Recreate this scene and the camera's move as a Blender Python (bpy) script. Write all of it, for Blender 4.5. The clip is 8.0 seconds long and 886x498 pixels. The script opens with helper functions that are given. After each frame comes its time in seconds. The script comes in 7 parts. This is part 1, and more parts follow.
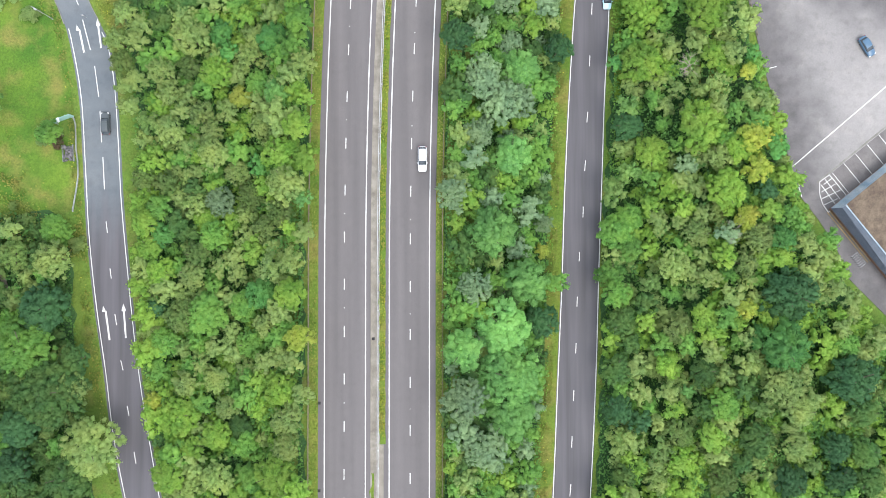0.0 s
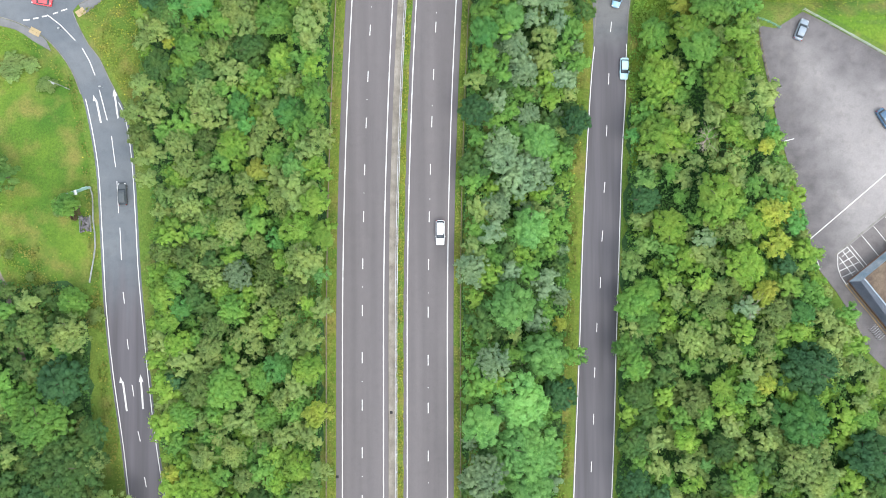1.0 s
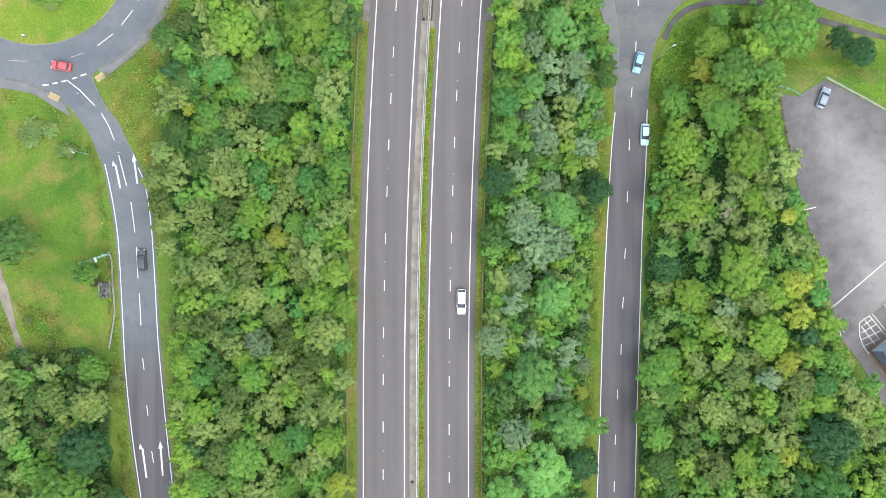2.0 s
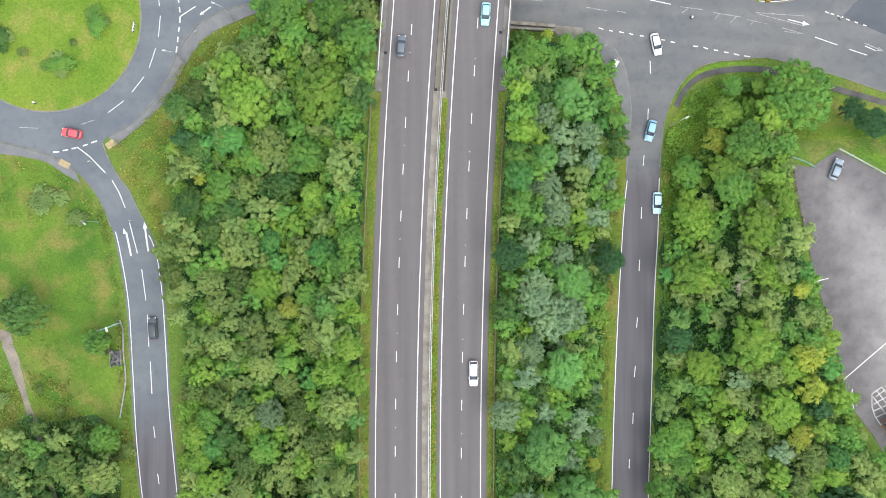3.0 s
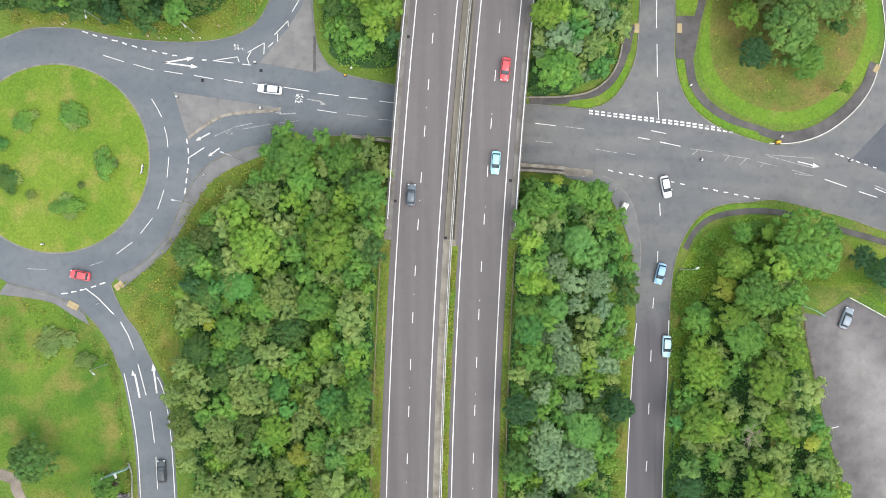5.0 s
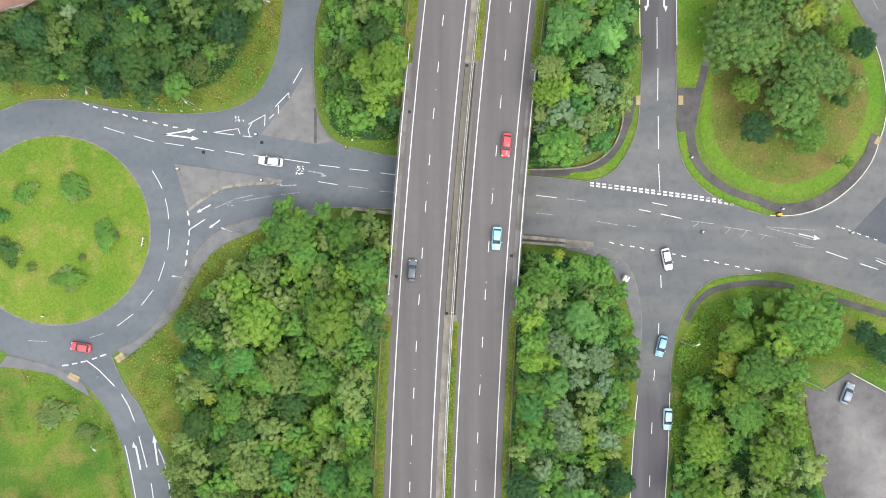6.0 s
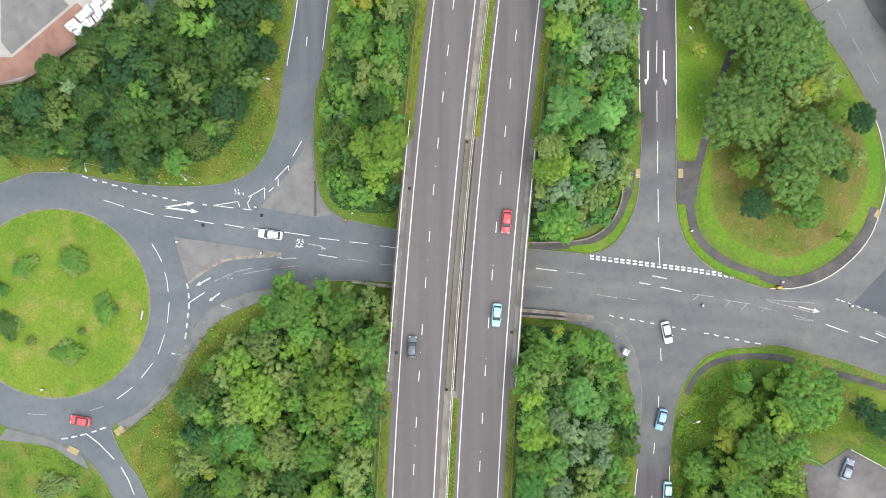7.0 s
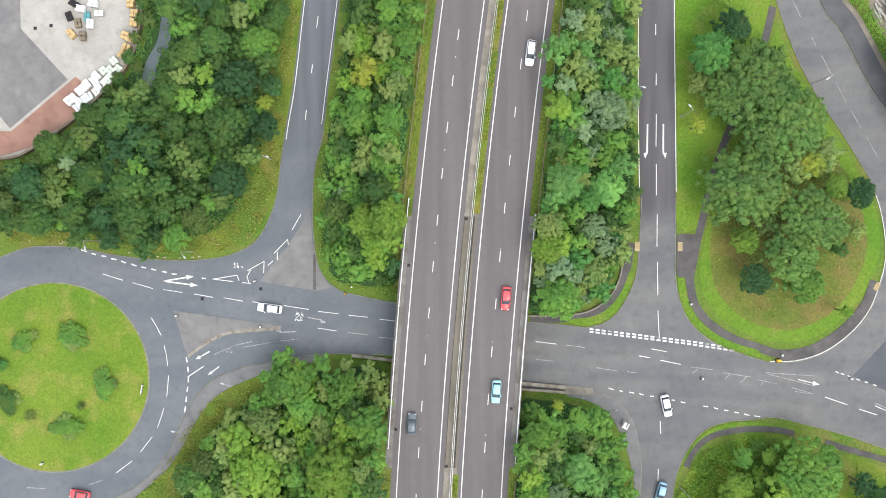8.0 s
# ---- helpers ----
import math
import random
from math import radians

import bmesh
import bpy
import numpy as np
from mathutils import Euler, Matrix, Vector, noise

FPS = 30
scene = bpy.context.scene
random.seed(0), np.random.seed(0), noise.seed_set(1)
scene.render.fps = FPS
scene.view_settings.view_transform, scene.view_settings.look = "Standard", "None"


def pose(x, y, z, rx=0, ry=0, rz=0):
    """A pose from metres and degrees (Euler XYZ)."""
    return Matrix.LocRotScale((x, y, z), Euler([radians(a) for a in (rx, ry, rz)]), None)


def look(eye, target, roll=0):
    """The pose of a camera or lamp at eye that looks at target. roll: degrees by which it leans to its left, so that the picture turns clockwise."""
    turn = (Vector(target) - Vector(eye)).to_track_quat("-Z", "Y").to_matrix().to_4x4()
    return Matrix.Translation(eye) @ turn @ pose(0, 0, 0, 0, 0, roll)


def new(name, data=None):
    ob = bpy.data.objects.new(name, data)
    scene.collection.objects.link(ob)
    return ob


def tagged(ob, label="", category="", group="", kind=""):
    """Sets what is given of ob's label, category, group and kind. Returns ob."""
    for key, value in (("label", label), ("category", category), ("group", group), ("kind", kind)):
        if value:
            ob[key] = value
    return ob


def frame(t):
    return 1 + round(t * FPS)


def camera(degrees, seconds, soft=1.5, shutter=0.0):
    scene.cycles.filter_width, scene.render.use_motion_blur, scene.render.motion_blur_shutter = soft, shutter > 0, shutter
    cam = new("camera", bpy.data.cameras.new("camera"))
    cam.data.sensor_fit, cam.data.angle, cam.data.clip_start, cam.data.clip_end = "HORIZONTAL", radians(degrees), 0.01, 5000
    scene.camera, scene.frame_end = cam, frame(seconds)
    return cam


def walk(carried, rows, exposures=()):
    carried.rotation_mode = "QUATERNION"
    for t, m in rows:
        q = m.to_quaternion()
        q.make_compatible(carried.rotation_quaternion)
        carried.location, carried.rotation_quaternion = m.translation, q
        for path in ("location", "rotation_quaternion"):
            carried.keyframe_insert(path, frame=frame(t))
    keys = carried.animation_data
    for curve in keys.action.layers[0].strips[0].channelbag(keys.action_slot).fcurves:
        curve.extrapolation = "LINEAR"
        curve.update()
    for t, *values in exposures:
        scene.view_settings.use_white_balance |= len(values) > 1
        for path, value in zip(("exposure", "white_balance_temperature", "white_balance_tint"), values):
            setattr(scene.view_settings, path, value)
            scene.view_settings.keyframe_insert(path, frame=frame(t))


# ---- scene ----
cam = camera(58.1, 8.0, 0.9)
METRES, EYE, TILT, LEAN, TURN = 118.0, 164.0, -90.0, 0.0, 0.0
ROWS = [
    (0.0, 0.0, 0.0, 0.0, 0.0, 0.0, -0.0),
    (0.5, -0.0104, 0.0001, 0.0616, 0.03, 0.04, 0.04),
    (1.0, -0.028, 0.0006, 0.1197, 0.06, 0.07, 0.08),
    (1.5, -0.0465, 0.0019, 0.1762, 0.1, 0.07, 0.08),
    (3.0, -0.0843, 0.006, 0.3561, -0.01, -0.13, 0.03),
    (3.5, -0.0911, 0.007, 0.4169, -0.03, -0.13, 0.02),
    (4.0, -0.0955, 0.008, 0.4809, -0.03, -0.24, 0.03),
    (4.5, -0.0997, 0.0087, 0.5424, -0.07, -0.23, 0.01),
    (6.0, -0.105, 0.0106, 0.7333, -0.14, -0.44, 0.0),
    (6.5, -0.1066, 0.0115, 0.7963, -0.2, -0.45, -0.02),
    (7.0, -0.1072, 0.0122, 0.8597, -0.24, -0.46, 0.01),
    (7.5, -0.1074, 0.0132, 0.9245, -0.27, -0.53, 0.08),
    (8.0, -0.1078, 0.014, 0.9885, -0.31, -0.56, 0.08),
]
walk(cam, [(t, pose(0, 0, EYE, TILT, LEAN, TURN) @ pose(METRES * x, METRES * y, METRES * z, 90 + pitch, roll, yaw)) for t, x, y, z, yaw, pitch, roll in ROWS],
     exposures=[(0.0, 1.86, 6250, 10), (2.0, 1.76, 6290, 10), (4.0, 1.6, 6460, 10), (8.0, 1.58, 6540, 10)])

# ---- light: a bright overcast sky with a wide, weak sun ----
SUN_AZ, SUN_EL = radians(140), radians(58)
world = bpy.data.worlds.new("overcast_sky")
scene.world = world
world.use_nodes = True
wn = world.node_tree.nodes
sky = wn.new("ShaderNodeTexSky")
sky.sky_type, sky.sun_disc = "NISHITA", False
sky.sun_elevation, sky.sun_rotation = SUN_EL, SUN_AZ
sky.air_density, sky.dust_density, sky.ozone_density = 1.0, 6.0, 1.0
soft_sky = wn.new("ShaderNodeMix")
soft_sky.data_type = "RGBA"
soft_sky.inputs[0].default_value = 0.75
soft_sky.inputs[7].default_value = (6.6, 6.9, 7.3, 1)
world.node_tree.links.new(sky.outputs[0], soft_sky.inputs[6])
world.node_tree.links.new(soft_sky.outputs[2], wn["Background"].inputs[0])
wn["Background"].inputs[1].default_value = 0.1
sun = new("sun", bpy.data.lights.new("sun", "SUN"))
sun.data.energy, sun.data.angle, sun.data.color = 0.85, radians(40), (1.0, 0.96, 0.9)
sun.matrix_world = look((80 * math.sin(SUN_AZ), 80 * math.cos(SUN_AZ), 130), (0, 0, 0))


# ---- materials ----
def material(name, rough=0.8, metal=0.0):
    m = bpy.data.materials.new(name)
    m.use_nodes = True
    b = m.node_tree.nodes["Principled BSDF"]
    b.inputs["Roughness"].default_value, b.inputs["Metallic"].default_value = rough, metal
    b.inputs["Specular IOR Level"].default_value = 0.3
    return m, m.node_tree.nodes, m.node_tree.links, b


def blend(nodes, links, fac, a, b, mode="MIX"):
    """A colour mix; fac, a, b are sockets or values."""
    n = nodes.new("ShaderNodeMix")
    n.data_type, n.blend_type = "RGBA", mode
    for k, v in ((0, fac), (6, a), (7, b)):
        if isinstance(v, (int, float)):
            n.inputs[k].default_value = v
        elif isinstance(v, tuple):
            n.inputs[k].default_value = (*v, 1)
        else:
            links.new(v, n.inputs[k])
    return n.outputs[2]


def noise_of(nodes, links, scale, detail=4.0, lo=0.35, hi=0.65, stretch=None):
    """Noise over the place's own metres, spread to 0..1."""
    g = nodes.new("ShaderNodeNewGeometry")
    src = g.outputs["Position"]
    if stretch:
        mp = nodes.new("ShaderNodeMapping")
        mp.inputs["Scale"].default_value = stretch
        links.new(src, mp.inputs[0])
        src = mp.outputs[0]
    n = nodes.new("ShaderNodeTexNoise")
    n.inputs["Scale"].default_value, n.inputs["Detail"].default_value = scale, detail
    links.new(src, n.inputs["Vector"])
    r = nodes.new("ShaderNodeMapRange")
    r.inputs["From Min"].default_value, r.inputs["From Max"].default_value = lo, hi
    links.new(n.outputs[0], r.inputs["Value"])
    return r.outputs[0]


def bump(nodes, links, b, height, strength, distance):
    n = nodes.new("ShaderNodeBump")
    n.inputs["Strength"].default_value, n.inputs["Distance"].default_value = strength, distance
    links.new(height, n.inputs["Height"])
    links.new(n.outputs[0], b.inputs["Normal"])


def worn_colour(n, l, base, patch, grain, patch_scale, grain_scale, stretch, mottle):
    """Patches metres wide, stains and fine grain: a colour and its grain."""
    c = blend(n, l, noise_of(n, l, patch_scale, 5, stretch=stretch), base, patch)
    c = blend(n, l, noise_of(n, l, 0.7, 6, 0.5, 0.72), c, blend(n, l, mottle, c, (0.84, 0.84, 0.83), "MULTIPLY"))
    c = blend(n, l, noise_of(n, l, 0.33, 4, 0.56, 0.7), c, blend(n, l, mottle, c, (1.13, 1.12, 1.1), "MULTIPLY"))
    g = noise_of(n, l, grain_scale, 3, 0.3, 0.7)
    return blend(n, l, g, c, blend(n, l, 1.0, c, grain, "MULTIPLY")), g


def surface(name, base, patch, grain, rough=0.85, patch_scale=0.12, grain_scale=6.0, bump_size=0.02, metal=0.0, stretch=None, mottle=1.0):
    """A worn surface: a base colour, patches metres wide, and fine grain."""
    m, n, l, b = material(name, rough, metal)
    c, g = worn_colour(n, l, base, patch, grain, patch_scale, grain_scale, stretch, mottle)
    l.new(c, b.inputs["Base Color"])
    bump(n, l, b, g, 0.4, bump_size)
    return m


def tone_change(name, road_mix, slip_tone, at, reach):
    """Asphalt that turns from the road's tone to a darker one, from y = at over reach metres."""
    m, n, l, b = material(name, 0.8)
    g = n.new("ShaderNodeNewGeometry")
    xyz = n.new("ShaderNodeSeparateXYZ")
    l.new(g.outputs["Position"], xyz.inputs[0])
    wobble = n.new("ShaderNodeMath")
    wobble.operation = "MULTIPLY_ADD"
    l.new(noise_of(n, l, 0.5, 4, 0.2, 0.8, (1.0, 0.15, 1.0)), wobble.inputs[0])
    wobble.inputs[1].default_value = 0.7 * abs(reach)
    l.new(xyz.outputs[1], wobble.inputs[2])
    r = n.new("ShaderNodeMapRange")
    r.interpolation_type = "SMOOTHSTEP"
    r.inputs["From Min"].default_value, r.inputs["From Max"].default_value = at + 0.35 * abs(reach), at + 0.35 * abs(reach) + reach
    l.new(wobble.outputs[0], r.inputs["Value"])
    slip_colour = blend(n, l, noise_of(n, l, 0.55, 5, stretch=(1.0, 0.04, 1.0)), slip_tone, tuple(1.42 * v for v in slip_tone))
    road_colour, grain = worn_colour(n, l, *road_mix)
    l.new(blend(n, l, r.outputs[0], road_colour, slip_colour), b.inputs["Base Color"])
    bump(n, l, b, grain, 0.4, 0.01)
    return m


def plain(name, colour, rough=0.5, metal=0.0):
    m, n, l, b = material(name, rough, metal)
    g = noise_of(n, l, 3.0, 3, 0.3, 0.7)
    dark = tuple(0.85 * v for v in colour)
    l.new(blend(n, l, g, colour, dark), b.inputs["Base Color"])
    return m


def grass(name, green, light, dry, dry_lo=0.5, dry_hi=0.75, dots=0.0):
    m, n, l, b = material(name, 0.9)
    c = blend(n, l, noise_of(n, l, 0.09, 5), green, light)
    c = blend(n, l, noise_of(n, l, 0.22, 6, dry_lo, dry_hi), c, dry)
    f = noise_of(n, l, 2.2, 4, 0.3, 0.7)
    c = blend(n, l, f, c, blend(n, l, 1.0, c, (0.62, 0.68, 0.6), "MULTIPLY"))
    c = blend(n, l, noise_of(n, l, 9.0, 2, 0.45, 0.62), c, blend(n, l, 1.0, c, (0.72, 0.74, 0.7), "MULTIPLY"))
    if dots:
        c = blend(n, l, noise_of(n, l, 4.5, 2, 0.7 - dots, 0.8 - dots), c, (0.3, 0.28, 0.07))
    l.new(c, b.inputs["Base Color"])
    bump(n, l, b, f, 0.8, 0.15)
    return m


def leaves(name, low, high, odd, share=0.3):
    """Foliage: each leaf clump and each plant differs a little."""
    m, n, l, b = material(name, 0.65)
    g = n.new("ShaderNodeNewGeometry")
    o = n.new("ShaderNodeObjectInfo")
    c = blend(n, l, noise_of(n, l, 1.3, 3, 0.25, 0.75), low, high)
    c = blend(n, l, g.outputs["Random Per Island"], blend(n, l, 1.0, c, (0.86, 0.88, 0.9), "MULTIPLY"), blend(n, l, 1.0, c, (1.16, 1.13, 1.05), "MULTIPLY"))
    f = noise_of(n, l, 0.35, 3, 0.55 - share * 0.5, 0.85 - share * 0.5)
    c = blend(n, l, f, c, odd)
    fine = noise_of(n, l, 4.0, 3, 0.3, 0.66)
    c = blend(n, l, fine, blend(n, l, 1.0, c, (0.74, 0.78, 0.74), "MULTIPLY"), c)
    c = blend(n, l, noise_of(n, l, 0.19, 2, 0.38, 0.62), blend(n, l, 1.0, c, (0.88, 0.91, 0.93), "MULTIPLY"), blend(n, l, 1.0, c, (1.12, 1.08, 1.0), "MULTIPLY"))
    bump(n, l, b, fine, 0.55, 0.3)
    h = n.new("ShaderNodeHueSaturation")
    mr = n.new("ShaderNodeMapRange")
    mr.inputs["To Min"].default_value, mr.inputs["To Max"].default_value = 0.8, 1.2
    l.new(o.outputs["Random"], mr.inputs["Value"])
    l.new(mr.outputs[0], h.inputs["Value"])
    l.new(c, h.inputs["Color"])
    l.new(h.outputs[0], b.inputs["Base Color"])
    t = n.new("ShaderNodeBsdfTranslucent")
    l.new(h.outputs[0], t.inputs["Color"])
    x = n.new("ShaderNodeMixShader")
    x.inputs[0].default_value = 0.36
    l.new(b.outputs[0], x.inputs[1])
    l.new(t.outputs[0], x.inputs[2])
    l.new(x.outputs[0], n["Material Output"].inputs[0])
    return m


M_HIGHWAY = surface("worn_asphalt", (0.097, 0.0895, 0.091), (0.116, 0.107, 0.108), (0.86, 0.86, 0.86), 0.85, 0.5, 8, 0.01, stretch=(1.0, 0.03, 1.0), mottle=0.3)
ROAD_MIX_W = ((0.091, 0.105, 0.119), (0.117, 0.129, 0.14), (0.85, 0.85, 0.86), 0.16, 7, (0.35, 1.0, 1.0), 0.8)
ROAD_MIX_E = ((0.095, 0.101, 0.107), (0.137, 0.137, 0.135), (0.85, 0.85, 0.86), 0.14, 7, (0.3, 1.3, 1.0), 0.9)
M_ROAD = surface("grey_asphalt", *ROAD_MIX_W[:3], 0.8, *ROAD_MIX_W[3:5], 0.01, stretch=ROAD_MIX_W[5], mottle=ROAD_MIX_W[6])
M_ROAD_E = surface("worn_grey_asphalt", *ROAD_MIX_E[:3], 0.8, *ROAD_MIX_E[3:5], 0.01, stretch=ROAD_MIX_E[5], mottle=ROAD_MIX_E[6])
M_ISLAND = surface("grey_island_paving", (0.128, 0.127, 0.128), (0.163, 0.16, 0.158), (0.92, 0.92, 0.92), 0.85, 0.25, 5, 0.01)
M_SIDE = surface("dark_side_road", (0.0612, 0.0691, 0.0801), (0.0785, 0.0848, 0.0942), (0.85, 0.85, 0.86), 0.8, 0.2, 7, 0.01, mottle=0.5)
M_MEDIAN = surface("stained_median_concrete", (0.157, 0.144, 0.118), (0.118, 0.105, 0.0848), (0.78, 0.78, 0.75), 0.9, 0.5, 5, 0.015, stretch=(1.0, 0.15, 1.0))
M_PAVE = surface("pale_asphalt_footway", (0.118, 0.122, 0.127), (0.15, 0.152, 0.153), (0.86, 0.86, 0.86), 0.85, 0.3, 5, 0.01)
M_PATH = surface("damp_footpath", (0.0597, 0.0565, 0.0573), (0.0926, 0.0871, 0.0864), (0.8, 0.8, 0.8), 0.8, 0.4, 5, 0.01)


def dark_edged(name, pale, mid, dark, edges):
    """Asphalt that is darker within some metres of its edges: (x, y, unit normal inwards)."""
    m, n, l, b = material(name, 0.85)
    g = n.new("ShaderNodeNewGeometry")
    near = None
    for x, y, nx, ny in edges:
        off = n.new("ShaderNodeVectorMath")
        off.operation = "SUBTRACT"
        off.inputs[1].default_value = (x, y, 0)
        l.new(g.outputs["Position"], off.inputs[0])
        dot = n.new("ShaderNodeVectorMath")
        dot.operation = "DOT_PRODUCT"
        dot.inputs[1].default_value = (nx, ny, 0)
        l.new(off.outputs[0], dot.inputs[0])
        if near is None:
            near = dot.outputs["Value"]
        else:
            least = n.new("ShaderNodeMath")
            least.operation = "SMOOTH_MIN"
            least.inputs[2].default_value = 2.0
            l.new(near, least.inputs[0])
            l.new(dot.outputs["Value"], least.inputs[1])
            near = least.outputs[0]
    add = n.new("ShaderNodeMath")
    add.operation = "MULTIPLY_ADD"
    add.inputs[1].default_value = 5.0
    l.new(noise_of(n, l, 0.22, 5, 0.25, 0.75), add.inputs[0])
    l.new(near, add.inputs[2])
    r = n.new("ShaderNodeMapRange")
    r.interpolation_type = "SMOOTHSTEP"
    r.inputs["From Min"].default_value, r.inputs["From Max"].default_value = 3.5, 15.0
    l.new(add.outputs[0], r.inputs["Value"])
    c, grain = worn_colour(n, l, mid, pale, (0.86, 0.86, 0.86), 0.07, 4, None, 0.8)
    rim_tone, _ = worn_colour(n, l, dark, tuple(1.35 * v for v in dark), (0.84, 0.84, 0.84), 0.3, 5, None, 1.0)
    l.new(blend(n, l, r.outputs[0], rim_tone, c), b.inputs["Base Color"])
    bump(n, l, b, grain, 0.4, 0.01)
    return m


M_CARPARK = dark_edged("car_park_asphalt", (0.235, 0.224, 0.219), (0.18, 0.172, 0.17), (0.09, 0.085, 0.087), ((58.6, 58.2, 0.971, 0.238), (67.5, 61.0, -0.472, -0.882), (77.4, 0.2, 0.7, 0.714)))
M_CONCRETE = surface("weathered_concrete", (0.235, 0.216, 0.188), (0.157, 0.141, 0.118), (0.75, 0.75, 0.73), 0.9, 0.5, 5, 0.02)
M_PALE = surface("pale_concrete", (0.259, 0.243, 0.212), (0.165, 0.145, 0.118), (0.75, 0.75, 0.73), 0.9, 0.7, 5, 0.02)
M_KERB = surface("kerb_stone", (0.2, 0.195, 0.185), (0.14, 0.132, 0.12), (0.8, 0.8, 0.78), 0.9, 0.8, 6, 0.01)
M_YARD = surface("yard_concrete", (0.33, 0.322, 0.298), (0.283, 0.275, 0.255), (0.85, 0.85, 0.85), 0.85, 0.15, 4, 0.01)
M_RED = surface("red_block_paving", (0.267, 0.157, 0.122), (0.228, 0.13, 0.102), (0.8, 0.8, 0.8), 0.9, 0.3, 6, 0.01)
M_WHITE = surface("road_paint", (0.581, 0.581, 0.573), (0.455, 0.455, 0.44), (0.85, 0.85, 0.85), 0.6, 1.2, 8, 0.004)
M_FADED = surface("faded_road_paint", (0.353, 0.353, 0.353), (0.173, 0.173, 0.181), (0.7, 0.7, 0.7), 0.7, 2.0, 8, 0.004)
M_STEEL = plain("galvanised_steel", (0.432, 0.447, 0.455), 0.45, 0.6)
M_ALU = plain("pale_aluminium", (0.565, 0.581, 0.581), 0.45, 0.3)
M_GAP = plain("shadowed_joint", (0.0471, 0.0447, 0.0408), 0.9)
M_DARK = plain("black_rubber", (0.0157, 0.0157, 0.0173), 0.7)
M_BARK = surface("bark", (0.0942, 0.0707, 0.051), (0.149, 0.126, 0.102), (0.6, 0.6, 0.6), 0.95, 2.0, 9, 0.03)
M_TURF = grass("rough_turf", (0.0903, 0.169, 0.022), (0.137, 0.192, 0.0298), (0.188, 0.173, 0.051))
M_LAWN = grass("mown_grass", (0.1, 0.193, 0.0141), (0.163, 0.231, 0.024), (0.268, 0.242, 0.0636), 0.5, 0.78)
# north-east footway: the trees' shade is put into this dark asphalt colour
M_SHADED_FOOTWAY = surface("shade_darkened_asphalt", (0.055, 0.0581, 0.0659), (0.0785, 0.0809, 0.0864), (0.82, 0.82, 0.82), 0.7, 0.25, 6, 0.01, mottle=0.6)
M_FRESH = grass("fresh_mown_grass", (0.0981, 0.206, 0.0157), (0.145, 0.229, 0.0236), (0.212, 0.224, 0.055), 0.54, 0.84)
M_FIELD = grass("field_grass", (0.052, 0.132, 0.011), (0.12, 0.195, 0.02), (0.19, 0.18, 0.045), 0.46, 0.72)
M_ROUGH = grass("seeding_island_grass", (0.1, 0.148, 0.022), (0.155, 0.172, 0.034), (0.2, 0.15, 0.052), 0.42, 0.7, 0.03)
M_VERGE = grass("tall_verge_grass", (0.088, 0.16, 0.019), (0.15, 0.19, 0.026), (0.205, 0.175, 0.046), 0.5, 0.74, 0.02)
LEAF = {
    "A": leaves("broadleaf_green", (0.088, 0.231, 0.046), (0.188, 0.393, 0.087), (0.198, 0.369, 0.070)),
    "Y": leaves("lime_green_leaves", (0.127, 0.276, 0.037), (0.253, 0.446, 0.073), (0.274, 0.418, 0.073)),
    "P": leaves("sea_green_leaves", (0.105, 0.282, 0.070), (0.245, 0.509, 0.154), (0.219, 0.443, 0.124)),
    "E": leaves("emerald_leaves", (0.056, 0.194, 0.050), (0.133, 0.357, 0.099), (0.133, 0.313, 0.071)),
    "W": leaves("silvery_willow_leaves", (0.142, 0.248, 0.126), (0.284, 0.418, 0.244), (0.247, 0.365, 0.190)),
    "D": leaves("dark_green_leaves", (0.029, 0.104, 0.039), (0.074, 0.183, 0.073), (0.065, 0.159, 0.055)),
    "F": leaves("deep_green_leaves", (0.047, 0.137, 0.038), (0.119, 0.249, 0.068), (0.123, 0.217, 0.052)),
    "O": leaves("olive_leaves", (0.153, 0.249, 0.071), (0.292, 0.428, 0.141), (0.303, 0.388, 0.118)),
    "Q": leaves("brown_green_leaves", (0.089, 0.165, 0.043), (0.169, 0.285, 0.082), (0.174, 0.240, 0.069)),
    "S": leaves("sycamore_leaves", (0.092, 0.208, 0.056), (0.185, 0.355, 0.1), (0.2, 0.325, 0.085)),
    "M": leaves("maroon_leaves", (0.07, 0.045, 0.035), (0.15, 0.085, 0.06), (0.1, 0.11, 0.04)),
    "R": leaves("rusty_leaves", (0.185, 0.120, 0.029), (0.371, 0.210, 0.049), (0.218, 0.220, 0.049)),
    "G": leaves("golden_leaves", (0.218, 0.320, 0.044), (0.403, 0.500, 0.088), (0.403, 0.440, 0.078)),
}
M_UNDER = leaves("bramble_and_fern", (0.06, 0.17, 0.04), (0.125, 0.29, 0.066), (0.13, 0.27, 0.056), 0.3)
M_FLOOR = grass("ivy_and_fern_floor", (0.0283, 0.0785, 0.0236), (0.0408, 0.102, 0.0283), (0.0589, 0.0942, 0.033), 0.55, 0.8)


# ---- building helpers ----
def thing(name, x, y, z, turn=0.0, label="", category="", group="", kind=""):
    ob = new(name)
    ob.empty_display_size = 0.3
    ob.matrix_world = pose(x, y, z, 0, 0, turn)
    return tagged(ob, label, category, group, kind)


def mesh_of(name, bm, mat):
    me = bpy.data.meshes.new(name)
    bm.normal_update()
    bm.to_mesh(me)
    bm.free()
    me.materials.append(mat)
    return me


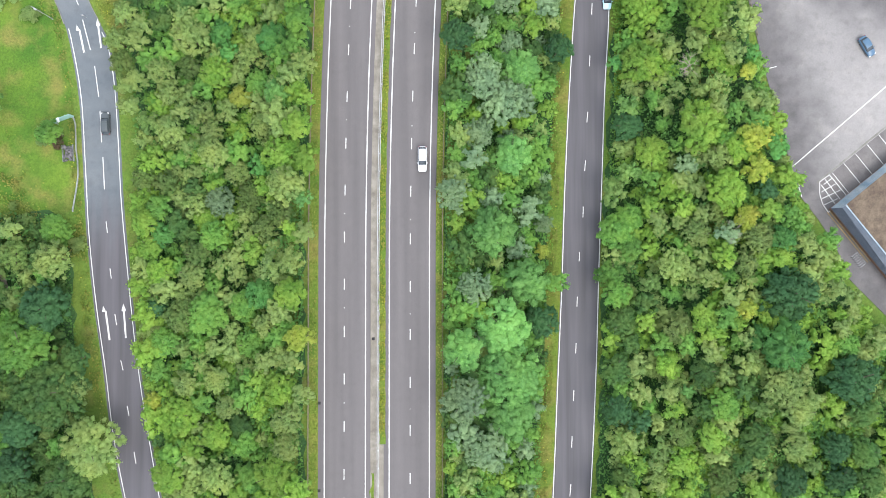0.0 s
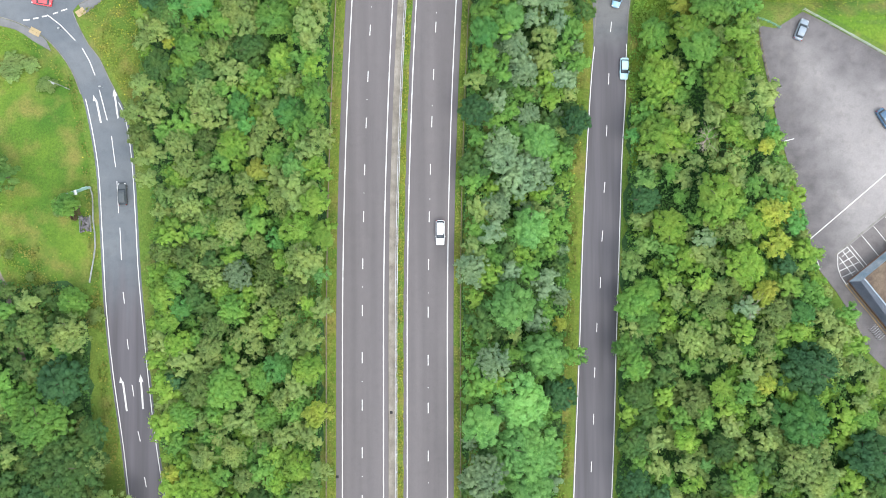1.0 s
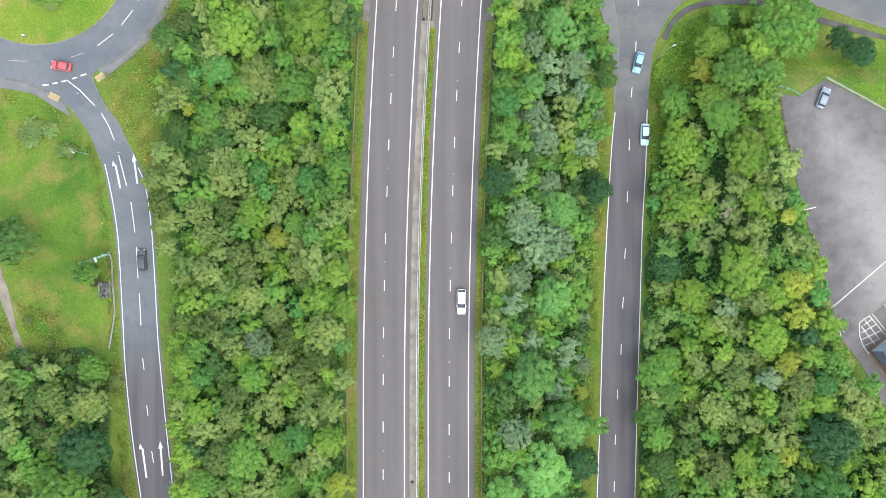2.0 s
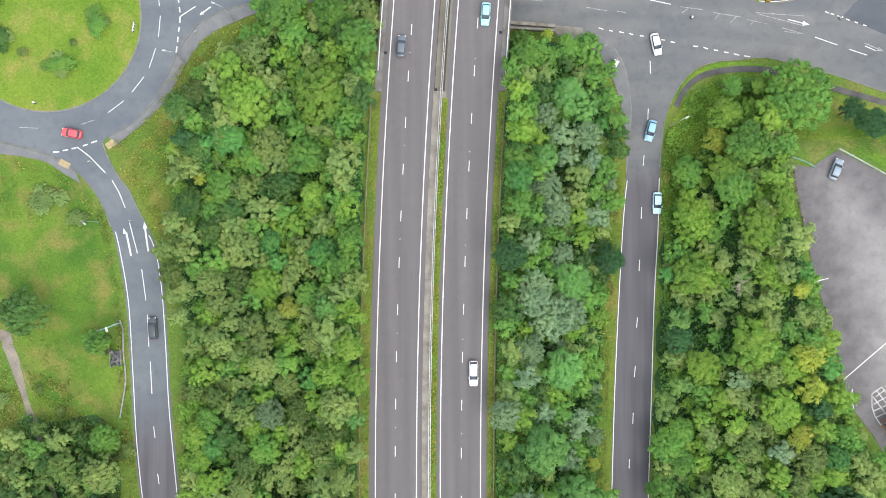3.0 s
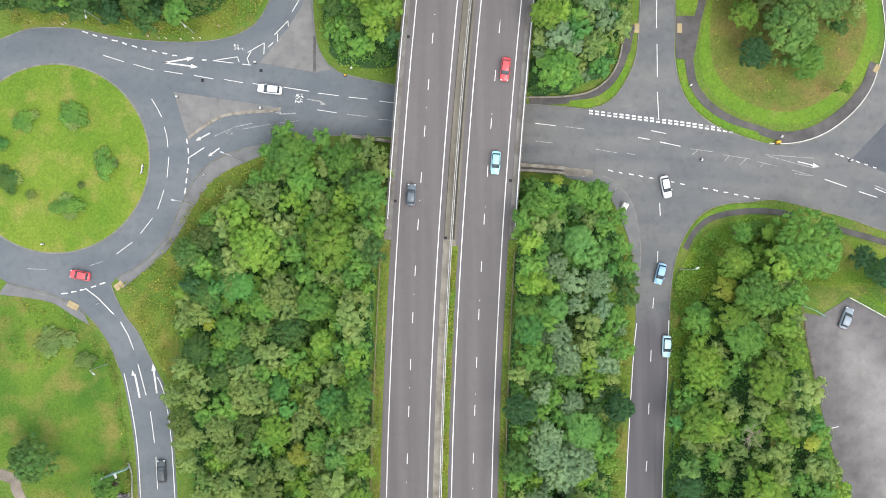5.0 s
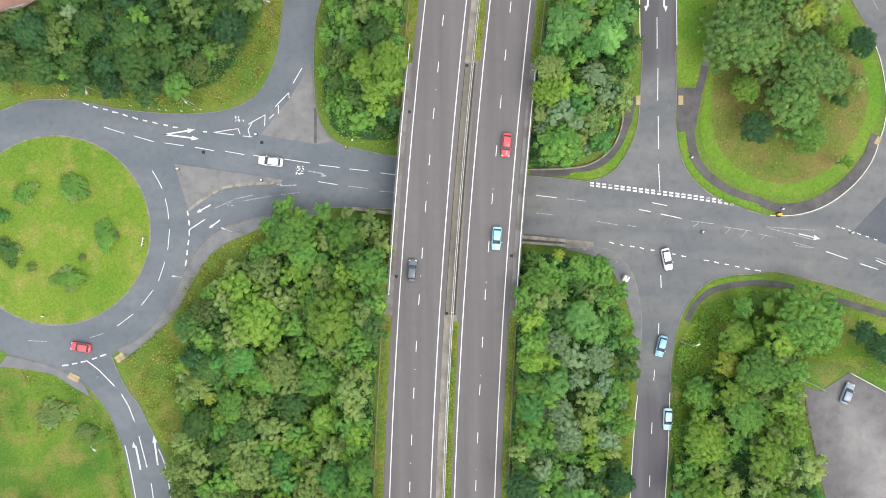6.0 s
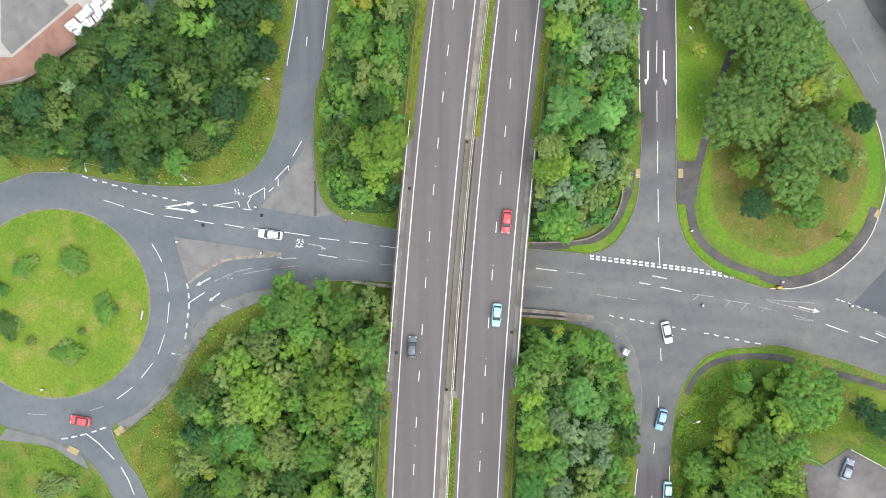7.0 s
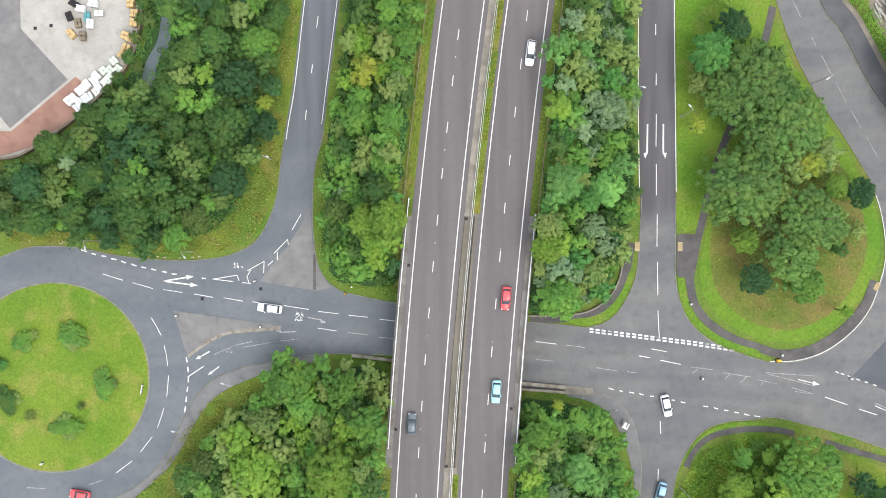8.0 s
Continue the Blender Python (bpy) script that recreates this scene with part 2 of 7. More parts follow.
def part(name, bm, mat, parent=None, label=""):
    """Links a bmesh (or a ready mesh) as one object, under a thing or a part."""
    ob = new(name, mesh_of(name, bm, mat) if isinstance(bm, bmesh.types.BMesh) else bm)
    ob.parent = parent
    return tagged(ob, label)


def box(bm, x0, y0, z0, x1, y1, z1, bevel=0.0):
    r = bmesh.ops.create_cube(bm, size=1, matrix=Matrix.LocRotScale(((x0 + x1) / 2, (y0 + y1) / 2, (z0 + z1) / 2), None, (x1 - x0, y1 - y0, z1 - z0)))
    if bevel:
        edges = list({e for v in r["verts"] for e in v.link_edges})
        bmesh.ops.bevel(bm, geom=edges, offset=bevel, segments=1, affect="EDGES")
    return bm


def rod(bm, a, b, r0, r1=None, sides=8):
    a, b = Vector(a), Vector(b)
    d = b - a
    m = Matrix.Translation((a + b) / 2) @ d.to_track_quat("Z", "Y").to_matrix().to_4x4()
    bmesh.ops.create_cone(bm, cap_ends=True, segments=sides, radius1=r0, radius2=r0 if r1 is None else r1, depth=d.length, matrix=m)
    return bm


def smooth(a, b, v):
    t = np.clip((np.asarray(v, float) - a) / (b - a), 0, 1)
    return t * t * (3 - 2 * t)


def curve(points, step=1.5, closed=False):
    """A smooth line through points, as evenly spaced (x, y)."""
    p = [np.array(q, float) for q in points]
    ext = [p[-1], *p, p[0], p[1]] if closed else [2 * p[0] - p[1], *p, 2 * p[-1] - p[-2]]
    out = []
    for a, b, c, d in zip(ext, ext[1:], ext[2:], ext[3:]):
        n = max(1, int(np.linalg.norm(c - b) / step))
        for i in range(n):
            t = i / n
            out.append(0.5 * (2 * b + (c - a) * t + (2 * a - 5 * b + 4 * c - d) * t * t + (3 * b - a - 3 * c + d) * t ** 3))
    if not closed:
        out.append(p[-1])
    return [(float(q[0]), float(q[1])) for q in out]


def side(line, off, closed=False):
    """The line moved sideways by off metres (to its left)."""
    out, n = [], len(line)
    for i, (x, y) in enumerate(line):
        a = line[(i - 1) % n] if closed else line[max(i - 1, 0)]
        b = line[(i + 1) % n] if closed else line[min(i + 1, n - 1)]
        dx, dy = b[0] - a[0], b[1] - a[1]
        k = math.hypot(dx, dy) or 1
        out.append((x - dy / k * off, y + dx / k * off))
    return out


# ---- the lie of the land ----
def middle(y):
    """The dual carriageway's centre line: straight in the south, bending east."""
    return -12.9 + 3.98e-4 * np.maximum(np.asarray(y, float) + 5, 0) ** 2


def deck(y):
    return 7.35 + 0.0135 * np.maximum(70 - np.asarray(y, float), 0)


def land(x, y):
    x, y = np.asarray(x, float), np.clip(np.asarray(y, float), -80, 190)
    u = x - middle(y)
    west = 0.027 * np.maximum(55 - y, 0) + 0.02 * np.maximum(y - 128, 0)
    east = 0.6 * smooth(5, 25, u) + 0.03 * np.maximum(74 - y, 0) + 0.035 * np.maximum(y - 118, 0)
    z = np.where(u < 0, west, east)
    park = smooth(38, 56, x) * (1 - smooth(59, 72, y))
    z = z * (1 - park) + 7.0 * park
    cross = 95.9 - 0.194 * (x + 8)
    bank = (1 - smooth(14, 27, np.abs(u))) * smooth(9, 20, np.abs(y - cross))
    return z * (1 - bank) + (deck(y) - 0.15) * bank


def drape(outline, mat, name, lift=0.03, cell=4.0, skirt=0.25, parent=None, level=None):
    """A sheet with this outline that follows the land, with an edge of some depth."""
    bm = bmesh.new()
    vs = [bm.verts.new((x, y, 0)) for x, y in outline]
    es = [bm.edges.new((a, b)) for a, b in zip(vs, vs[1:] + vs[:1])]
    bmesh.ops.triangle_fill(bm, use_beauty=True, use_dissolve=False, edges=es)
    if cell:
        for axis in (0, 1):
            c = [v.co[axis] for v in bm.verts]
            for k in range(int(min(c) // cell) + 1, int(max(c) // cell) + 1):
                at, no = [0, 0, 0], [0, 0, 0]
                at[axis], no[axis] = k * cell, 1
                bmesh.ops.bisect_plane(bm, geom=bm.verts[:] + bm.edges[:] + bm.faces[:], dist=1e-5, plane_co=at, plane_no=no)
    for f in bm.faces:
        f.normal_update()
        if f.normal.z < 0:
            f.normal_flip()
    rim = [e for e in bm.edges if len(e.link_faces) == 1]
    for v in bm.verts:
        v.co.z = (float(land(v.co.x, v.co.y)) if level is None else level) + lift
    low = bmesh.ops.extrude_edge_only(bm, edges=rim)
    for v in low["geom"]:
        if isinstance(v, bmesh.types.BMVert):
            v.co.z -= skirt
    return part(name, bm, mat, parent)


def strip(line, half, mat, name, lift, thick=0.0, parent=None, height=None, closed=False, label=""):
    """A band along a line, 2 * half wide; with thick it is a solid bar."""
    bm = bmesh.new()
    a, b = side(line, half, closed), side(line, -half, closed)
    rows = []
    for (x0, y0), (x1, y1), (xm, ym) in zip(a, b, line):
        z = (float(land(xm, ym)) if height is None else float(height(ym))) + lift
        pts = [(x0, y0, z), (x1, y1, z)]
        if thick:
            pts = [(x0, y0, z - thick), *pts, (x1, y1, z - thick)]
        rows.append([bm.verts.new(q) for q in pts])
    for r, s in zip(rows, rows[1:] + (rows[:1] if closed else [])):
        for i in range(len(r) - 1):
            bm.faces.new((r[i], s[i], s[i + 1], r[i + 1]))
    if thick and not closed:
        bm.faces.new(rows[0])
        bm.faces.new(rows[-1][::-1])
    return part(name, bm, mat, parent, label)


def kerb(line, name="kerb", width=0.16, closed=False, parent=None):
    ob = strip(line, width / 2, M_KERB, name, 0.13, 0.25, parent, closed=closed)
    return ob if parent else tagged(ob, "weathered stone kerb beside the road", "kerb", kind="structure")


# ---- the ground: one sheet to the horizon ----
gx = np.concatenate([[-3000, -1200, -500, -250, -170], np.arange(-126, 116, 1.0), [150, 230, 480, 1200, 3000]])
gy = np.concatenate([[-3000, -1200, -450, -200, -120], np.arange(-82, 192, 1.0), [220, 300, 500, 1200, 3000]])
XX, YY = np.meshgrid(gx, gy)
ZZ = land(XX, YY)


def sheet(name, X, Y, Z, mat):
    h, w = X.shape
    me = bpy.data.meshes.new(name)
    me.vertices.add(h * w)
    me.vertices.foreach_set("co", np.stack([X, Y, Z], -1).reshape(-1).astype(np.float32))
    i = np.arange(h * w).reshape(h, w)
    q = np.stack([i[:-1, :-1], i[:-1, 1:], i[1:, 1:], i[1:, :-1]], -1).reshape(-1)
    me.loops.add(len(q))
    me.loops.foreach_set("vertex_index", q.astype(np.int32))
    me.polygons.add(len(q) // 4)
    me.polygons.foreach_set("loop_start", np.arange(0, len(q), 4, dtype=np.int32))
    me.polygons.foreach_set("use_smooth", np.ones(len(q) // 4, dtype=bool))
    me.update(calc_edges=True)
    me.materials.append(mat)
    return me


ground = tagged(new("ground", sheet("ground", XX, YY, ZZ, M_TURF)), "rough green and yellowing grass on rolling ground", "ground", kind="structure")

# ---- roads under the bridge, their kerb lines ----
W_NORTH = curve([(-14.2, 102.8), (-21.5, 104.0), (-28.4, 105.4), (-33.0, 106.6), (-35.3, 108.3), (-37.3, 111.7), (-38.1, 116.3), (-38.4, 122.1), (-38.0, 131.3), (-36.3, 137.9), (-34.9, 148.4), (-32.6, 165.6), (-29.7, 188.4)])
W_SLIP = curve([(-37.2, 188.4), (-40.1, 165.6), (-42.2, 148.4), (-43.8, 139.3), (-44.7, 132.4), (-45.9, 124.5), (-48.8, 118.0), (-51.7, 115.3), (-56.3, 113.5), (-62.0, 112.8), (-67.8, 112.8), (-73.6, 113.2), (-79.3, 114.0), (-85.1, 115.2), (-90.9, 115.7), (-96.6, 115.3), (-102.8, 113.0)])
W_RING = [(-90.9 + 26.7 * math.cos(radians(a)), 89.05 + 26.7 * math.sin(radians(a))) for a in range(122, 246, 4)]
W_FIELD = curve([(-100.8, 63.8), (-95.5, 62.5), (-90.9, 61.1), (-86.2, 58.6), (-82.8, 55.5), (-79.9, 51.4), (-78.2, 47.4), (-76.8, 43.1), (-74.6, 31.2), (-73.5, 16.2), (-72.6, 2.4), (-71.0, -11.4), (-68.9, -25.2), (-67.2, -37.9), (-64.6, -50.8), (-58.0, -80.0)])
W_WOOD = curve([(-51.0, -80.0), (-56.7, -50.8), (-59.3, -36.7), (-61.2, -25.2), (-62.7, -13.7), (-64.2, 0.1), (-65.2, 10.5), (-65.9, 22.0), (-66.8, 33.5), (-68.2, 41.5), (-70.3, 46.1), (-72.2, 49.6), (-74.1, 53.6), (-76.4, 56.5), (-78.8, 61.1), (-79.6, 63.3)])
W_SOUTH = curve([(-78.4, 64.8), (-73.8, 67.3), (-70.1, 70.8), (-67.8, 74.1), (-65.8, 78.6), (-64.1, 82.1), (-62.0, 85.5), (-58.5, 88.8), (-52.6, 91.1), (-46.8, 92.3), (-42.2, 93.1), (-37.6, 93.6), (-33.0, 93.8), (-21.9, 93.5), (-14.2, 92.9)])
E_NORTH = curve([(-2.2, 100.8), (5.3, 100.2), (13.0, 99.6), (17.6, 99.1), (20.4, 99.8), (23.4, 101.9), (25.9, 105.9), (27.4, 109.9), (28.0, 116.2), (28.3, 125.4), (27.9, 142.6), (27.7, 165.5), (27.4, 188.4)])
E_ISLAND = curve([(34.1, 188.4), (34.3, 165.5), (34.8, 142.6), (35.2, 125.4), (35.4, 117.4), (35.4, 109.3), (36.6, 103.6), (38.9, 99.5), (43.0, 96.1), (47.6, 94.1), (52.8, 92.4), (56.2, 91.8), (61.4, 92.3), (66.6, 94.3), (71.8, 98.3), (75.3, 102.9), (77.2, 108.1), (78.2, 112.0), (78.2, 117.3), (77.1, 123.1), (75.1, 128.2), (71.6, 134.0), (68.2, 139.2), (63.5, 146.0), (58.9, 154.6), (54.8, 165.5), (47.3, 188.4)])
E_FAR = curve([(55.8, 188.4), (63.4, 165.5), (68.1, 158.6), (73.9, 148.3), (78.3, 142.0), (83.8, 131.4), (86.8, 120.4), (86.8, 110.4), (88.3, 101.4), (93.8, 94.4), (119.8, 84.4)])
E_SOUTH = curve([(119.8, 60.4), (78.5, 74.1), (70.7, 76.8), (61.4, 79.3), (55.6, 80.6), (50.2, 80.1), (46.6, 79.9), (42.6, 78.8), (39.7, 76.6), (37.4, 73.2), (35.7, 69.2), (34.6, 63.4), (34.1, 56.1), (33.7, 44.7), (32.9, 32.0), (32.3, 16.1), (31.5, -4.4), (30.8, -25.0), (29.5, -50.1), (27.0, -80.0)])
E_WOOD = curve([(19.8, -80.0), (21.5, -50.1), (22.5, -28.4), (23.5, -6.7), (24.2, 12.7), (25.2, 32.1), (26.4, 50.0), (27.6, 60.0), (28.3, 68.0), (28.3, 71.5), (27.7, 76.1), (26.5, 80.1), (24.2, 83.3), (21.2, 85.3), (13.3, 85.9), (4.7, 86.4), (-1.8, 86.9)])
west_road = tagged(drape(W_NORTH + W_SLIP + W_RING + W_FIELD + W_WOOD + W_SOUTH, M_ROAD, "road_west"), "grey asphalt roundabout with its slip roads", "road", kind="structure")
east_road = tagged(drape(E_NORTH + E_ISLAND + E_FAR + E_SOUTH + E_WOOD, M_ROAD_E, "road_east"), "grey asphalt junction with slip roads", "road", kind="structure")
under_road = tagged(drape([(-14, 92.5), (-2, 87.6), (-2, 100.4), (-14, 102.4)], M_ROAD, "road_underpass"), "grey asphalt road under the bridge", "road", kind="structure")
for line, y0, y1 in ((W_NORTH, 100, 140), (W_SLIP, 110, 137), (W_FIELD, 46, 70), (W_WOOD, 46, 66), (W_SOUTH, 60, 95), (E_NORTH, 95, 126), (E_ISLAND, 90, 190), (E_FAR, 95, 190), (E_SOUTH, 57, 90), (E_WOOD, 57, 90)):
    kerb([p for p in side(line, -0.05) if y0 <= p[1] <= y1 and not (line is E_ISLAND and p[0] < 40 and p[1] > 126)])

# ---- the dual carriageway on its embankment and bridge ----
ALONG = [float(v) for v in np.arange(-82, 190, 2.0)]


def lane(off, ys=ALONG):
    """A line beside the carriageway's centre, off metres to the east."""
    return [(float(middle(y)) + off, y) for y in ys]


carriage_south = tagged(strip(lane(-6.33), 5.1, M_HIGHWAY, "carriageway_west", 0.0, 0.4, height=deck), "worn grey-brown asphalt carriageway with two lanes", "road", kind="structure")
carriage_north = tagged(strip(lane(6.4), 5.05, M_HIGHWAY, "carriageway_east", 0.0, 0.4, height=deck), "worn grey-brown asphalt carriageway with two lanes", "road", kind="structure")
median = tagged(strip(lane(0.06), 1.28, M_CONCRETE, "central_reservation", 0.06, 0.4, height=deck), "weathered concrete strip between the carriageways", "median", kind="structure")
for name, y0, y1, a, b in (("median_grass", -38.0, 71.5, 0.25, 1.7), ("median_grass", 122.0, 188.0, -0.1, 1.75), ("median_grass", -82.0, -43.0, -1.1, -0.35)):
    ys = [float(v) for v in np.arange(y0, y1, 1.2)]
    bm = bmesh.new()
    rows = []
    for y in ys:
        w = 0.22 * math.sin(y * 1.9) * math.sin(y * 0.37) + 0.16 * math.sin(y * 0.83 + 1)
        z = float(deck(y)) + 0.1
        rows.append([bm.verts.new((float(middle(y)) + q, y, z + h)) for q, h in ((a - 0.1 + w, -0.08), ((a + b) / 2, 0.03), (b + 0.3 * w, -0.08))])
    for r, s in zip(rows, rows[1:]):
        for i in range(2):
            bm.faces.new((r[i], r[i + 1], s[i + 1], s[i]))
    tagged(part(name, bm, M_VERGE, None), "bright green grass in the central reservation", "grass", kind="structure")
for y0, y1 in ((-82.0, 71.5), (121.5, 188.0)):
    for a, b in ((-13.6, -11.45), (11.5, 13.0)):
        ys = [float(v) for v in np.arange(y0, y1, 1.5)]
        tagged(strip([(float(middle(y)) + (a + b) / 2, y) for y in ys], (b - a) / 2, M_VERGE, "highway_verge", -0.04, 0.3, height=deck), "yellow-green grass verge beside the carriageway", "verge", kind="structure")
for road, off in ((carriage_south, -10.2), (carriage_south, -2.2), (carriage_north, 2.42), (carriage_north, 10.25)):
    strip(lane(off), 0.1, M_WHITE, "edge_line", 0.02, parent=road, height=deck, label="white edge line")


def dash_mesh(length, width, mat):
    bm = bmesh.new()
    box(bm, -width / 2, -length / 2, -0.01, width / 2, length / 2, 0.01)
    return mesh_of("lane_dash", bm, mat)


def dash(me, parent, x, y, turn, z=None, name="lane_dash"):
    ob = new(name, me)
    ob.parent = parent
    a = radians(turn)
    dx, dy = -math.sin(a), math.cos(a)
    rise = 0 if z is not None and z > 6 else math.degrees(math.atan2(float(land(x + dx, y + dy)) - float(land(x - dx, y - dy)), 2))
    ob.matrix_world = pose(x, y, (float(land(x, y)) + 0.055 if z is None else z)) @ pose(0, 0, 0, 0, 0, turn) @ pose(0, 0, 0, rise, 0, 0)
    return ob


D_HIGHWAY = dash_mesh(2.1, 0.17, M_WHITE)
D_STUD = dash_mesh(0.18, 0.14, M_WHITE)
for k in range(-4, 26):
    y = -43.8 + 9.26 * k - 0.0066 * k * k
    dash(D_HIGHWAY, carriage_south, float(middle(y)) - 6.35, y, -math.degrees(7.96e-4 * max(y + 5, 0)), float(deck(y)) + 0.02)
    if k % 2:
        dash(D_STUD, carriage_south, float(middle(y + 4.6)) - 6.35, y + 4.6, 0, float(deck(y + 4.6)) + 0.025, "road_stud")
        dash(D_STUD, carriage_north, float(middle(y + 3.4)) + 6.5, y + 3.4, 0, float(deck(y + 3.4)) + 0.025, "road_stud")
    y = -44.6 + 9.315 * k
    dash(D_HIGHWAY, carriage_north, float(middle(y)) + 6.5, y, -math.degrees(7.96e-4 * max(y + 5, 0)), float(deck(y)) + 0.02)

# ---- plants ----
rng = np.random.default_rng(7)


def leaf_mesh(name, co, faces, normals, mat):
    """One mesh of four-cornered faces, shaded by the given soft normals."""
    n = len(faces)
    me = bpy.data.meshes.new(name)
    me.vertices.add(len(co))
    me.vertices.foreach_set("co", co.reshape(-1).astype(np.float32))
    me.loops.add(4 * n)
    me.loops.foreach_set("vertex_index", faces.reshape(-1).astype(np.int32))
    me.polygons.add(n)
    me.polygons.foreach_set("loop_start", np.arange(0, 4 * n, 4, dtype=np.int32))
    me.polygons.foreach_set("use_smooth", np.ones(n, dtype=bool))
    me.update(calc_edges=True)
    me.normals_split_custom_set_from_vertices((normals / np.linalg.norm(normals, axis=1, keepdims=True)).astype(np.float32))
    me.materials.append(mat)
    return me


def cards(centre, normal, size, aspect=1.35):
    """Small slightly folded leaf sprays: corners and faces."""
    n = len(centre)
    normal = normal / np.linalg.norm(normal, axis=1, keepdims=True)
    a = np.cross(normal, rng.normal(size=(n, 3)))
    a /= np.linalg.norm(a, axis=1, keepdims=True)
    b = np.cross(normal, a)
    a, b = a * size[:, None] * aspect / 2, b * size[:, None] / 2
    fold = normal * size[:, None] * 0.18
    co = np.stack([centre - a, centre - b * 0.9 + fold, centre + a, centre + b + fold], 1)
    return co.reshape(-1, 3), np.arange(4 * n).reshape(n, 4)


def quads(name, centre, normal, size, mat, aspect=1.35):
    """One mesh of many leaf sprays, lit mostly from above."""
    co, faces = cards(centre, normal, size, aspect)
    return leaf_mesh(name, co, faces, np.repeat(normal / np.linalg.norm(normal, axis=1, keepdims=True) + np.array([0, 0, 0.8]), 4, axis=0), mat)


# a 4 by 4 patch bent over a dome, the form of one clump of twigs
gu, gv = np.meshgrid(np.linspace(-1, 1, 4), np.linspace(-1, 1, 4))
g_rho = np.maximum(np.abs(gu), np.abs(gv)).reshape(-1)
g_phi = np.arctan2(gv, gu).reshape(-1)
g_i = np.arange(16).reshape(4, 4)
G_FACES = np.stack([g_i[:-1, :-1], g_i[:-1, 1:], g_i[1:, 1:], g_i[1:, :-1]], -1).reshape(-1, 4)


def crown_arrays(lobes, count, leaf, lobe_size, rough, tall=0.95):
    """A crown of radius 1 on z = 0: clumps of twigs over a dome, thick with small leaves, uneven and with gaps."""
    k = np.arange(lobes)
    rad = 0.76 * np.sqrt((k + 0.3) / lobes) * rng.uniform(0.82, 1.18, lobes)
    ang = k * 2.39996 + rng.uniform(-0.5, 0.5, lobes)
    c = np.stack([rad * np.cos(ang), rad * np.sin(ang), tall * (np.sqrt(np.clip(1 - rad ** 2, 0, 1)) * 0.7 + rng.uniform(-0.07, 0.07, lobes))], 1)
    r = lobe_size * rng.uniform(0.8, 1.2, lobes) * (1.1 - 0.25 * rad)
    co, faces, normals, base = [], [], [], 0
    for i in range(lobes):
        phi = g_phi + rng.uniform(0, 6.28)
        polar = g_rho * 1.75
        d = np.stack([np.sin(polar) * np.cos(phi), np.sin(polar) * np.sin(phi), np.cos(polar)], 1)
        co.append(c[i] + d * (r[i] * 0.82 * rng.uniform(0.65, 1.25, 16))[:, None] * rng.uniform(0.8, 1.25, 3))
        normals.append(d + 0.95 * c[i] + rng.normal(size=(16, 3)) * 0.15)
        faces.append(G_FACES + base)
        base += 16
    pick = rng.choice(lobes, count * 3, p=r ** 2 / np.sum(r ** 2))
    d = rng.normal(size=(count * 3, 3))
    d /= np.linalg.norm(d, axis=1, keepdims=True)
    d[:, 2] = np.where(d[:, 2] < -0.35, -d[:, 2], d[:, 2])
    p = c[pick] + d * (r[pick] * rng.uniform(0.75, 1.0 + 0.4 * rough, count * 3))[:, None]
    inside = np.min(np.linalg.norm(p[:, None, :] - c[None], axis=2) / r[None], axis=1) < 0.66
    p, d, pick = p[~inside][:count], d[~inside][:count], pick[~inside][:count]
    nrm = d + rng.normal(size=d.shape) * rough + np.array([0, 0, 0.35])
    lc, lf = cards(p, nrm, leaf * rng.uniform(0.6, 1.4, len(p)))
    co.append(lc)
    faces.append(lf + base)
    normals.append(np.repeat(d + 0.95 * c[pick] + 0.35 * nrm, 4, axis=0))
    return np.concatenate(co), np.concatenate(faces), np.concatenate(normals)


def crown_mesh(*form):
    return leaf_mesh("crown", *crown_arrays(*form), LEAF["A"])


CROWNS = {
    "round": [crown_mesh(95, 1500, 0.05, 0.145, 0.6) for _ in range(4)],
    "lumpy": [crown_mesh(60, 1500, 0.05, 0.185, 0.55) for _ in range(4)],
    "feathery": [crown_mesh(105, 1500, 0.05, 0.12, 0.9, 1.05) for _ in range(4)],
    "big": [crown_mesh(230, 4600, 0.03, 0.088, 0.75, 1.0) for _ in range(3)],
    "small": [crown_mesh(34, 700, 0.08, 0.205, 0.6) for _ in range(5)],
    "small_feathery": [crown_mesh(40, 700, 0.08, 0.175, 0.95, 1.05) for _ in range(5)],
}
FORM = {"E": "lumpy", "F": "round", "Q": "feathery", "S": "feathery", "A": "round", "Y": "round", "P": "lumpy", "W": "feathery", "D": "round", "O": "feathery", "G": "small", "R": "feathery"}
LOOKS = {
    "A": ("mid-green broadleaf tree with a rounded crown", "leafy green tree in the roadside wood"),
    "Y": ("lime-green broadleaf tree with a dense domed crown", ""),
    "P": ("sea-green tree with a lumpy billowing crown", ""),
    "W": ("silvery grey-green willow with feathery foliage", ""),
    "D": ("dark green tree with a thick shady crown", ""),
    "O": ("olive-green birch with thin feathery foliage", ""),
    "E": ("emerald-green tree with a lumpy crown", ""),
    "F": ("deep green broadleaf tree with a rounded crown", ""),
    "Q": ("brownish-green tree with thin twiggy foliage", ""),
    "S": ("spreading green sycamore with an open crown", ""),
    "R": ("small rust-orange tree under taller green ones", ""),
    "G": ("small golden-yellow tree among green ones", ""),
}


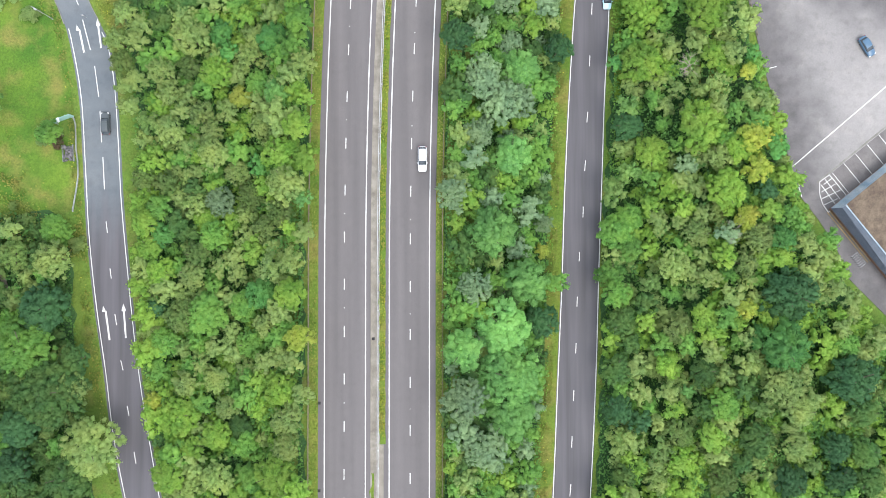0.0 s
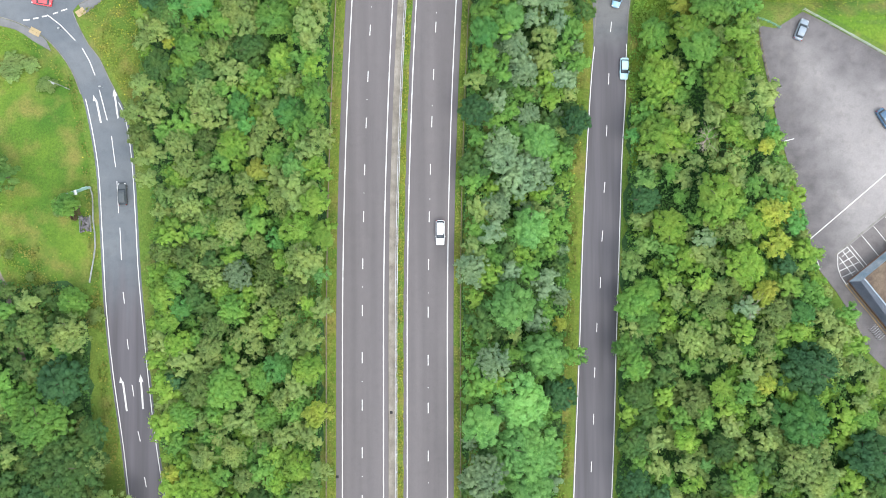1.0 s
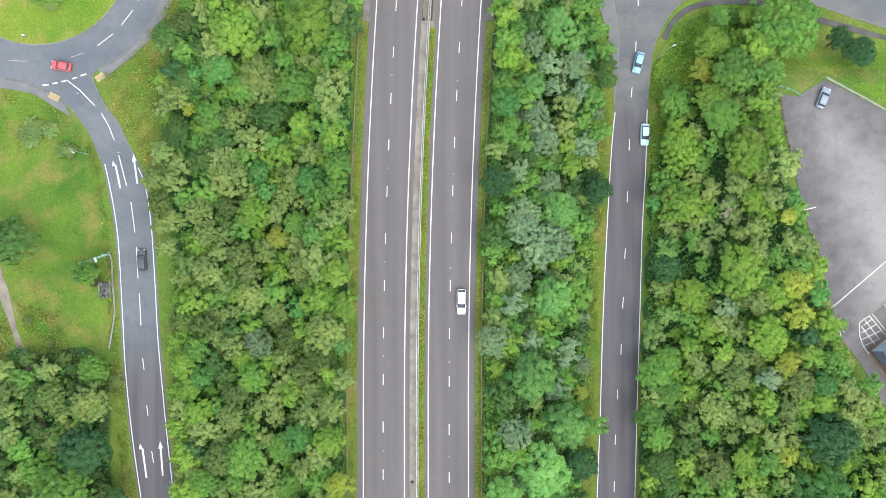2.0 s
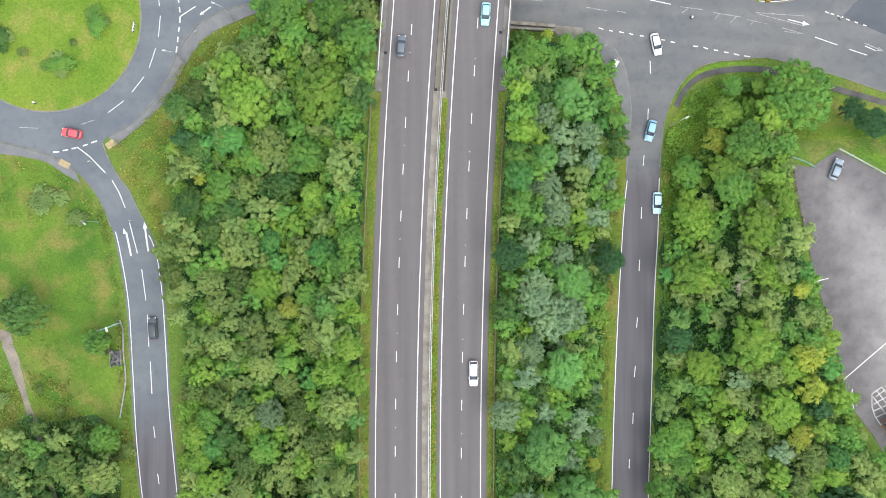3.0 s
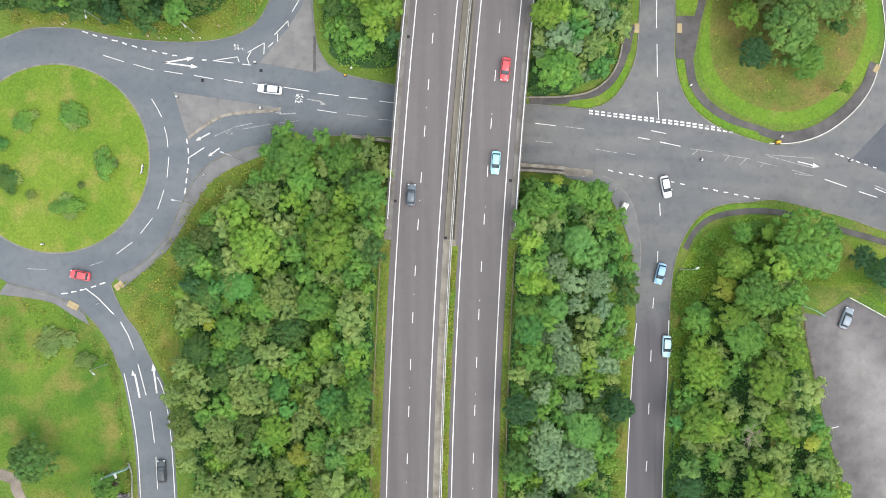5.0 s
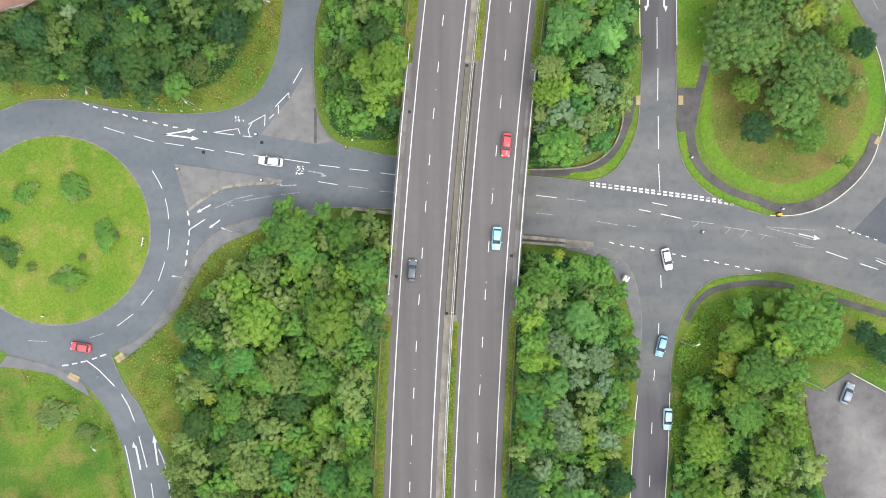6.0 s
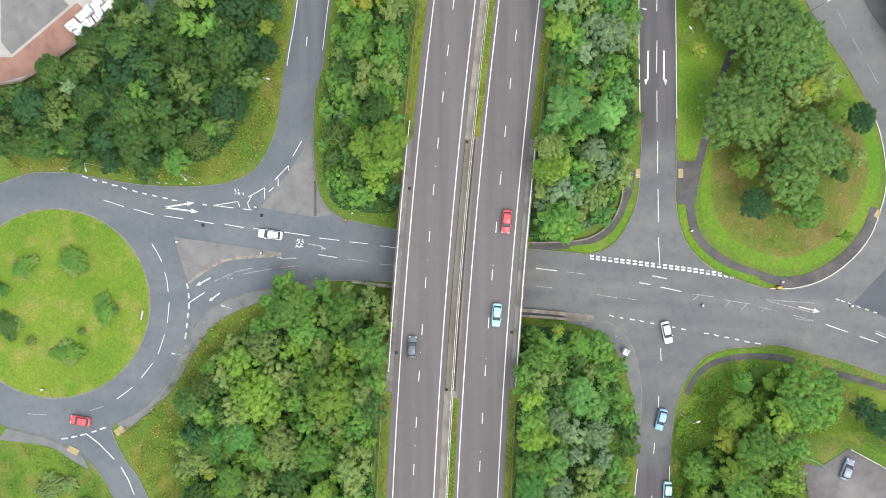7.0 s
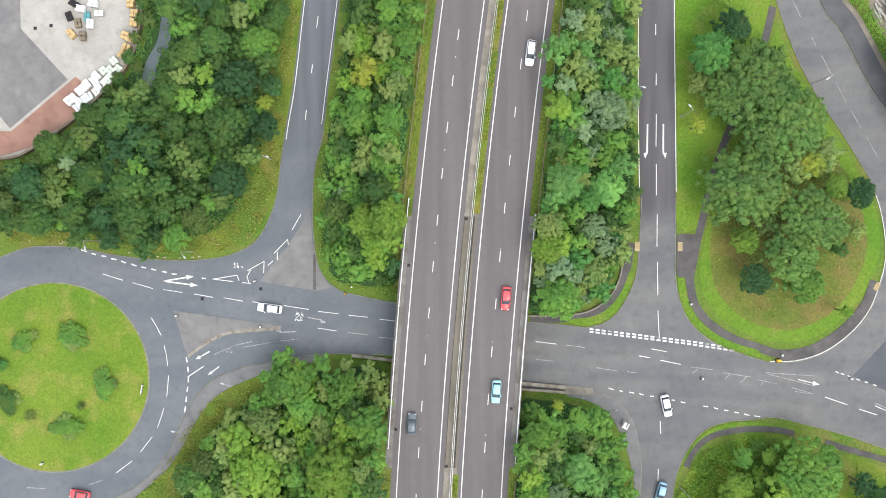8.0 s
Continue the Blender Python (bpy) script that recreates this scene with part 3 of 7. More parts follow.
def trunk_mesh(seed):
    r = random.Random(seed)
    bm = bmesh.new()
    rod(bm, (0, 0, -0.05), (0.01, 0.01, 0.45), 0.03, 0.022, 7)
    rod(bm, (0.01, 0.01, 0.44), (0.0, 0.02, 0.8), 0.022, 0.008, 6)
    for i in range(6):
        a = i * 1.05 + r.uniform(-0.3, 0.3)
        z = 0.36 + 0.05 * i
        q = r.uniform(0.22, 0.34)
        rod(bm, (0, 0, z), (q * math.cos(a), q * math.sin(a), z + r.uniform(0.12, 0.25)), 0.012, 0.004, 5)
    return mesh_of("trunk", bm, M_BARK)


TRUNKS = [trunk_mesh(i) for i in range(3)]
PLACED = []


def tree(sp, x, y, r, small=False, h=None, sunk=0.0):
    """One tree: an empty at its foot, a trunk and a crown of radius r."""
    h = h or min(13.0, 4.0 + 1.25 * r) * random.uniform(0.92, 1.08)
    crown_h = min(h * 0.8, r * random.uniform(1.15, 1.45))
    shrub = h < 3.2
    ob = thing("shrub" if shrub else "tree", x, y, float(land(x, y)) - sunk, random.uniform(0, 360),
               "low leafy shrub growing in open grass" if shrub else LOOKS[sp][0], "shrub" if shrub else "tree",
               "shrubs" if shrub else "trees in the roadside woods")
    t = new("trunk", TRUNKS[len(PLACED) % 3])
    t.parent = ob
    t.scale = (h * 0.9, h * 0.9, h)
    form = "big" if r > 6.4 else FORM[sp]
    if small or r < 3.2:
        form = "small_feathery" if form == "feathery" else "small"
    c = new("crown", random.choice(CROWNS[form]))
    c.parent = ob
    c.location = (0, 0, h - crown_h * 1.12)
    w = r * (1.14 if r > 6.4 else 1.06)
    c.scale = (w, w * random.uniform(0.9, 1.1), crown_h)
    c.rotation_euler = (0, 0, random.uniform(0, 6.28))
    c.material_slots[0].link = "OBJECT"
    c.material_slots[0].material = LEAF[sp]
    PLACED.append((x, y, r))
    return ob


TREES_STRIP_EAST_SOUTH = [
    ("P", 13.2, 18.2, 4.5), ("P", 9.2, 3.3, 5.6), ("W", 6.0, 17.4, 2.8), ("W", 1.7, 10.7, 3.4), ("W", 9.4, 9.9, 2.8), ("P", 16.4, -6.4, 5.0), ("W", 6.0, -7.4, 3.9), ("G", 19.5, -0.4, 1.7), ("P", 11.4, -14.9, 6.2), ("P", 3.8, -18.9, 4.5), ("P", 12.4, -24.5, 6.7), ("W", 3.8, -28.3, 5.0), ("P", 12.5, -32.1, 5.6), ("W", 8.1, -38.2, 5.0), ("D", 19.2, -14.1, 3.9), ("A", 22.1, -6.5, 2.8), ("W", 11.0, 28.3, 5.0), ("P", 14.9, 35.3, 4.5), ("W", 7.7, 34.6, 3.9),
]
TREES_STRIP_EAST_MID = [
    ("W", 11.8, 48.9, 3.9), ("Y", 17.7, 43.4, 2.2), ("D", 23.0, 39.6, 3.4), ("D", 2.7, 40.5, 3.4), ("W", 13.1, 40.2, 3.4), ("P", 15.8, 34.6, 3.4), ("W", 7.1, 31.8, 3.9), ("W", 13.9, 29.9, 5.0), ("W", 6.6, 22.1, 3.4),
]
TREES_STRIP_EAST_CORNER = [
    ("A", 5.6, 82.3, 2.9), ("A", 6.0, 78.7, 3.4), ("G", 10.8, 84.1, 1.5), ("A", 11.7, 79.6, 2.2), ("A", 15.0, 81.2, 3.2), ("A", 19.0, 81.6, 2.7), ("F", 14.6, 78.9, 2.2), ("O", 9.8, 75.6, 2.2), ("O", 17.4, 76.1, 2.2), ("A", 20.1, 75.5, 2.7), ("A", 3.4, 76.1, 2.6), ("A", 23.0, 77.2, 2.0), ("Y", 4.4, 71.7, 2.4), ("A", 2.3, 73.5, 1.4), ("F", 9.7, 72.2, 2.2), ("P", 14.8, 71.6, 4.1), ("P", 19.6, 71.0, 2.5), ("P", 18.4, 68.2, 2.7), ("W", 9.6, 67.6, 3.1), ("A", 22.9, 71.0, 2.5), ("A", 24.6, 67.1, 2.2), ("A", 4.4, 67.5, 2.4), ("Y", 4.9, 64.2, 3.1), ("W", 13.3, 64.4, 2.7), ("W", 18.2, 63.9, 3.5), ("E", 21.9, 66.6, 1.7),
]
TREES_STRIP_EAST_BEND = [
    ("A", 4.4, 59.1, 3.0), ("E", 4.3, 55.5, 3.5), ("P", 9.6, 59.1, 3.2), ("W", 14.5, 59.8, 2.4), ("W", 10.2, 54.2, 3.4), ("O", 16.7, 55.9, 2.7), ("W", 19.5, 58.7, 2.4), ("A", 22.2, 57.1, 2.7), ("F", 24.6, 61.0, 2.2), ("F", 25.2, 64.4, 2.0), ("W", 12.1, 50.4, 2.7), ("O", 16.6, 52.0, 2.7), ("A", 20.0, 53.2, 2.4), ("A", 4.4, 49.8, 2.6), ("A", 8.6, 50.9, 1.7), ("A", 23.3, 50.9, 2.7),
]
TREES_BANK_WEST_NORTH = [
    ("A", -43.2, 93.4, 2.7), ("Y", -41.0, 90.8, 2.9), ("A", -35.7, 92.5, 2.2), ("O", -31.0, 91.5, 2.0), ("O", -26.5, 90.9, 2.2), ("A", -45.4, 90.2, 2.7), ("Y", -48.9, 71.5, 5.6), ("Y", -32.7, 72.1, 6.2), ("A", -42.0, 88.7, 4.5), ("A", -30.9, 87.4, 4.5), ("A", -26.1, 82.1, 3.9), ("F", -24.9, 70.3, 2.8), ("A", -41.8, 70.2, 2.8), ("E", -52.1, 63.4, 3.9), ("O", -43.1, 60.0, 4.5), ("F", -62.3, 70.1, 3.4), ("F", -58.9, 61.2, 3.4), ("Y", -35.4, 52.3, 3.1), ("A", -36.5, 60.0, 4.5), ("O", -24.2, 88.4, 2.4), ("O", -28.2, 88.2, 2.6), ("A", -33.2, 89.2, 2.6), ("O", -23.6, 85.6, 2.3), ("A", -24.4, 80.4, 2.4), ("F", -28.8, 83.6, 3.0), ("A", -24.6, 75.4, 2.4),
]
TREES_BANK_WEST_CORNER = [
    ("A", -39.6, 90.6, 3.1), ("O", -35.2, 87.3, 2.6), ("A", -39.4, 84.6, 3.6), ("O", -47.2, 81.0, 3.6), ("Q", -59.0, 72.8, 3.1), ("O", -62.3, 68.7, 2.2), ("F", -56.9, 72.2, 2.4), ("A", -58.6, 76.6, 1.8), ("D", -61.4, 63.5, 2.4), ("E", -57.1, 62.2, 2.6), ("O", -53.1, 63.5, 2.9), ("F", -56.0, 68.2, 2.2), ("P", -40.7, 69.8, 1.7), ("O", -44.0, 62.2, 4.3), ("A", -47.2, 59.5, 3.4), ("O", -60.1, 58.0, 3.0), ("G", -58.2, 55.6, 1.4), ("A", -53.6, 54.5, 3.6), ("O", -49.4, 53.5, 2.9), ("F", -41.8, 54.5, 4.1), ("Y", -35.2, 58.9, 1.8), ("Y", -33.0, 55.6, 1.4), ("A", -35.0, 52.0, 2.9), ("F", -60.1, 50.9, 3.4), ("F", -51.4, 49.3, 3.1),
]
TREES_BANK_WEST_MIDDLE = [
    ("O", -59.5, 44.6, 2.6), ("F", -55.7, 45.6, 3.0), ("O", -49.8, 41.8, 4.5), ("E", -44.3, 42.9, 2.9), ("E", -42.5, 39.1, 2.1), ("Y", -38.9, 46.2, 2.6), ("O", -36.7, 41.8, 2.9), ("E", -33.0, 40.8, 3.8), ("A", -27.5, 43.5, 3.0), ("O", -33.5, 46.2, 2.6), ("A", -28.6, 39.3, 3.1), ("O", -26.7, 35.7, 3.1), ("O", -38.4, 38.3, 2.9), ("Y", -44.9, 34.8, 3.6), ("Q", -50.3, 36.1, 2.9), ("O", -55.7, 35.3, 3.3), ("O", -60.6, 40.8, 2.6), ("O", -60.9, 33.7, 2.6), ("O", -54.4, 31.0, 3.0), ("G", -40.0, 29.9, 2.6), ("P", -31.9, 29.9, 3.0), ("Y", -26.4, 28.8, 2.1), ("A", -36.2, 32.6, 3.3), ("Y", -38.4, 26.1, 1.7), ("O", -42.7, 27.4, 3.0), ("O", -47.6, 26.7, 3.0), ("O", -51.6, 27.4, 2.4), ("O", -63.6, 47.2, 2.9), ("O", -65.0, 41.4, 2.9), ("Q", -63.6, 36.8, 2.9), ("O", -62.8, 32.6, 2.6), ("O", -62.0, 28.4, 2.4),
]
TREES_BANK_WEST_FENCE = [
    ("O", -54.1, 23.4, 3.8), ("Q", -57.9, 24.8, 2.6), ("O", -35.1, 24.0, 3.3), ("Y", -39.5, 23.1, 1.9), ("O", -46.0, 23.4, 3.0), ("Y", -27.5, 23.4, 3.3), ("O", -44.9, 18.5, 3.8), ("Y", -30.8, 18.0, 4.5), ("Y", -26.4, 16.9, 3.0), ("E", -35.7, 16.2, 2.4), ("O", -40.5, 15.1, 3.3), ("O", -49.0, 15.3, 1.8), ("Y", -44.9, 12.6, 2.4), ("Q", -54.6, 13.1, 3.0), ("Q", -58.8, 14.2, 2.9), ("F", -49.2, 11.5, 2.6), ("W", -43.8, 9.3, 3.6), ("O", -29.7, 12.0, 4.5), ("P", -26.4, 9.6, 1.9), ("Q", -37.3, 10.4, 3.3), ("O", -49.2, 8.6, 3.1), ("A", -55.7, 8.2, 3.0), ("Y", -47.0, 5.7, 3.2), ("Y", -58.8, 5.0, 2.9), ("F", -52.5, 5.3, 2.4), ("Q", -30.8, 6.6, 2.9), ("O", -38.4, 6.6, 3.0), ("E", -55.2, 2.8, 2.9), ("A", -44.9, 2.5, 3.6), ("O", -38.4, 2.1, 2.6), ("O", -34.6, 3.9, 2.9), ("Y", -29.5, 4.2, 1.7),
]
TREES_BANK_WEST_LOWER = [
    ("O", -26.4, 3.1, 2.4), ("F", -50.3, 3.1, 2.4), ("Y", -57.7, 0.4, 3.2), ("Y", -55.7, -4.4, 3.3), ("Q", -48.1, -1.0, 3.0), ("O", -44.3, -3.7, 2.1), ("O", -40.5, -5.0, 2.4), ("O", -49.2, -5.3, 3.2), ("A", -45.4, -8.2, 2.4), ("O", -51.4, -9.3, 2.4), ("D", -56.2, -11.8, 2.1), ("E", -35.1, -8.6, 3.8), ("Y", -29.2, -8.6, 3.6), ("O", -33.0, -3.7, 2.6), ("O", -28.6, -2.1, 3.0), ("A", -46.0, -12.9, 4.5), ("Q", -51.4, -13.1, 4.1), ("A", -38.9, -11.3, 3.6), ("O", -34.0, -14.7, 3.0), ("G", -27.5, -16.9, 3.0), ("O", -41.6, -16.2, 2.6), ("A", -54.6, -18.3, 3.6), ("Q", -51.4, -19.6, 2.4), ("O", -44.7, -18.9, 2.4), ("A", -37.3, -18.5, 3.6), ("O", -47.6, -22.7, 2.1), ("O", -34.0, -21.6, 2.6), ("O", -28.4, -21.6, 2.4), ("A", -56.3, -23.7, 3.0), ("O", -50.3, -26.4, 3.0), ("O", -44.3, -25.6, 3.3),
]
TREES_BANK_WEST_SOUTH = [
    ("O", -38.4, -24.0, 3.0), ("Y", -30.8, -27.0, 3.6), ("O", -26.4, -27.2, 2.4), ("G", -57.1, -30.2, 2.3), ("Y", -51.2, -32.6, 4.8), ("A", -47.0, -30.0, 2.4), ("O", -42.2, -31.0, 3.2), ("Y", -35.7, -30.8, 3.0), ("O", -29.7, -32.6, 3.3), ("F", -39.5, -34.8, 3.0), ("F", -56.4, -37.5, 2.0), ("Y", -44.3, -36.2, 3.6), ("Y", -49.2, -38.9, 3.0), ("A", -38.4, -38.0, 3.0), ("O", -29.7, -37.5, 3.3), ("Y", -31.9, -42.7, 4.5), ("Y", -53.5, -44.3, 3.6), ("O", -43.8, -44.3, 4.1), ("O", -49.2, -46.7, 3.0), ("A", -38.4, -44.3, 3.0), ("Y", -27.5, -45.4, 3.0),
]
TREES_WOOD_EAST_NORTH = [
    ("Y", 39.3, 36.6, 5.0), ("S", 36.1, 27.8, 2.8), ("A", 41.4, 29.6, 2.4), ("D", 36.1, 24.0, 3.5), ("E", 33.9, 36.6, 1.8), ("A", 43.1, 24.8, 1.9), ("Y", 49.5, 23.7, 5.7), ("O", 52.4, 27.5, 2.4), ("Y", 52.2, 37.5, 3.3), ("O", 48.9, 39.8, 2.6), ("O", 44.7, 39.3, 2.4), ("O", 55.4, 37.5, 2.6), ("E", 59.1, 37.5, 2.0), ("G", 58.1, 33.9, 1.8), ("O", 45.7, 31.2, 2.1), ("O", 43.6, 28.0, 2.1), ("O", 41.6, 32.3, 2.0), ("O", 49.6, 30.7, 1.9), ("A", 55.9, 26.2, 2.2), ("A", 59.7, 24.6, 2.6), ("G", 59.1, 21.4, 3.8), ("E", 63.4, 19.4, 2.5), ("G", 59.7, 15.1, 3.3), ("Y", 40.4, 18.7, 4.1), ("S", 36.1, 14.9, 2.6), ("Q", 33.4, 11.2, 2.8), ("W", 47.3, 16.2, 2.4), ("O", 52.7, 17.6, 3.1), ("O", 48.9, 19.7, 2.4), ("A", 40.4, 13.8, 2.4), ("Y", 44.1, 12.2, 3.3),
]
TREES_WOOD_EAST_MIDDLE = [
    ("O", 49.5, 11.7, 2.4), ("Y", 53.8, 11.4, 4.3), ("Y", 40.9, 8.5, 2.6), ("Y", 46.3, 8.5, 2.6), ("O", 42.1, 5.3, 2.6), ("O", 45.7, 5.8, 1.9), ("A", 36.3, 6.0, 3.3), ("A", 33.9, 3.3, 4.0), ("O", 48.9, 3.1, 3.3), ("W", 54.3, 3.1, 2.7), ("O", 50.0, 6.9, 2.1), ("G", 57.5, 5.8, 2.8), ("Y", 62.4, 7.4, 2.6), ("D", 61.3, 11.2, 2.6), ("A", 66.1, 6.3, 2.6), ("E", 64.5, 2.0, 3.0), ("O", 59.7, 2.0, 3.5), ("Y", 64.5, -1.2, 3.0), ("O", 69.3, 1.0, 2.8), ("A", 73.6, 2.0, 2.4), ("A", 36.6, -0.1, 3.0), ("Y", 40.4, -0.1, 2.4), ("A", 32.8, -4.9, 3.1), ("O", 44.7, -3.3, 3.8), ("O", 50.0, -1.2, 2.1), ("Y", 53.5, -1.2, 2.6), ("O", 51.1, -5.5, 2.4), ("O", 57.5, -2.8, 3.0),
]
TREES_WOOD_EAST_LOWER = [
    ("D", 66.1, -8.5, 5.7), ("G", 57.7, -11.4, 2.4), ("E", 64.5, -18.4, 6.1), ("O", 74.9, -7.6, 2.1), ("O", 78.1, -9.8, 2.4), ("O", 75.8, -15.1, 2.1), ("O", 78.6, -12.8, 1.7), ("A", 76.9, -18.4, 3.0), ("O", 82.2, -17.3, 2.6), ("A", 33.9, -8.7, 3.3), ("F", 39.3, -10.8, 2.8), ("Q", 47.9, -8.2, 1.8), ("Q", 40.4, -6.5, 2.4), ("F", 35.0, -14.1, 3.5), ("Y", 39.5, -14.1, 2.4), ("O", 45.7, -15.7, 3.8), ("Y", 50.0, -12.8, 3.0), ("A", 53.9, -13.0, 2.6), ("A", 47.0, -18.4, 2.4), ("O", 51.3, -19.4, 2.6), ("A", 56.5, -17.8, 1.8), ("O", 57.5, -21.6, 2.8), ("F", 36.3, -18.4, 2.8), ("A", 42.5, -18.4, 2.6), ("Y", 43.6, -22.6, 3.0), ("F", 33.9, -23.7, 3.5), ("F", 50.0, -23.7, 3.2), ("O", 64.0, -25.9, 4.7), ("O", 68.5, -23.7, 2.4), ("F", 57.5, -25.9, 2.8), ("O", 43.6, -27.5, 2.6), ("O", 38.2, -28.0, 2.6),
]
TREES_WOOD_EAST_SOUTH = [
    ("P", 47.3, -27.5, 1.7), ("A", 53.8, -29.6, 3.5), ("O", 67.2, -30.7, 3.5), ("Q", 60.8, -30.2, 2.4), ("D", 33.9, -31.2, 3.5), ("Q", 33.9, -36.6, 2.4), ("D", 38.2, -33.4, 2.6), ("Y", 44.7, -31.2, 2.6), ("F", 50.0, -30.7, 2.4), ("Q", 45.7, -35.5, 3.2), ("Y", 51.1, -36.1, 3.0), ("Q", 42.5, -38.7, 2.8), ("Y", 45.9, -40.9, 3.5), ("F", 59.7, -36.6, 4.0), ("O", 60.3, -33.7, 1.4), ("F", 56.5, -40.9, 2.4), ("O", 67.2, -37.7, 3.3), ("Q", 70.4, -41.4, 2.1), ("O", 58.6, -43.6, 1.9), ("Q", 53.2, -44.1, 3.5), ("Y", 36.1, -40.9, 1.8), ("F", 35.0, -44.1, 3.0), ("O", 41.4, -45.2, 3.0), ("D", 76.9, -24.8, 5.2), ("D", 81.1, -23.7, 2.8), ("F", 80.1, -31.2, 3.2), ("D", 74.7, -37.7, 3.3), ("F", 80.1, -38.7, 3.5), ("D", 75.8, -44.1, 3.5), ("F", 81.1, -44.1, 3.5), ("D", 66.1, -44.1, 3.5),
]
TREES_CORNER_EAST = [
    ("A", 59.3, 71.2, 7.4), ("Y", 45.2, 67.9, 3.8), ("G", 43.7, 62.9, 2.9), ("A", 47.1, 73.8, 2.5), ("Y", 52.8, 73.7, 2.0), ("A", 48.7, 61.9, 5.0), ("A", 38.7, 56.8, 3.8), ("Y", 44.7, 56.6, 4.0), ("D", 70.3, 68.9, 3.0), ("D", 73.6, 66.1, 3.6), ("Y", 54.6, 51.6, 2.8), ("Y", 39.3, 47.8, 4.5), ("A", 46.2, 53.3, 4.5), ("Y", 50.7, 45.7, 4.5),
]
TREES_ISLAND_NORTH_EAST = [
    ("R", 50.1, 122.0, 1.7), ("R", 53.0, 121.4, 1.5), ("R", 55.8, 124.7, 1.6), ("Y", 68.0, 102.7, 1.5), ("Y", 47.6, 116.8, 3.4), ("D", 49.5, 109.1, 3.6), ("A", 59.7, 108.0, 4.3), ("G", 60.4, 131.7, 3.1), ("D", 70.4, 126.1, 3.4), ("Y", 65.1, 127.3, 2.8), ("E", 40.2, 153.1, 5.0), ("D", 44.3, 158.1, 3.9), ("O", 38.3, 147.0, 2.8), ("G", 38.2, 139.3, 1.7), ("O", 54.2, 125.0, 3.8), ("Q", 51.9, 120.1, 2.9), ("S", 47.9, 147.5, 9.1), ("S", 55.6, 139.5, 8.2), ("S", 42.5, 144.9, 5.5), ("S", 46.6, 127.1, 8.6), ("S", 59.2, 120.6, 7.3), ("S", 56.0, 113.5, 6.4), ("S", 50.2, 137.3, 5.5), ("S", 64.1, 119.5, 4.5),
]
TREES_STRIP_EAST_NORTH = [
    ("A", 10.4, 105.5, 5.0), ("Y", 7.7, 115.3, 3.4), ("O", 17.3, 110.8, 3.9), ("P", 8.9, 152.3, 2.8), ("P", 11.6, 154.0, 2.3), ("P", 15.1, 153.0, 2.1), ("O", 13.2, 149.3, 2.8), ("O", 20.4, 153.8, 3.1), ("E", 21.1, 148.1, 2.9), ("P", 18.3, 150.7, 1.7), ("W", 11.1, 146.1, 2.1), ("E", 8.0, 146.7, 1.6), ("Y", 9.9, 142.0, 3.0), ("A", 12.9, 144.2, 1.7), ("W", 19.7, 141.6, 4.5), ("W", 14.6, 138.1, 2.8), ("W", 17.0, 143.2, 2.6), ("F", 9.5, 135.2, 2.6), ("A", 13.5, 133.3, 2.8), ("P", 11.0, 128.0, 3.8), ("P", 9.5, 125.2, 2.6), ("P", 20.0, 127.0, 4.3), ("P", 23.1, 131.5, 2.7), ("E", 15.5, 124.3, 2.9), ("A", 24.3, 122.7, 2.7), ("A", 13.1, 122.0, 2.4), ("W", 17.4, 119.4, 3.4), ("O", 7.8, 119.3, 3.3), ("Y", 10.1, 116.1, 2.6), ("A", 6.9, 115.0, 2.1),
]
TREES_STRIP_WEST_NORTH = [
    ("F", -27.7, 161.6, 2.7), ("A", -22.0, 161.1, 3.0), ("A", -17.0, 159.9, 2.3), ("O", -29.9, 155.9, 2.9), ("O", -23.1, 154.0, 2.6), ("A", -18.6, 154.3, 3.0), ("O", -25.5, 158.0, 1.7), ("G", -26.4, 149.6, 3.7), ("Y", -30.5, 148.3, 2.7), ("Y", -23.5, 149.5, 1.9), ("O", -20.3, 146.6, 2.1), ("O", -21.9, 145.1, 2.4), ("A", -27.7, 144.7, 2.9), ("A", -28.1, 140.7, 4.2), ("A", -21.9, 140.1, 3.4), ("Q", -32.3, 139.0, 2.0), ("O", -26.5, 134.6, 2.9), ("O", -21.9, 133.2, 2.6), ("F", -31.2, 135.0, 2.4), ("O", -27.6, 131.5, 2.7), ("A", -30.0, 128.3, 2.7), ("F", -24.1, 126.3, 3.4), ("A", -34.6, 127.8, 2.4),
]
TREES_STRIP_WEST_BEND = [
    ("W", -32.1, 126.8, 1.6), ("Q", -32.8, 122.8, 2.9), ("Y", -22.3, 120.9, 4.1), ("Y", -26.9, 120.5, 3.7), ("Y", -25.3, 116.1, 3.2), ("Y", -21.9, 116.7, 2.6), ("F", -28.9, 115.0, 2.2), ("Y", -24.4, 112.8, 2.4), ("F", -33.5, 118.4, 2.2), ("D", -22.0, 111.7, 1.9), ("E", -20.9, 124.7, 1.6),
]
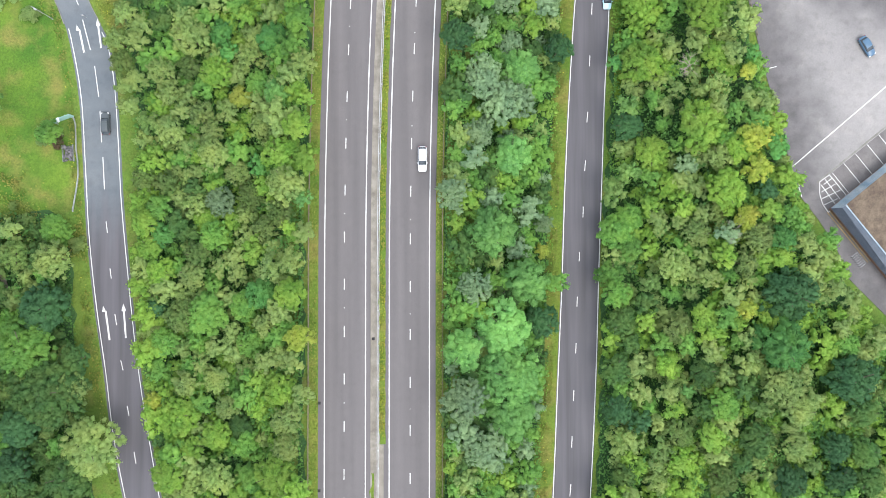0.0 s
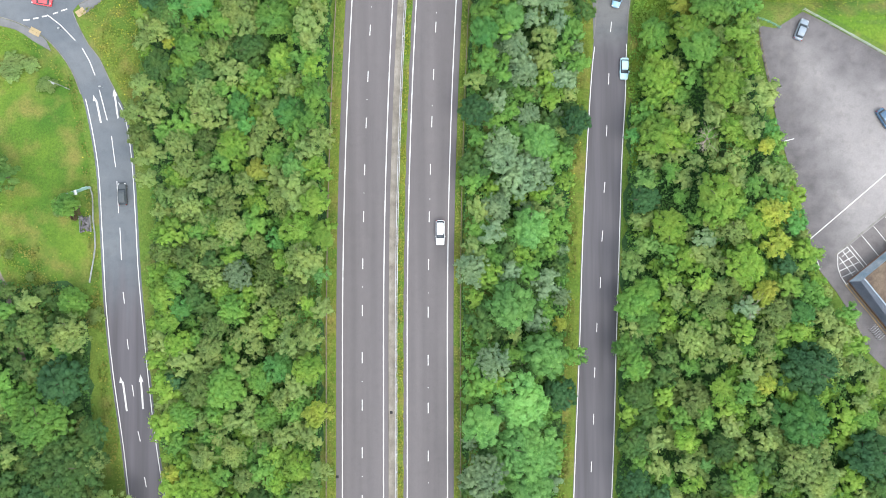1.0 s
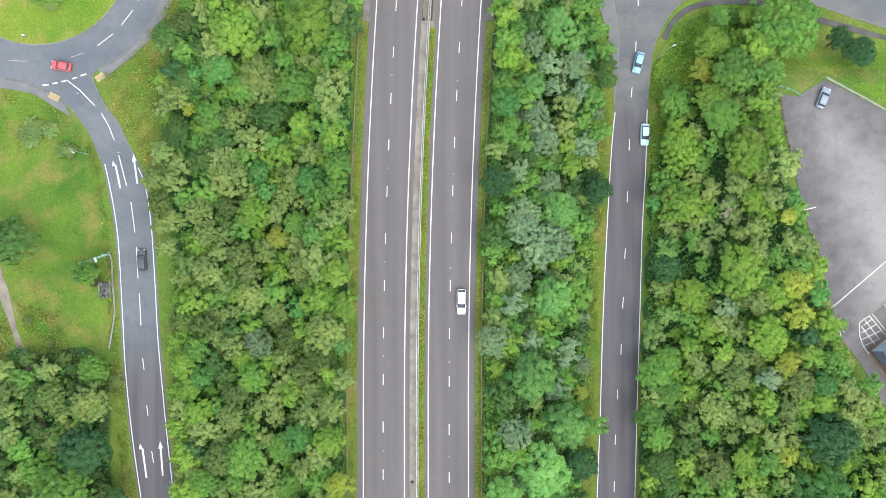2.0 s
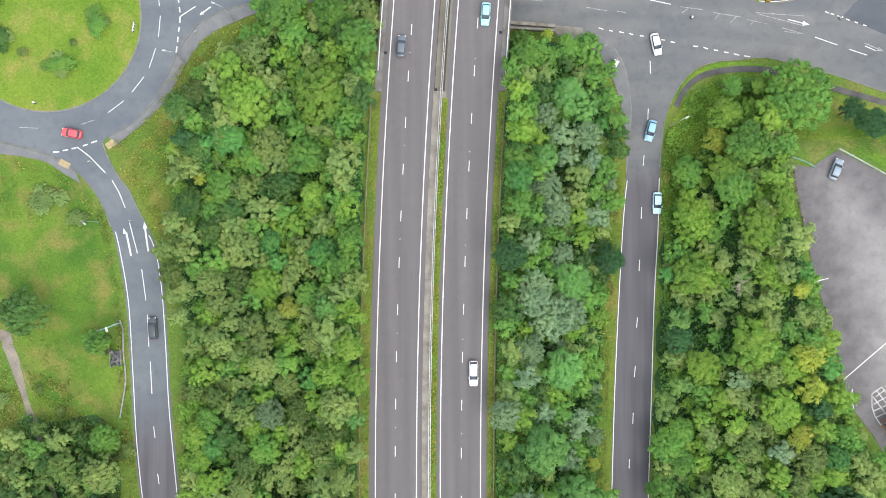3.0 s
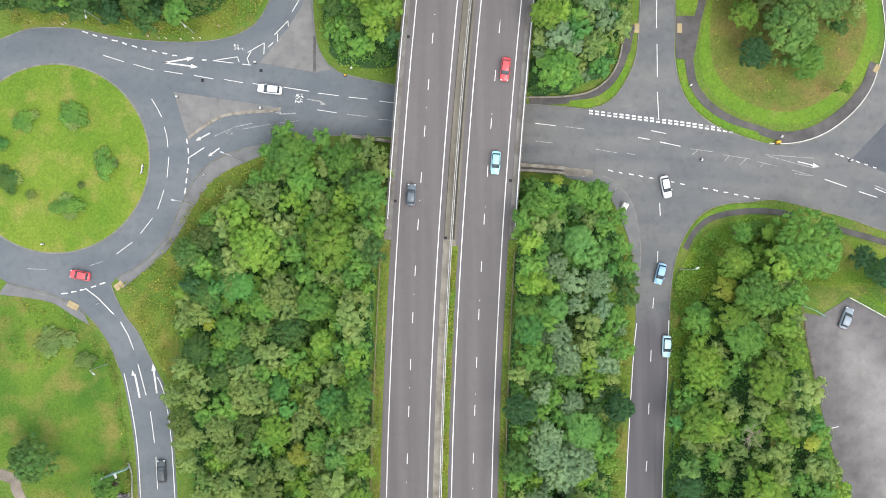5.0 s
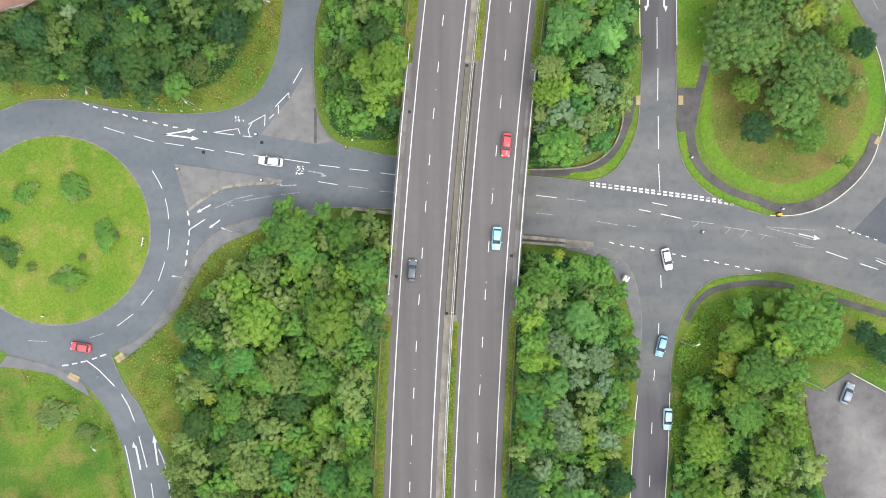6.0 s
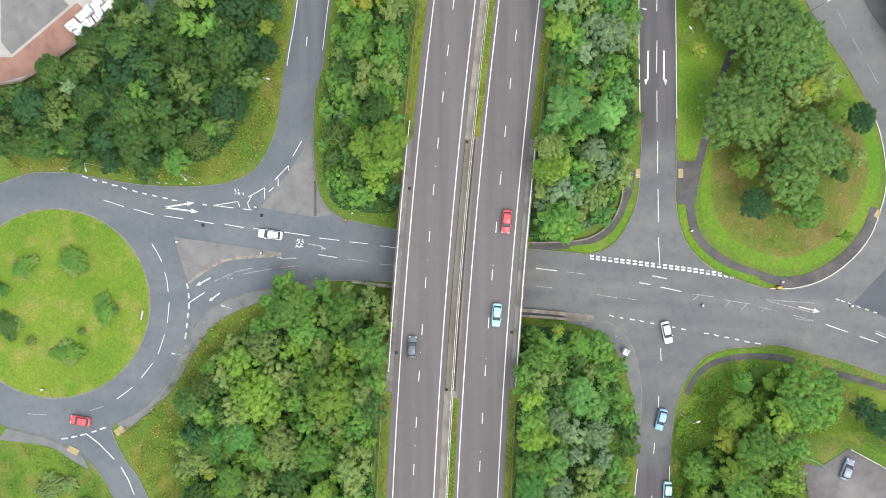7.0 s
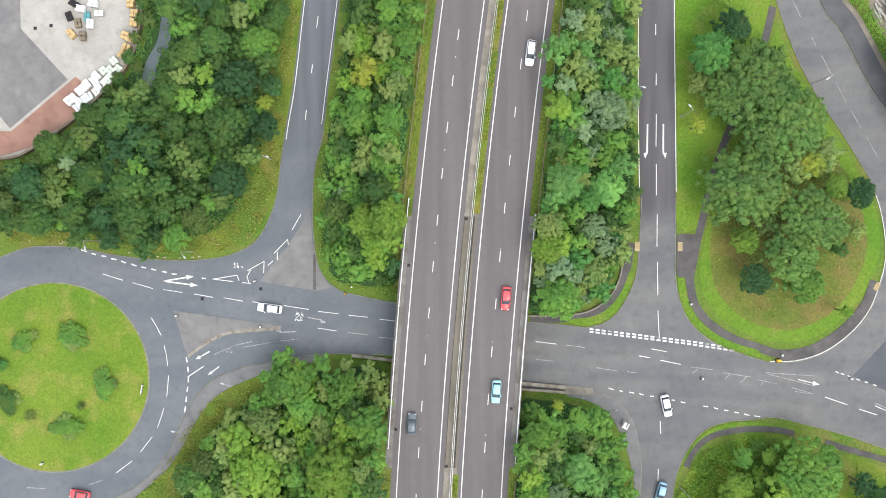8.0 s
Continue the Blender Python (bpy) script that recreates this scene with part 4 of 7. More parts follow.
TREES_WOOD_NORTH_WEST = [
    ("F", -65.1, 162.1, 3.0), ("F", -61.2, 154.1, 3.5), ("F", -56.3, 155.8, 3.3), ("A", -47.9, 155.6, 4.1), ("O", -50.9, 160.9, 2.7), ("F", -44.2, 161.6, 3.0), ("F", -55.2, 160.8, 3.0), ("O", -63.1, 149.4, 2.7), ("Y", -58.2, 149.4, 2.4), ("D", -51.7, 148.5, 4.3), ("F", -46.6, 151.6, 2.4), ("D", -45.5, 147.2, 2.4), ("F", -65.1, 145.9, 3.5), ("A", -62.1, 144.4, 2.7), ("Q", -71.0, 146.1, 2.4), ("G", -46.8, 144.0, 1.7), ("F", -54.4, 139.7, 4.8), ("F", -55.0, 143.9, 2.4), ("F", -64.3, 139.4, 3.0), ("F", -60.4, 136.1, 3.0), ("D", -46.6, 139.4, 2.9), ("F", -68.9, 136.2, 2.4), ("Q", -63.4, 134.0, 2.4), ("F", -78.8, 142.8, 2.4), ("Q", -74.9, 145.0, 2.4),
]
TREES_WOOD_NORTH_WEST_ROAD = [
    ("F", -75.1, 140.4, 3.5), ("F", -89.0, 135.5, 3.3), ("Q", -82.0, 137.2, 2.9), ("W", -85.8, 132.0, 2.0), ("F", -96.1, 130.7, 2.4), ("D", -93.2, 128.3, 4.1), ("F", -81.9, 129.5, 3.5), ("F", -73.8, 127.2, 4.6), ("A", -72.2, 131.2, 2.7), ("F", -67.2, 127.8, 3.0), ("Q", -61.1, 130.6, 2.7), ("F", -60.1, 132.9, 2.2), ("D", -54.1, 128.8, 4.4), ("Q", -50.0, 133.4, 2.8), ("F", -72.7, 121.7, 4.6), ("F", -72.2, 118.4, 2.9), ("D", -78.8, 121.7, 2.9), ("F", -84.8, 122.3, 3.3), ("F", -91.6, 121.2, 4.1), ("F", -96.5, 120.7, 3.0), ("F", -66.5, 122.8, 3.5), ("Q", -60.5, 121.2, 3.3), ("F", -62.4, 125.1, 2.4), ("A", -64.4, 117.3, 3.0), ("F", -70.1, 115.1, 2.7), ("D", -77.8, 117.3, 2.9), ("F", -83.4, 117.9, 2.7), ("Q", -87.8, 125.1, 2.7),
]
TREES_WOOD_SOUTH_WEST = [
    ("D", -77.9, -11.9, 5.6), ("A", -81.6, -19.4, 6.7), ("F", -76.9, -27.9, 7.8), ("O", -73.6, -27.2, 5.0), ("D", -82.5, -34.9, 4.5), ("F", -72.2, -21.6, 3.4), ("O", -68.4, -38.7, 6.7), ("F", -73.1, -44.4, 5.6), ("Q", -84.3, -1.0, 3.9), ("O", -76.3, -2.1, 4.5), ("A", -76.9, 4.0, 3.4), ("D", -84.5, -42.5, 4.5), ("F", -92.3, 29.1, 5.4), ("A", -77.7, 23.2, 2.9),
]
LEAST = 2.85
SMALL = []
for grove in (TREES_STRIP_EAST_SOUTH, TREES_STRIP_EAST_MID, TREES_STRIP_EAST_CORNER, TREES_STRIP_EAST_BEND, TREES_BANK_WEST_NORTH, TREES_BANK_WEST_CORNER, TREES_BANK_WEST_MIDDLE, TREES_BANK_WEST_FENCE,
              TREES_BANK_WEST_LOWER, TREES_BANK_WEST_SOUTH, TREES_WOOD_EAST_NORTH, TREES_WOOD_EAST_MIDDLE, TREES_WOOD_EAST_LOWER, TREES_WOOD_EAST_SOUTH,
              TREES_CORNER_EAST, TREES_ISLAND_NORTH_EAST, TREES_STRIP_EAST_NORTH, TREES_STRIP_WEST_NORTH, TREES_STRIP_WEST_BEND,
              TREES_WOOD_NORTH_WEST, TREES_WOOD_NORTH_WEST_ROAD, TREES_WOOD_SOUTH_WEST):
    for sp, x, y, r in grove:
        if r > LEAST or sp in "GR" or grove is TREES_ISLAND_NORTH_EAST or grove is TREES_CORNER_EAST:
            tree(sp, x, y, r)
        else:
            SMALL.append((sp, x, y, r))
            PLACED.append((x, y, r))


def verge_line(off, y0, y1):
    return [(float(middle(y)) + off, float(y)) for y in np.linspace(y0, y1, 12)]


WOODS = {
    "bank_west": (verge_line(-14.2, -75, 89) + [(-37, 90), (-45.5, 88), (-51, 85), (-56.5, 81), (-60.5, 76), (-64.0, 69), (-66, 62), (-65.5, 52), (-64, 40), (-62.8, 28), (-62.2, 15), (-62.2, 0), (-60.2, -25), (-55.8, -50), (-50, -75)], "OAYOYAYOA"),
    "strip_east": (verge_line(13.2, -75, 83.5) + [(13, 83.5), (19, 81), (22.5, 76), (25, 68), (25, 60), (24, 50), (22.7, 32), (21.5, 12), (21, -6), (20, -28), (19, -50), (17.5, -75)], "AYWAAOF"),
    "wood_east": ([(37, 52), (35, 45), (34.0, 30), (33.4, 16), (32.6, -4), (31.9, -25), (30.6, -50), (28.5, -75), (100, -75), (100, -24), (85, -15), (77.1, -3.5), (71.6, 5.5), (67.6, 13.5), (64.6, 24), (61.4, 35.7), (59.1, 45.8), (57.2, 57), (58, 66), (60, 75.5), (54, 73.5), (48.5, 71), (44.5, 67.5), (42, 62.5), (40, 57)], "AYOYOYAOGOY"),
    "strip_west_north": (verge_line(-14.2, 108, 188) + [(-27.5, 188), (-30.6, 165), (-33.0, 148), (-34.6, 136), (-36.0, 122), (-35.2, 114), (-32.6, 109)], "AYAFF"),
    "strip_east_north": (verge_line(13.6, 103, 188) + [(26, 188), (26.3, 165), (26.3, 142), (26.3, 122), (24, 112), (20, 106), (13, 102.5), (6, 102)], "AEWFOF"),
    "island_north_east": ([(47, 118), (53, 110), (60, 108), (68, 111), (73, 118), (70, 130), (62, 142), (55, 152), (48, 165), (40, 175), (38, 150), (43, 140), (45, 128)], "SSYOF"),
    "wood_north_west": ([(-125, 120), (-103, 119), (-91, 119.2), (-80, 117.5), (-66, 116.2), (-57, 119), (-50.8, 127), (-46.4, 140), (-44.0, 155), (-42.4, 165), (-39.8, 188), (-71.2, 188), (-71.4, 160), (-75.2, 149.5), (-86, 139.8), (-95, 131.5), (-104, 130), (-125, 130)], "DFAQFF"),
    "wood_south_west": ([(-79, 7), (-75.5, -5), (-74, -25), (-71.5, -45), (-66, -75), (-125, -75), (-125, 0), (-100, 0), (-95, 8)], "FQFAO"),
}


def within(outline, x, y):
    """Which of the points lie inside the outline."""
    inside = np.zeros(np.shape(x), bool)
    for (x0, y0), (x1, y1) in zip(outline, outline[1:] + outline[:1]):
        if y0 != y1:
            inside ^= ((y0 > y) != (y1 > y)) & (x < (x1 - x0) * (y - y0) / (y1 - y0) + x0)
    return inside


STREAM = [(-66.0, 172), (-67.6, 160), (-68.6, 156.0), (-70.6, 152.6), (-71.6, 148.2)]


def dry(x, y, gap):
    """Which of the points keep clear of the stream."""
    x, y = np.asarray(x, float), np.asarray(y, float)
    near = np.full(x.shape, 1e9)
    for (ax, ay), (bx, by) in zip(STREAM, STREAM[1:]):
        t = np.clip(((x - ax) * (bx - ax) + (y - ay) * (by - ay)) / ((bx - ax) ** 2 + (by - ay) ** 2), 0, 1)
        near = np.minimum(near, np.hypot(x - ax - t * (bx - ax), y - ay - t * (by - ay)))
    return near > gap


def fill(outline, kinds, tries, reach, extra, margin=0.0):
    """Saplings of the thicket in the gaps between the large trees."""
    xs, ys = [p[0] for p in outline], [p[1] for p in outline]
    taken = np.zeros((len(PLACED) + tries, 3))
    n = len(PLACED)
    taken[:n] = PLACED
    for _ in range(tries):
        x, y, r = random.uniform(min(xs), max(xs)), random.uniform(max(min(ys), -62), min(max(ys), 178)), random.uniform(1.6, 4.2 if len(kinds) > 7 else 3.5)
        if np.any((taken[:n, 0] - x) ** 2 + (taken[:n, 1] - y) ** 2 < (0.57 * taken[:n, 2] + reach * r) ** 2):
            continue
        m = (0.6 if min(xs) < -50 and max(xs) < -10 else 0.38) * r + margin
        if np.all(within(outline, np.array([x, x + m, x - m, x, x]), np.array([y, y, y, y + m, y - m]))):
            taken[n] = x, y, r
            n += 1
            PLACED.append((x, y, r))
            extra.append((x, y, r, kinds))


def undergrowth(name, outline, density, label):
    """Brambles, ferns and saplings on the woodland floor, past counting."""
    xs, ys = np.array([p[0] for p in outline]), np.array([p[1] for p in outline])
    x0, x1, y0, y1 = xs.min(), xs.max(), max(ys.min(), -66), min(ys.max(), 182)
    n = int((x1 - x0) * (y1 - y0) * density)
    x, y = rng.uniform(x0, x1, n), rng.uniform(y0, y1, n)
    keep = within(outline, x, y) & dry(x, y, 1.3)
    x, y = x[keep], y[keep]
    hump = 1.1 + 0.0 * x
    for k in range(7):
        fx, fy, ph = rng.normal() * (0.5 + 0.25 * k), rng.normal() * (0.5 + 0.25 * k), rng.uniform(0, 6.28)
        hump += 0.45 * np.sin(fx * x + fy * y + ph)
    hump += rng.normal(size=len(x)) * 0.25
    edge = np.full(len(x), 1e9)
    for (ax, ay), (bx, by) in zip(outline, outline[1:] + outline[:1]):
        t = np.clip(((x - ax) * (bx - ax) + (y - ay) * (by - ay)) / ((bx - ax) ** 2 + (by - ay) ** 2), 0, 1)
        edge = np.minimum(edge, np.hypot(x - ax - t * (bx - ax), y - ay - t * (by - ay)))
    z = land(x, y) + np.clip(hump, 0.2, 2.3) * rng.uniform(0.6, 1.1, len(x)) * (1 + 1.3 * smooth(1.0, 5.0, edge))
    nrm = rng.normal(size=(len(x), 3)) * 0.5 + np.array([0, 0, 1.0])
    me = quads(name, np.stack([x, y, z], 1), nrm, rng.uniform(0.22, 0.55, len(x)), M_UNDER)
    return tagged(new("undergrowth", me), label, "undergrowth", kind="stuff")


SAPLINGS = [crown_arrays(18, 190, 0.11, 0.26, 0.75) for _ in range(8)]


def thicket(spots, sp, lift):
    """The small trees between, too many to count: leafy crowns in one mesh."""
    co, faces, normals, base = [], [], [], 0
    for i, (x, y, r) in enumerate(spots):
        c, f, n = SAPLINGS[i % 8]
        a = rng.uniform(0, 6.28)
        turn = np.array([[math.cos(a), math.sin(a), 0], [-math.sin(a), math.cos(a), 0], [0, 0, 1]])
        w = 1.08 * r
        co.append((c @ turn) * np.array([w, w * rng.uniform(0.85, 1.15), 1.25 * r]) + np.array([x, y, float(land(x, y)) + (lift + 0.5 * r) * rng.uniform(0.8, 1.2)]))
        faces.append(f + base)
        normals.append(n @ turn)
        base += len(c)
    me = leaf_mesh("thicket", np.concatenate(co), np.concatenate(faces), np.concatenate(normals), LEAF[sp])
    return tagged(new("thicket", me), "dense thicket of small leafy trees between larger ones", "thicket", kind="stuff")


def ragged(outline):
    """The outline with an uneven edge, a metre or so in and out."""
    line = curve(outline, 2.2, True)
    ins, out = side(line, 0.9, True), side(line, -0.9, True)
    return [(a[0] + (b[0] - a[0]) * k, a[1] + (b[1] - a[1]) * k) for a, b, k in ((p, q, random.random()) for p, q in zip(ins, out))]


SPARE = []
for key, (outline, kinds) in WOODS.items():
    span = (max(p[0] for p in outline) - min(p[0] for p in outline)) * (max(p[1] for p in outline) - min(p[1] for p in outline))
    fill(outline, kinds, 60 if "island" in key else int(span * 1.1), 0.42, SPARE, 0.5 if key == "strip_east" else 0.0)
    if "island" not in key:
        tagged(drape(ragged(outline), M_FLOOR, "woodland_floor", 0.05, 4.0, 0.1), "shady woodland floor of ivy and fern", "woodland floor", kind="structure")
    undergrowth(key, outline, 7.0 if "island" not in key else 0.8, "tangled bramble and fern under the trees")
random.shuffle(SPARE)
SPARE = [s for s in SPARE if dry(s[0], s[1], 1.6 + 0.6 * s[2])]
for x, y, r, kinds in SPARE[:20]:
    tree(random.choice(kinds), x, y, r, True)
for sp in "AYOFDWEQSP":
    between = [(x, y, r) for i, (x, y, r, kinds) in enumerate(SPARE[20:]) if kinds[i % len(kinds)] == sp]
    young = [(x, y, r) for kind, x, y, r in SMALL if kind == sp]
    if between:
        thicket(between, sp, 0.9)
    if young:
        thicket(young, sp, 2.6)


def bare_tree(x, y, h, seed):
    """A dead tree: pale branching limbs without leaves."""
    r = random.Random(seed)
    ob = thing("dead_tree", x, y, float(land(x, y)), r.uniform(0, 360), "dead tree with bare pale twisting branches", "tree")
    bm = rod(bmesh.new(), (0, 0, 0), (0.1, 0.05, h * 0.75), 0.14, 0.07, 7)
    part("trunk", bm, M_DEAD, ob)
    for k in range(9):
        a, z, n = r.uniform(0, 6.28), h * r.uniform(0.55, 0.75), r.uniform(1.4, 2.6)
        mid = (n * 0.5 * math.cos(a), n * 0.5 * math.sin(a), z + n * 0.4)
        bm = rod(bmesh.new(), (0, 0, z), mid, 0.06, 0.045, 5)
        for _ in range(4):
            c, m = a + r.uniform(-0.9, 0.9), n * r.uniform(0.5, 0.9)
            rod(bm, mid, (mid[0] + m * math.cos(c), mid[1] + m * math.sin(c), mid[2] + r.uniform(0.1, 0.8)), 0.035, 0.015, 4)
        part("branch", bm, M_DEAD, ob)


M_DEAD = surface("bleached_wood", (0.33, 0.29, 0.235), (0.251, 0.22, 0.173), (0.8, 0.8, 0.8), 0.9, 2.0, 9)
for k, (x, y, h) in enumerate(((47.4, 35.4, 8.5), (11.2, -9.3, 5.0), (54.8, 3.4, 8.0))):
    bare_tree(x, y, h, k)

# ---- road surfaces of other tones ----
def edge_of(line, y0, y1):
    return [p for p in line if y0 <= p[1] <= y1]


def slip_sheet(a, b, mat, name, label, lift=0.036):
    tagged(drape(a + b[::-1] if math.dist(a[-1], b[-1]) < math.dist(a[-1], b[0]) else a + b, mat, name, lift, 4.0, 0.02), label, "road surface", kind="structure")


slip_sheet(side(edge_of(W_FIELD, -80, 34), 0.12), side(edge_of(W_WOOD, -80, 34), 0.12), tone_change("slip_asphalt_west", ROAD_MIX_W, (0.066, 0.063, 0.07), 17, -20), "slip_surface_west", "darker asphalt on the slip road")
slip_sheet(side([p for p in edge_of(E_SOUTH, -80, 66) if p[0] < 45], 0.12), side(edge_of(E_WOOD, -80, 66), 0.12), tone_change("slip_asphalt_east", ROAD_MIX_E, (0.064, 0.061, 0.067), 60, -7), "slip_surface_east", "darker asphalt on the slip road")
slip_sheet(side(edge_of(E_NORTH, 112, 188), 0.12), side([p for p in edge_of(E_ISLAND, 112, 188) if p[0] < 45], 0.12), tone_change("slip_asphalt_north", ROAD_MIX_E, (0.064, 0.062, 0.067), 119, 6), "slip_surface_north", "darker asphalt on the slip road")
slip_sheet(side(edge_of(W_NORTH, 125, 188), 0.12), side(edge_of(W_SLIP, 125, 188), 0.12), tone_change("slip_asphalt_north_west", ROAD_MIX_W, (0.07, 0.076, 0.086), 131, 12), "slip_surface_north_west", "darker asphalt on the slip road")
tagged(drape([(71.5, 89.0), (79, 85.8), (100, 78), (100, 92), (92, 94.5), (87, 101), (78.5, 96.5)], M_SIDE, "side_road_surface", 0.036, 4.0, 0.02), "dark asphalt of the joining side road", "road surface", kind="structure")

# ---- islands, lawns, pavements and paths ----
RING_C = (-90.9, 89.05)
RING = [(RING_C[0] + 19.3 * math.cos(a), RING_C[1] + 19.3 * math.sin(a)) for a in np.linspace(0, 2 * math.pi, 97)[:-1]]
rr = np.linspace(0, 19.2, 14)
aa = np.linspace(0, 2 * math.pi, 73)
RA, RR = np.meshgrid(aa, rr)
mound = sheet("roundabout_island", RING_C[0] + RR * np.cos(RA), RING_C[1] + RR * np.sin(RA), 0.12 + 1.1 * (1 - smooth(2, 19.2, RR)), M_LAWN)
tagged(new("roundabout_island", mound), "round mound of mown grass inside the roundabout", "roundabout island", kind="structure")
kerb(RING, width=0.3, closed=True)


def patch(name, outline, mat, label, category, lift=0.06, step=1.5, skirt=0.15, cell=4.0):
    return tagged(drape(curve(outline, step, True), mat, name, lift, cell, skirt), label, category, kind="structure")


patch("lawn_west", [(-124.6, 56.9), (-102.6, 60.1), (-91.6, 59.5), (-86.6, 56.9), (-82.1, 52.9), (-79.2, 46.9), (-77.6, 40), (-75.6, 28), (-74.6, 14), (-76, 8), (-82, 8), (-92, 7), (-96, 18), (-99, 26), (-125, 32)], M_FIELD, "sunlit green mown grass beside the slip road", "lawn")
patch("lawn_north_east", [(35.8, 119.6), (40.2, 119.4), (42.3, 126.4), (44.8, 135.4), (47.8, 142.4), (52.8, 154.4), (53.8, 164.4), (49.8, 178.4), (35.8, 178.4), (35.4, 150.4), (35.6, 130.4)], M_FRESH, "bright mown grass strip between slip road and path", "lawn")
patch("lawn_island", [(40.3, 110.4), (41.4, 104.9), (44.8, 100.6), (49.8, 97.6), (55.8, 96), (61.8, 96.3), (67.3, 99), (71.8, 103.4), (75.4, 108.9), (77, 115.4), (75.8, 123.4), (70.8, 132.9), (64.3, 142.9), (57.8, 153.9), (55.3, 158.9), (51.8, 149.4), (46.8, 137.4), (43.2, 125.4), (41.2, 116.4)], M_FRESH, "green and yellow grass under the island's trees", "lawn")
patch("lawn_rough", [(42.6, 118.4), (43.2, 108.0), (47.8, 101.9), (54.0, 99.0), (60.8, 98.9), (67.8, 102.6), (72.6, 109.4), (74.4, 117.4), (70.8, 128.4), (63.8, 139.4), (56.8, 148.4), (48.8, 134.4), (45, 126)], M_ROUGH, "tall yellowing grass under the island's trees", "grass", 0.09)
patch("lawn_corner", [(60, 64), (68, 62.5), (80, 56), (95, 50), (95, 66), (78, 70.5), (70, 73), (62, 71)], M_LAWN, "sloping green lawn above the car park", "lawn")
patch("verge_corner", [(34.9, 30), (35.2, 56), (36.0, 64), (38.0, 69.3), (41.0, 73.6), (45, 76.2), (50, 77.2), (57, 76.9), (63, 74), (60, 69), (50, 67), (43, 61), (40, 54), (38.5, 45), (37, 30)], M_LAWN, "rough bright grass at the junction corner", "verge")
patch("verge_west", [(-78.6, 63.2), (-73.1, 65.7), (-69.2, 69.7), (-66.2, 74.5), (-64.1, 78.9), (-60.6, 83.3), (-55.1, 86.9), (-46.6, 89.3), (-46.6, 85.9), (-55.6, 80.9), (-60.6, 73.9), (-64.6, 64.9), (-65.6, 53.9), (-66.6, 42.9), (-69.2, 46.3), (-71.6, 50.5), (-75.4, 56.9)], M_VERGE, "tall yellow-flowered grass beside the footway", "verge")
patch("verge_north_west", [(-45.3, 131), (-46.9, 123.9), (-49.6, 118.5), (-52.6, 116.4), (-57.1, 114.5), (-62.6, 114), (-74.6, 114.7), (-85.6, 116.5), (-99.6, 116.3), (-99.6, 118.4), (-79.6, 118.5), (-62.6, 117.9), (-55.6, 121.9), (-52, 130), (-48.8, 142), (-44.6, 165), (-40.6, 165), (-42.9, 146)], M_VERGE, "tall verge grass with pale flower heads", "verge")
patch("verge_slip_east", [(18.9, -60), (21.7, -50), (22.8, -28), (23.8, -6), (24.5, 13), (25.5, 32), (26.7, 50), (27.4, 58), (27.6, 70), (25.2, 70), (24, 50), (22.6, 30), (21.2, 8), (20.4, -20), (18, -45)], M_VERGE, "yellowing verge grass beside the slip road", "verge")
for name, outline in (
    ("grass_strip", [(35.8, 109.1), (36.7, 104), (39, 99.9), (43.2, 96.5), (47.8, 94.5), (52.8, 92.9), (52.4, 94.3), (46.8, 96.1), (42.4, 98.6), (39.4, 101.6), (37.9, 104.9), (37.1, 109.1)]),
    ("grass_strip", [(13.8, 100), (17.4, 99.4), (20.2, 100.2), (23.1, 102.3), (25.5, 106.2), (26.9, 110), (26.1, 110.6), (24.6, 106.8), (22.1, 103.4), (18.8, 101.4), (13.8, 100.7)]),
    ("grass_strip", [(36.4, 69.8), (37.8, 73), (40.1, 76.3), (42.8, 78.4), (46.8, 79.5), (50.2, 79.8), (55.8, 79.2), (61.6, 77.9), (61.2, 77.3), (55.7, 78.6), (49.2, 78.8), (45.2, 78), (42, 76.3), (39.2, 73.4), (37.3, 70.6)]),
):
    patch(name, outline, M_FRESH, "bright narrow grass strip behind the kerb", "grass", 0.1, 1.0, 0.2)


def path(name, points, half, mat, label, lift=0.08):
    return tagged(strip(curve(points, 1.0), half, mat, name, lift, 0.2), label, "footpath", kind="structure")


path("footpath_island", [(38.1, 109.9), (39, 104.6), (41, 101.2), (44, 98.5), (47.8, 96.4), (52.3, 94.9), (56.3, 93.7), (61.2, 94), (65.8, 95.9), (70.8, 99.7), (74.4, 104.3), (76.4, 108)], 0.85, M_PATH, "dark damp footpath round the grassy island")
OUTER = [p for p in E_ISLAND if p[0] > 54.5 and p[1] < 108.5]
tagged(drape(side(OUTER, 0.32) + side(OUTER, 2.3)[::-1], M_PATH, "footway_island_edge", 0.1, 4.0, 0.1), "dark damp asphalt footway against the kerb", "footpath", kind="structure")
path("footpath_north", [(40, 117.4), (41.6, 124.2), (42.9, 130), (44.7, 135.7), (47.4, 142.5), (52.3, 155.1), (54.4, 163.6)], 0.75, M_PATH, "narrow asphalt footpath across the grass")
tagged(strip(curve([(41.2, 122.4), (42, 125.7), (42.9, 129.4)], 1.0), 0.72, M_PAVE, "footpath_patch", 0.1, 0.1), "pale dry stretch of footpath", "footpath", kind="structure")
patch("footway_crossing", [(35.6, 117.7), (35.8, 118), (40.4, 117.9), (40.7, 117.6), (39.2, 109.6), (38.9, 109.3), (36, 109.3), (35.6, 109.6)], M_PATH, "asphalt waiting area beside the slip road", "footpath", 0.11, 0.8)
path("footpath_corner", [(5.8, 100.7), (13, 101), (18.4, 101.9), (22.6, 105), (25.1, 109.7), (26.4, 116.2)], 0.8, M_PATH, "dark footpath below the embankment")
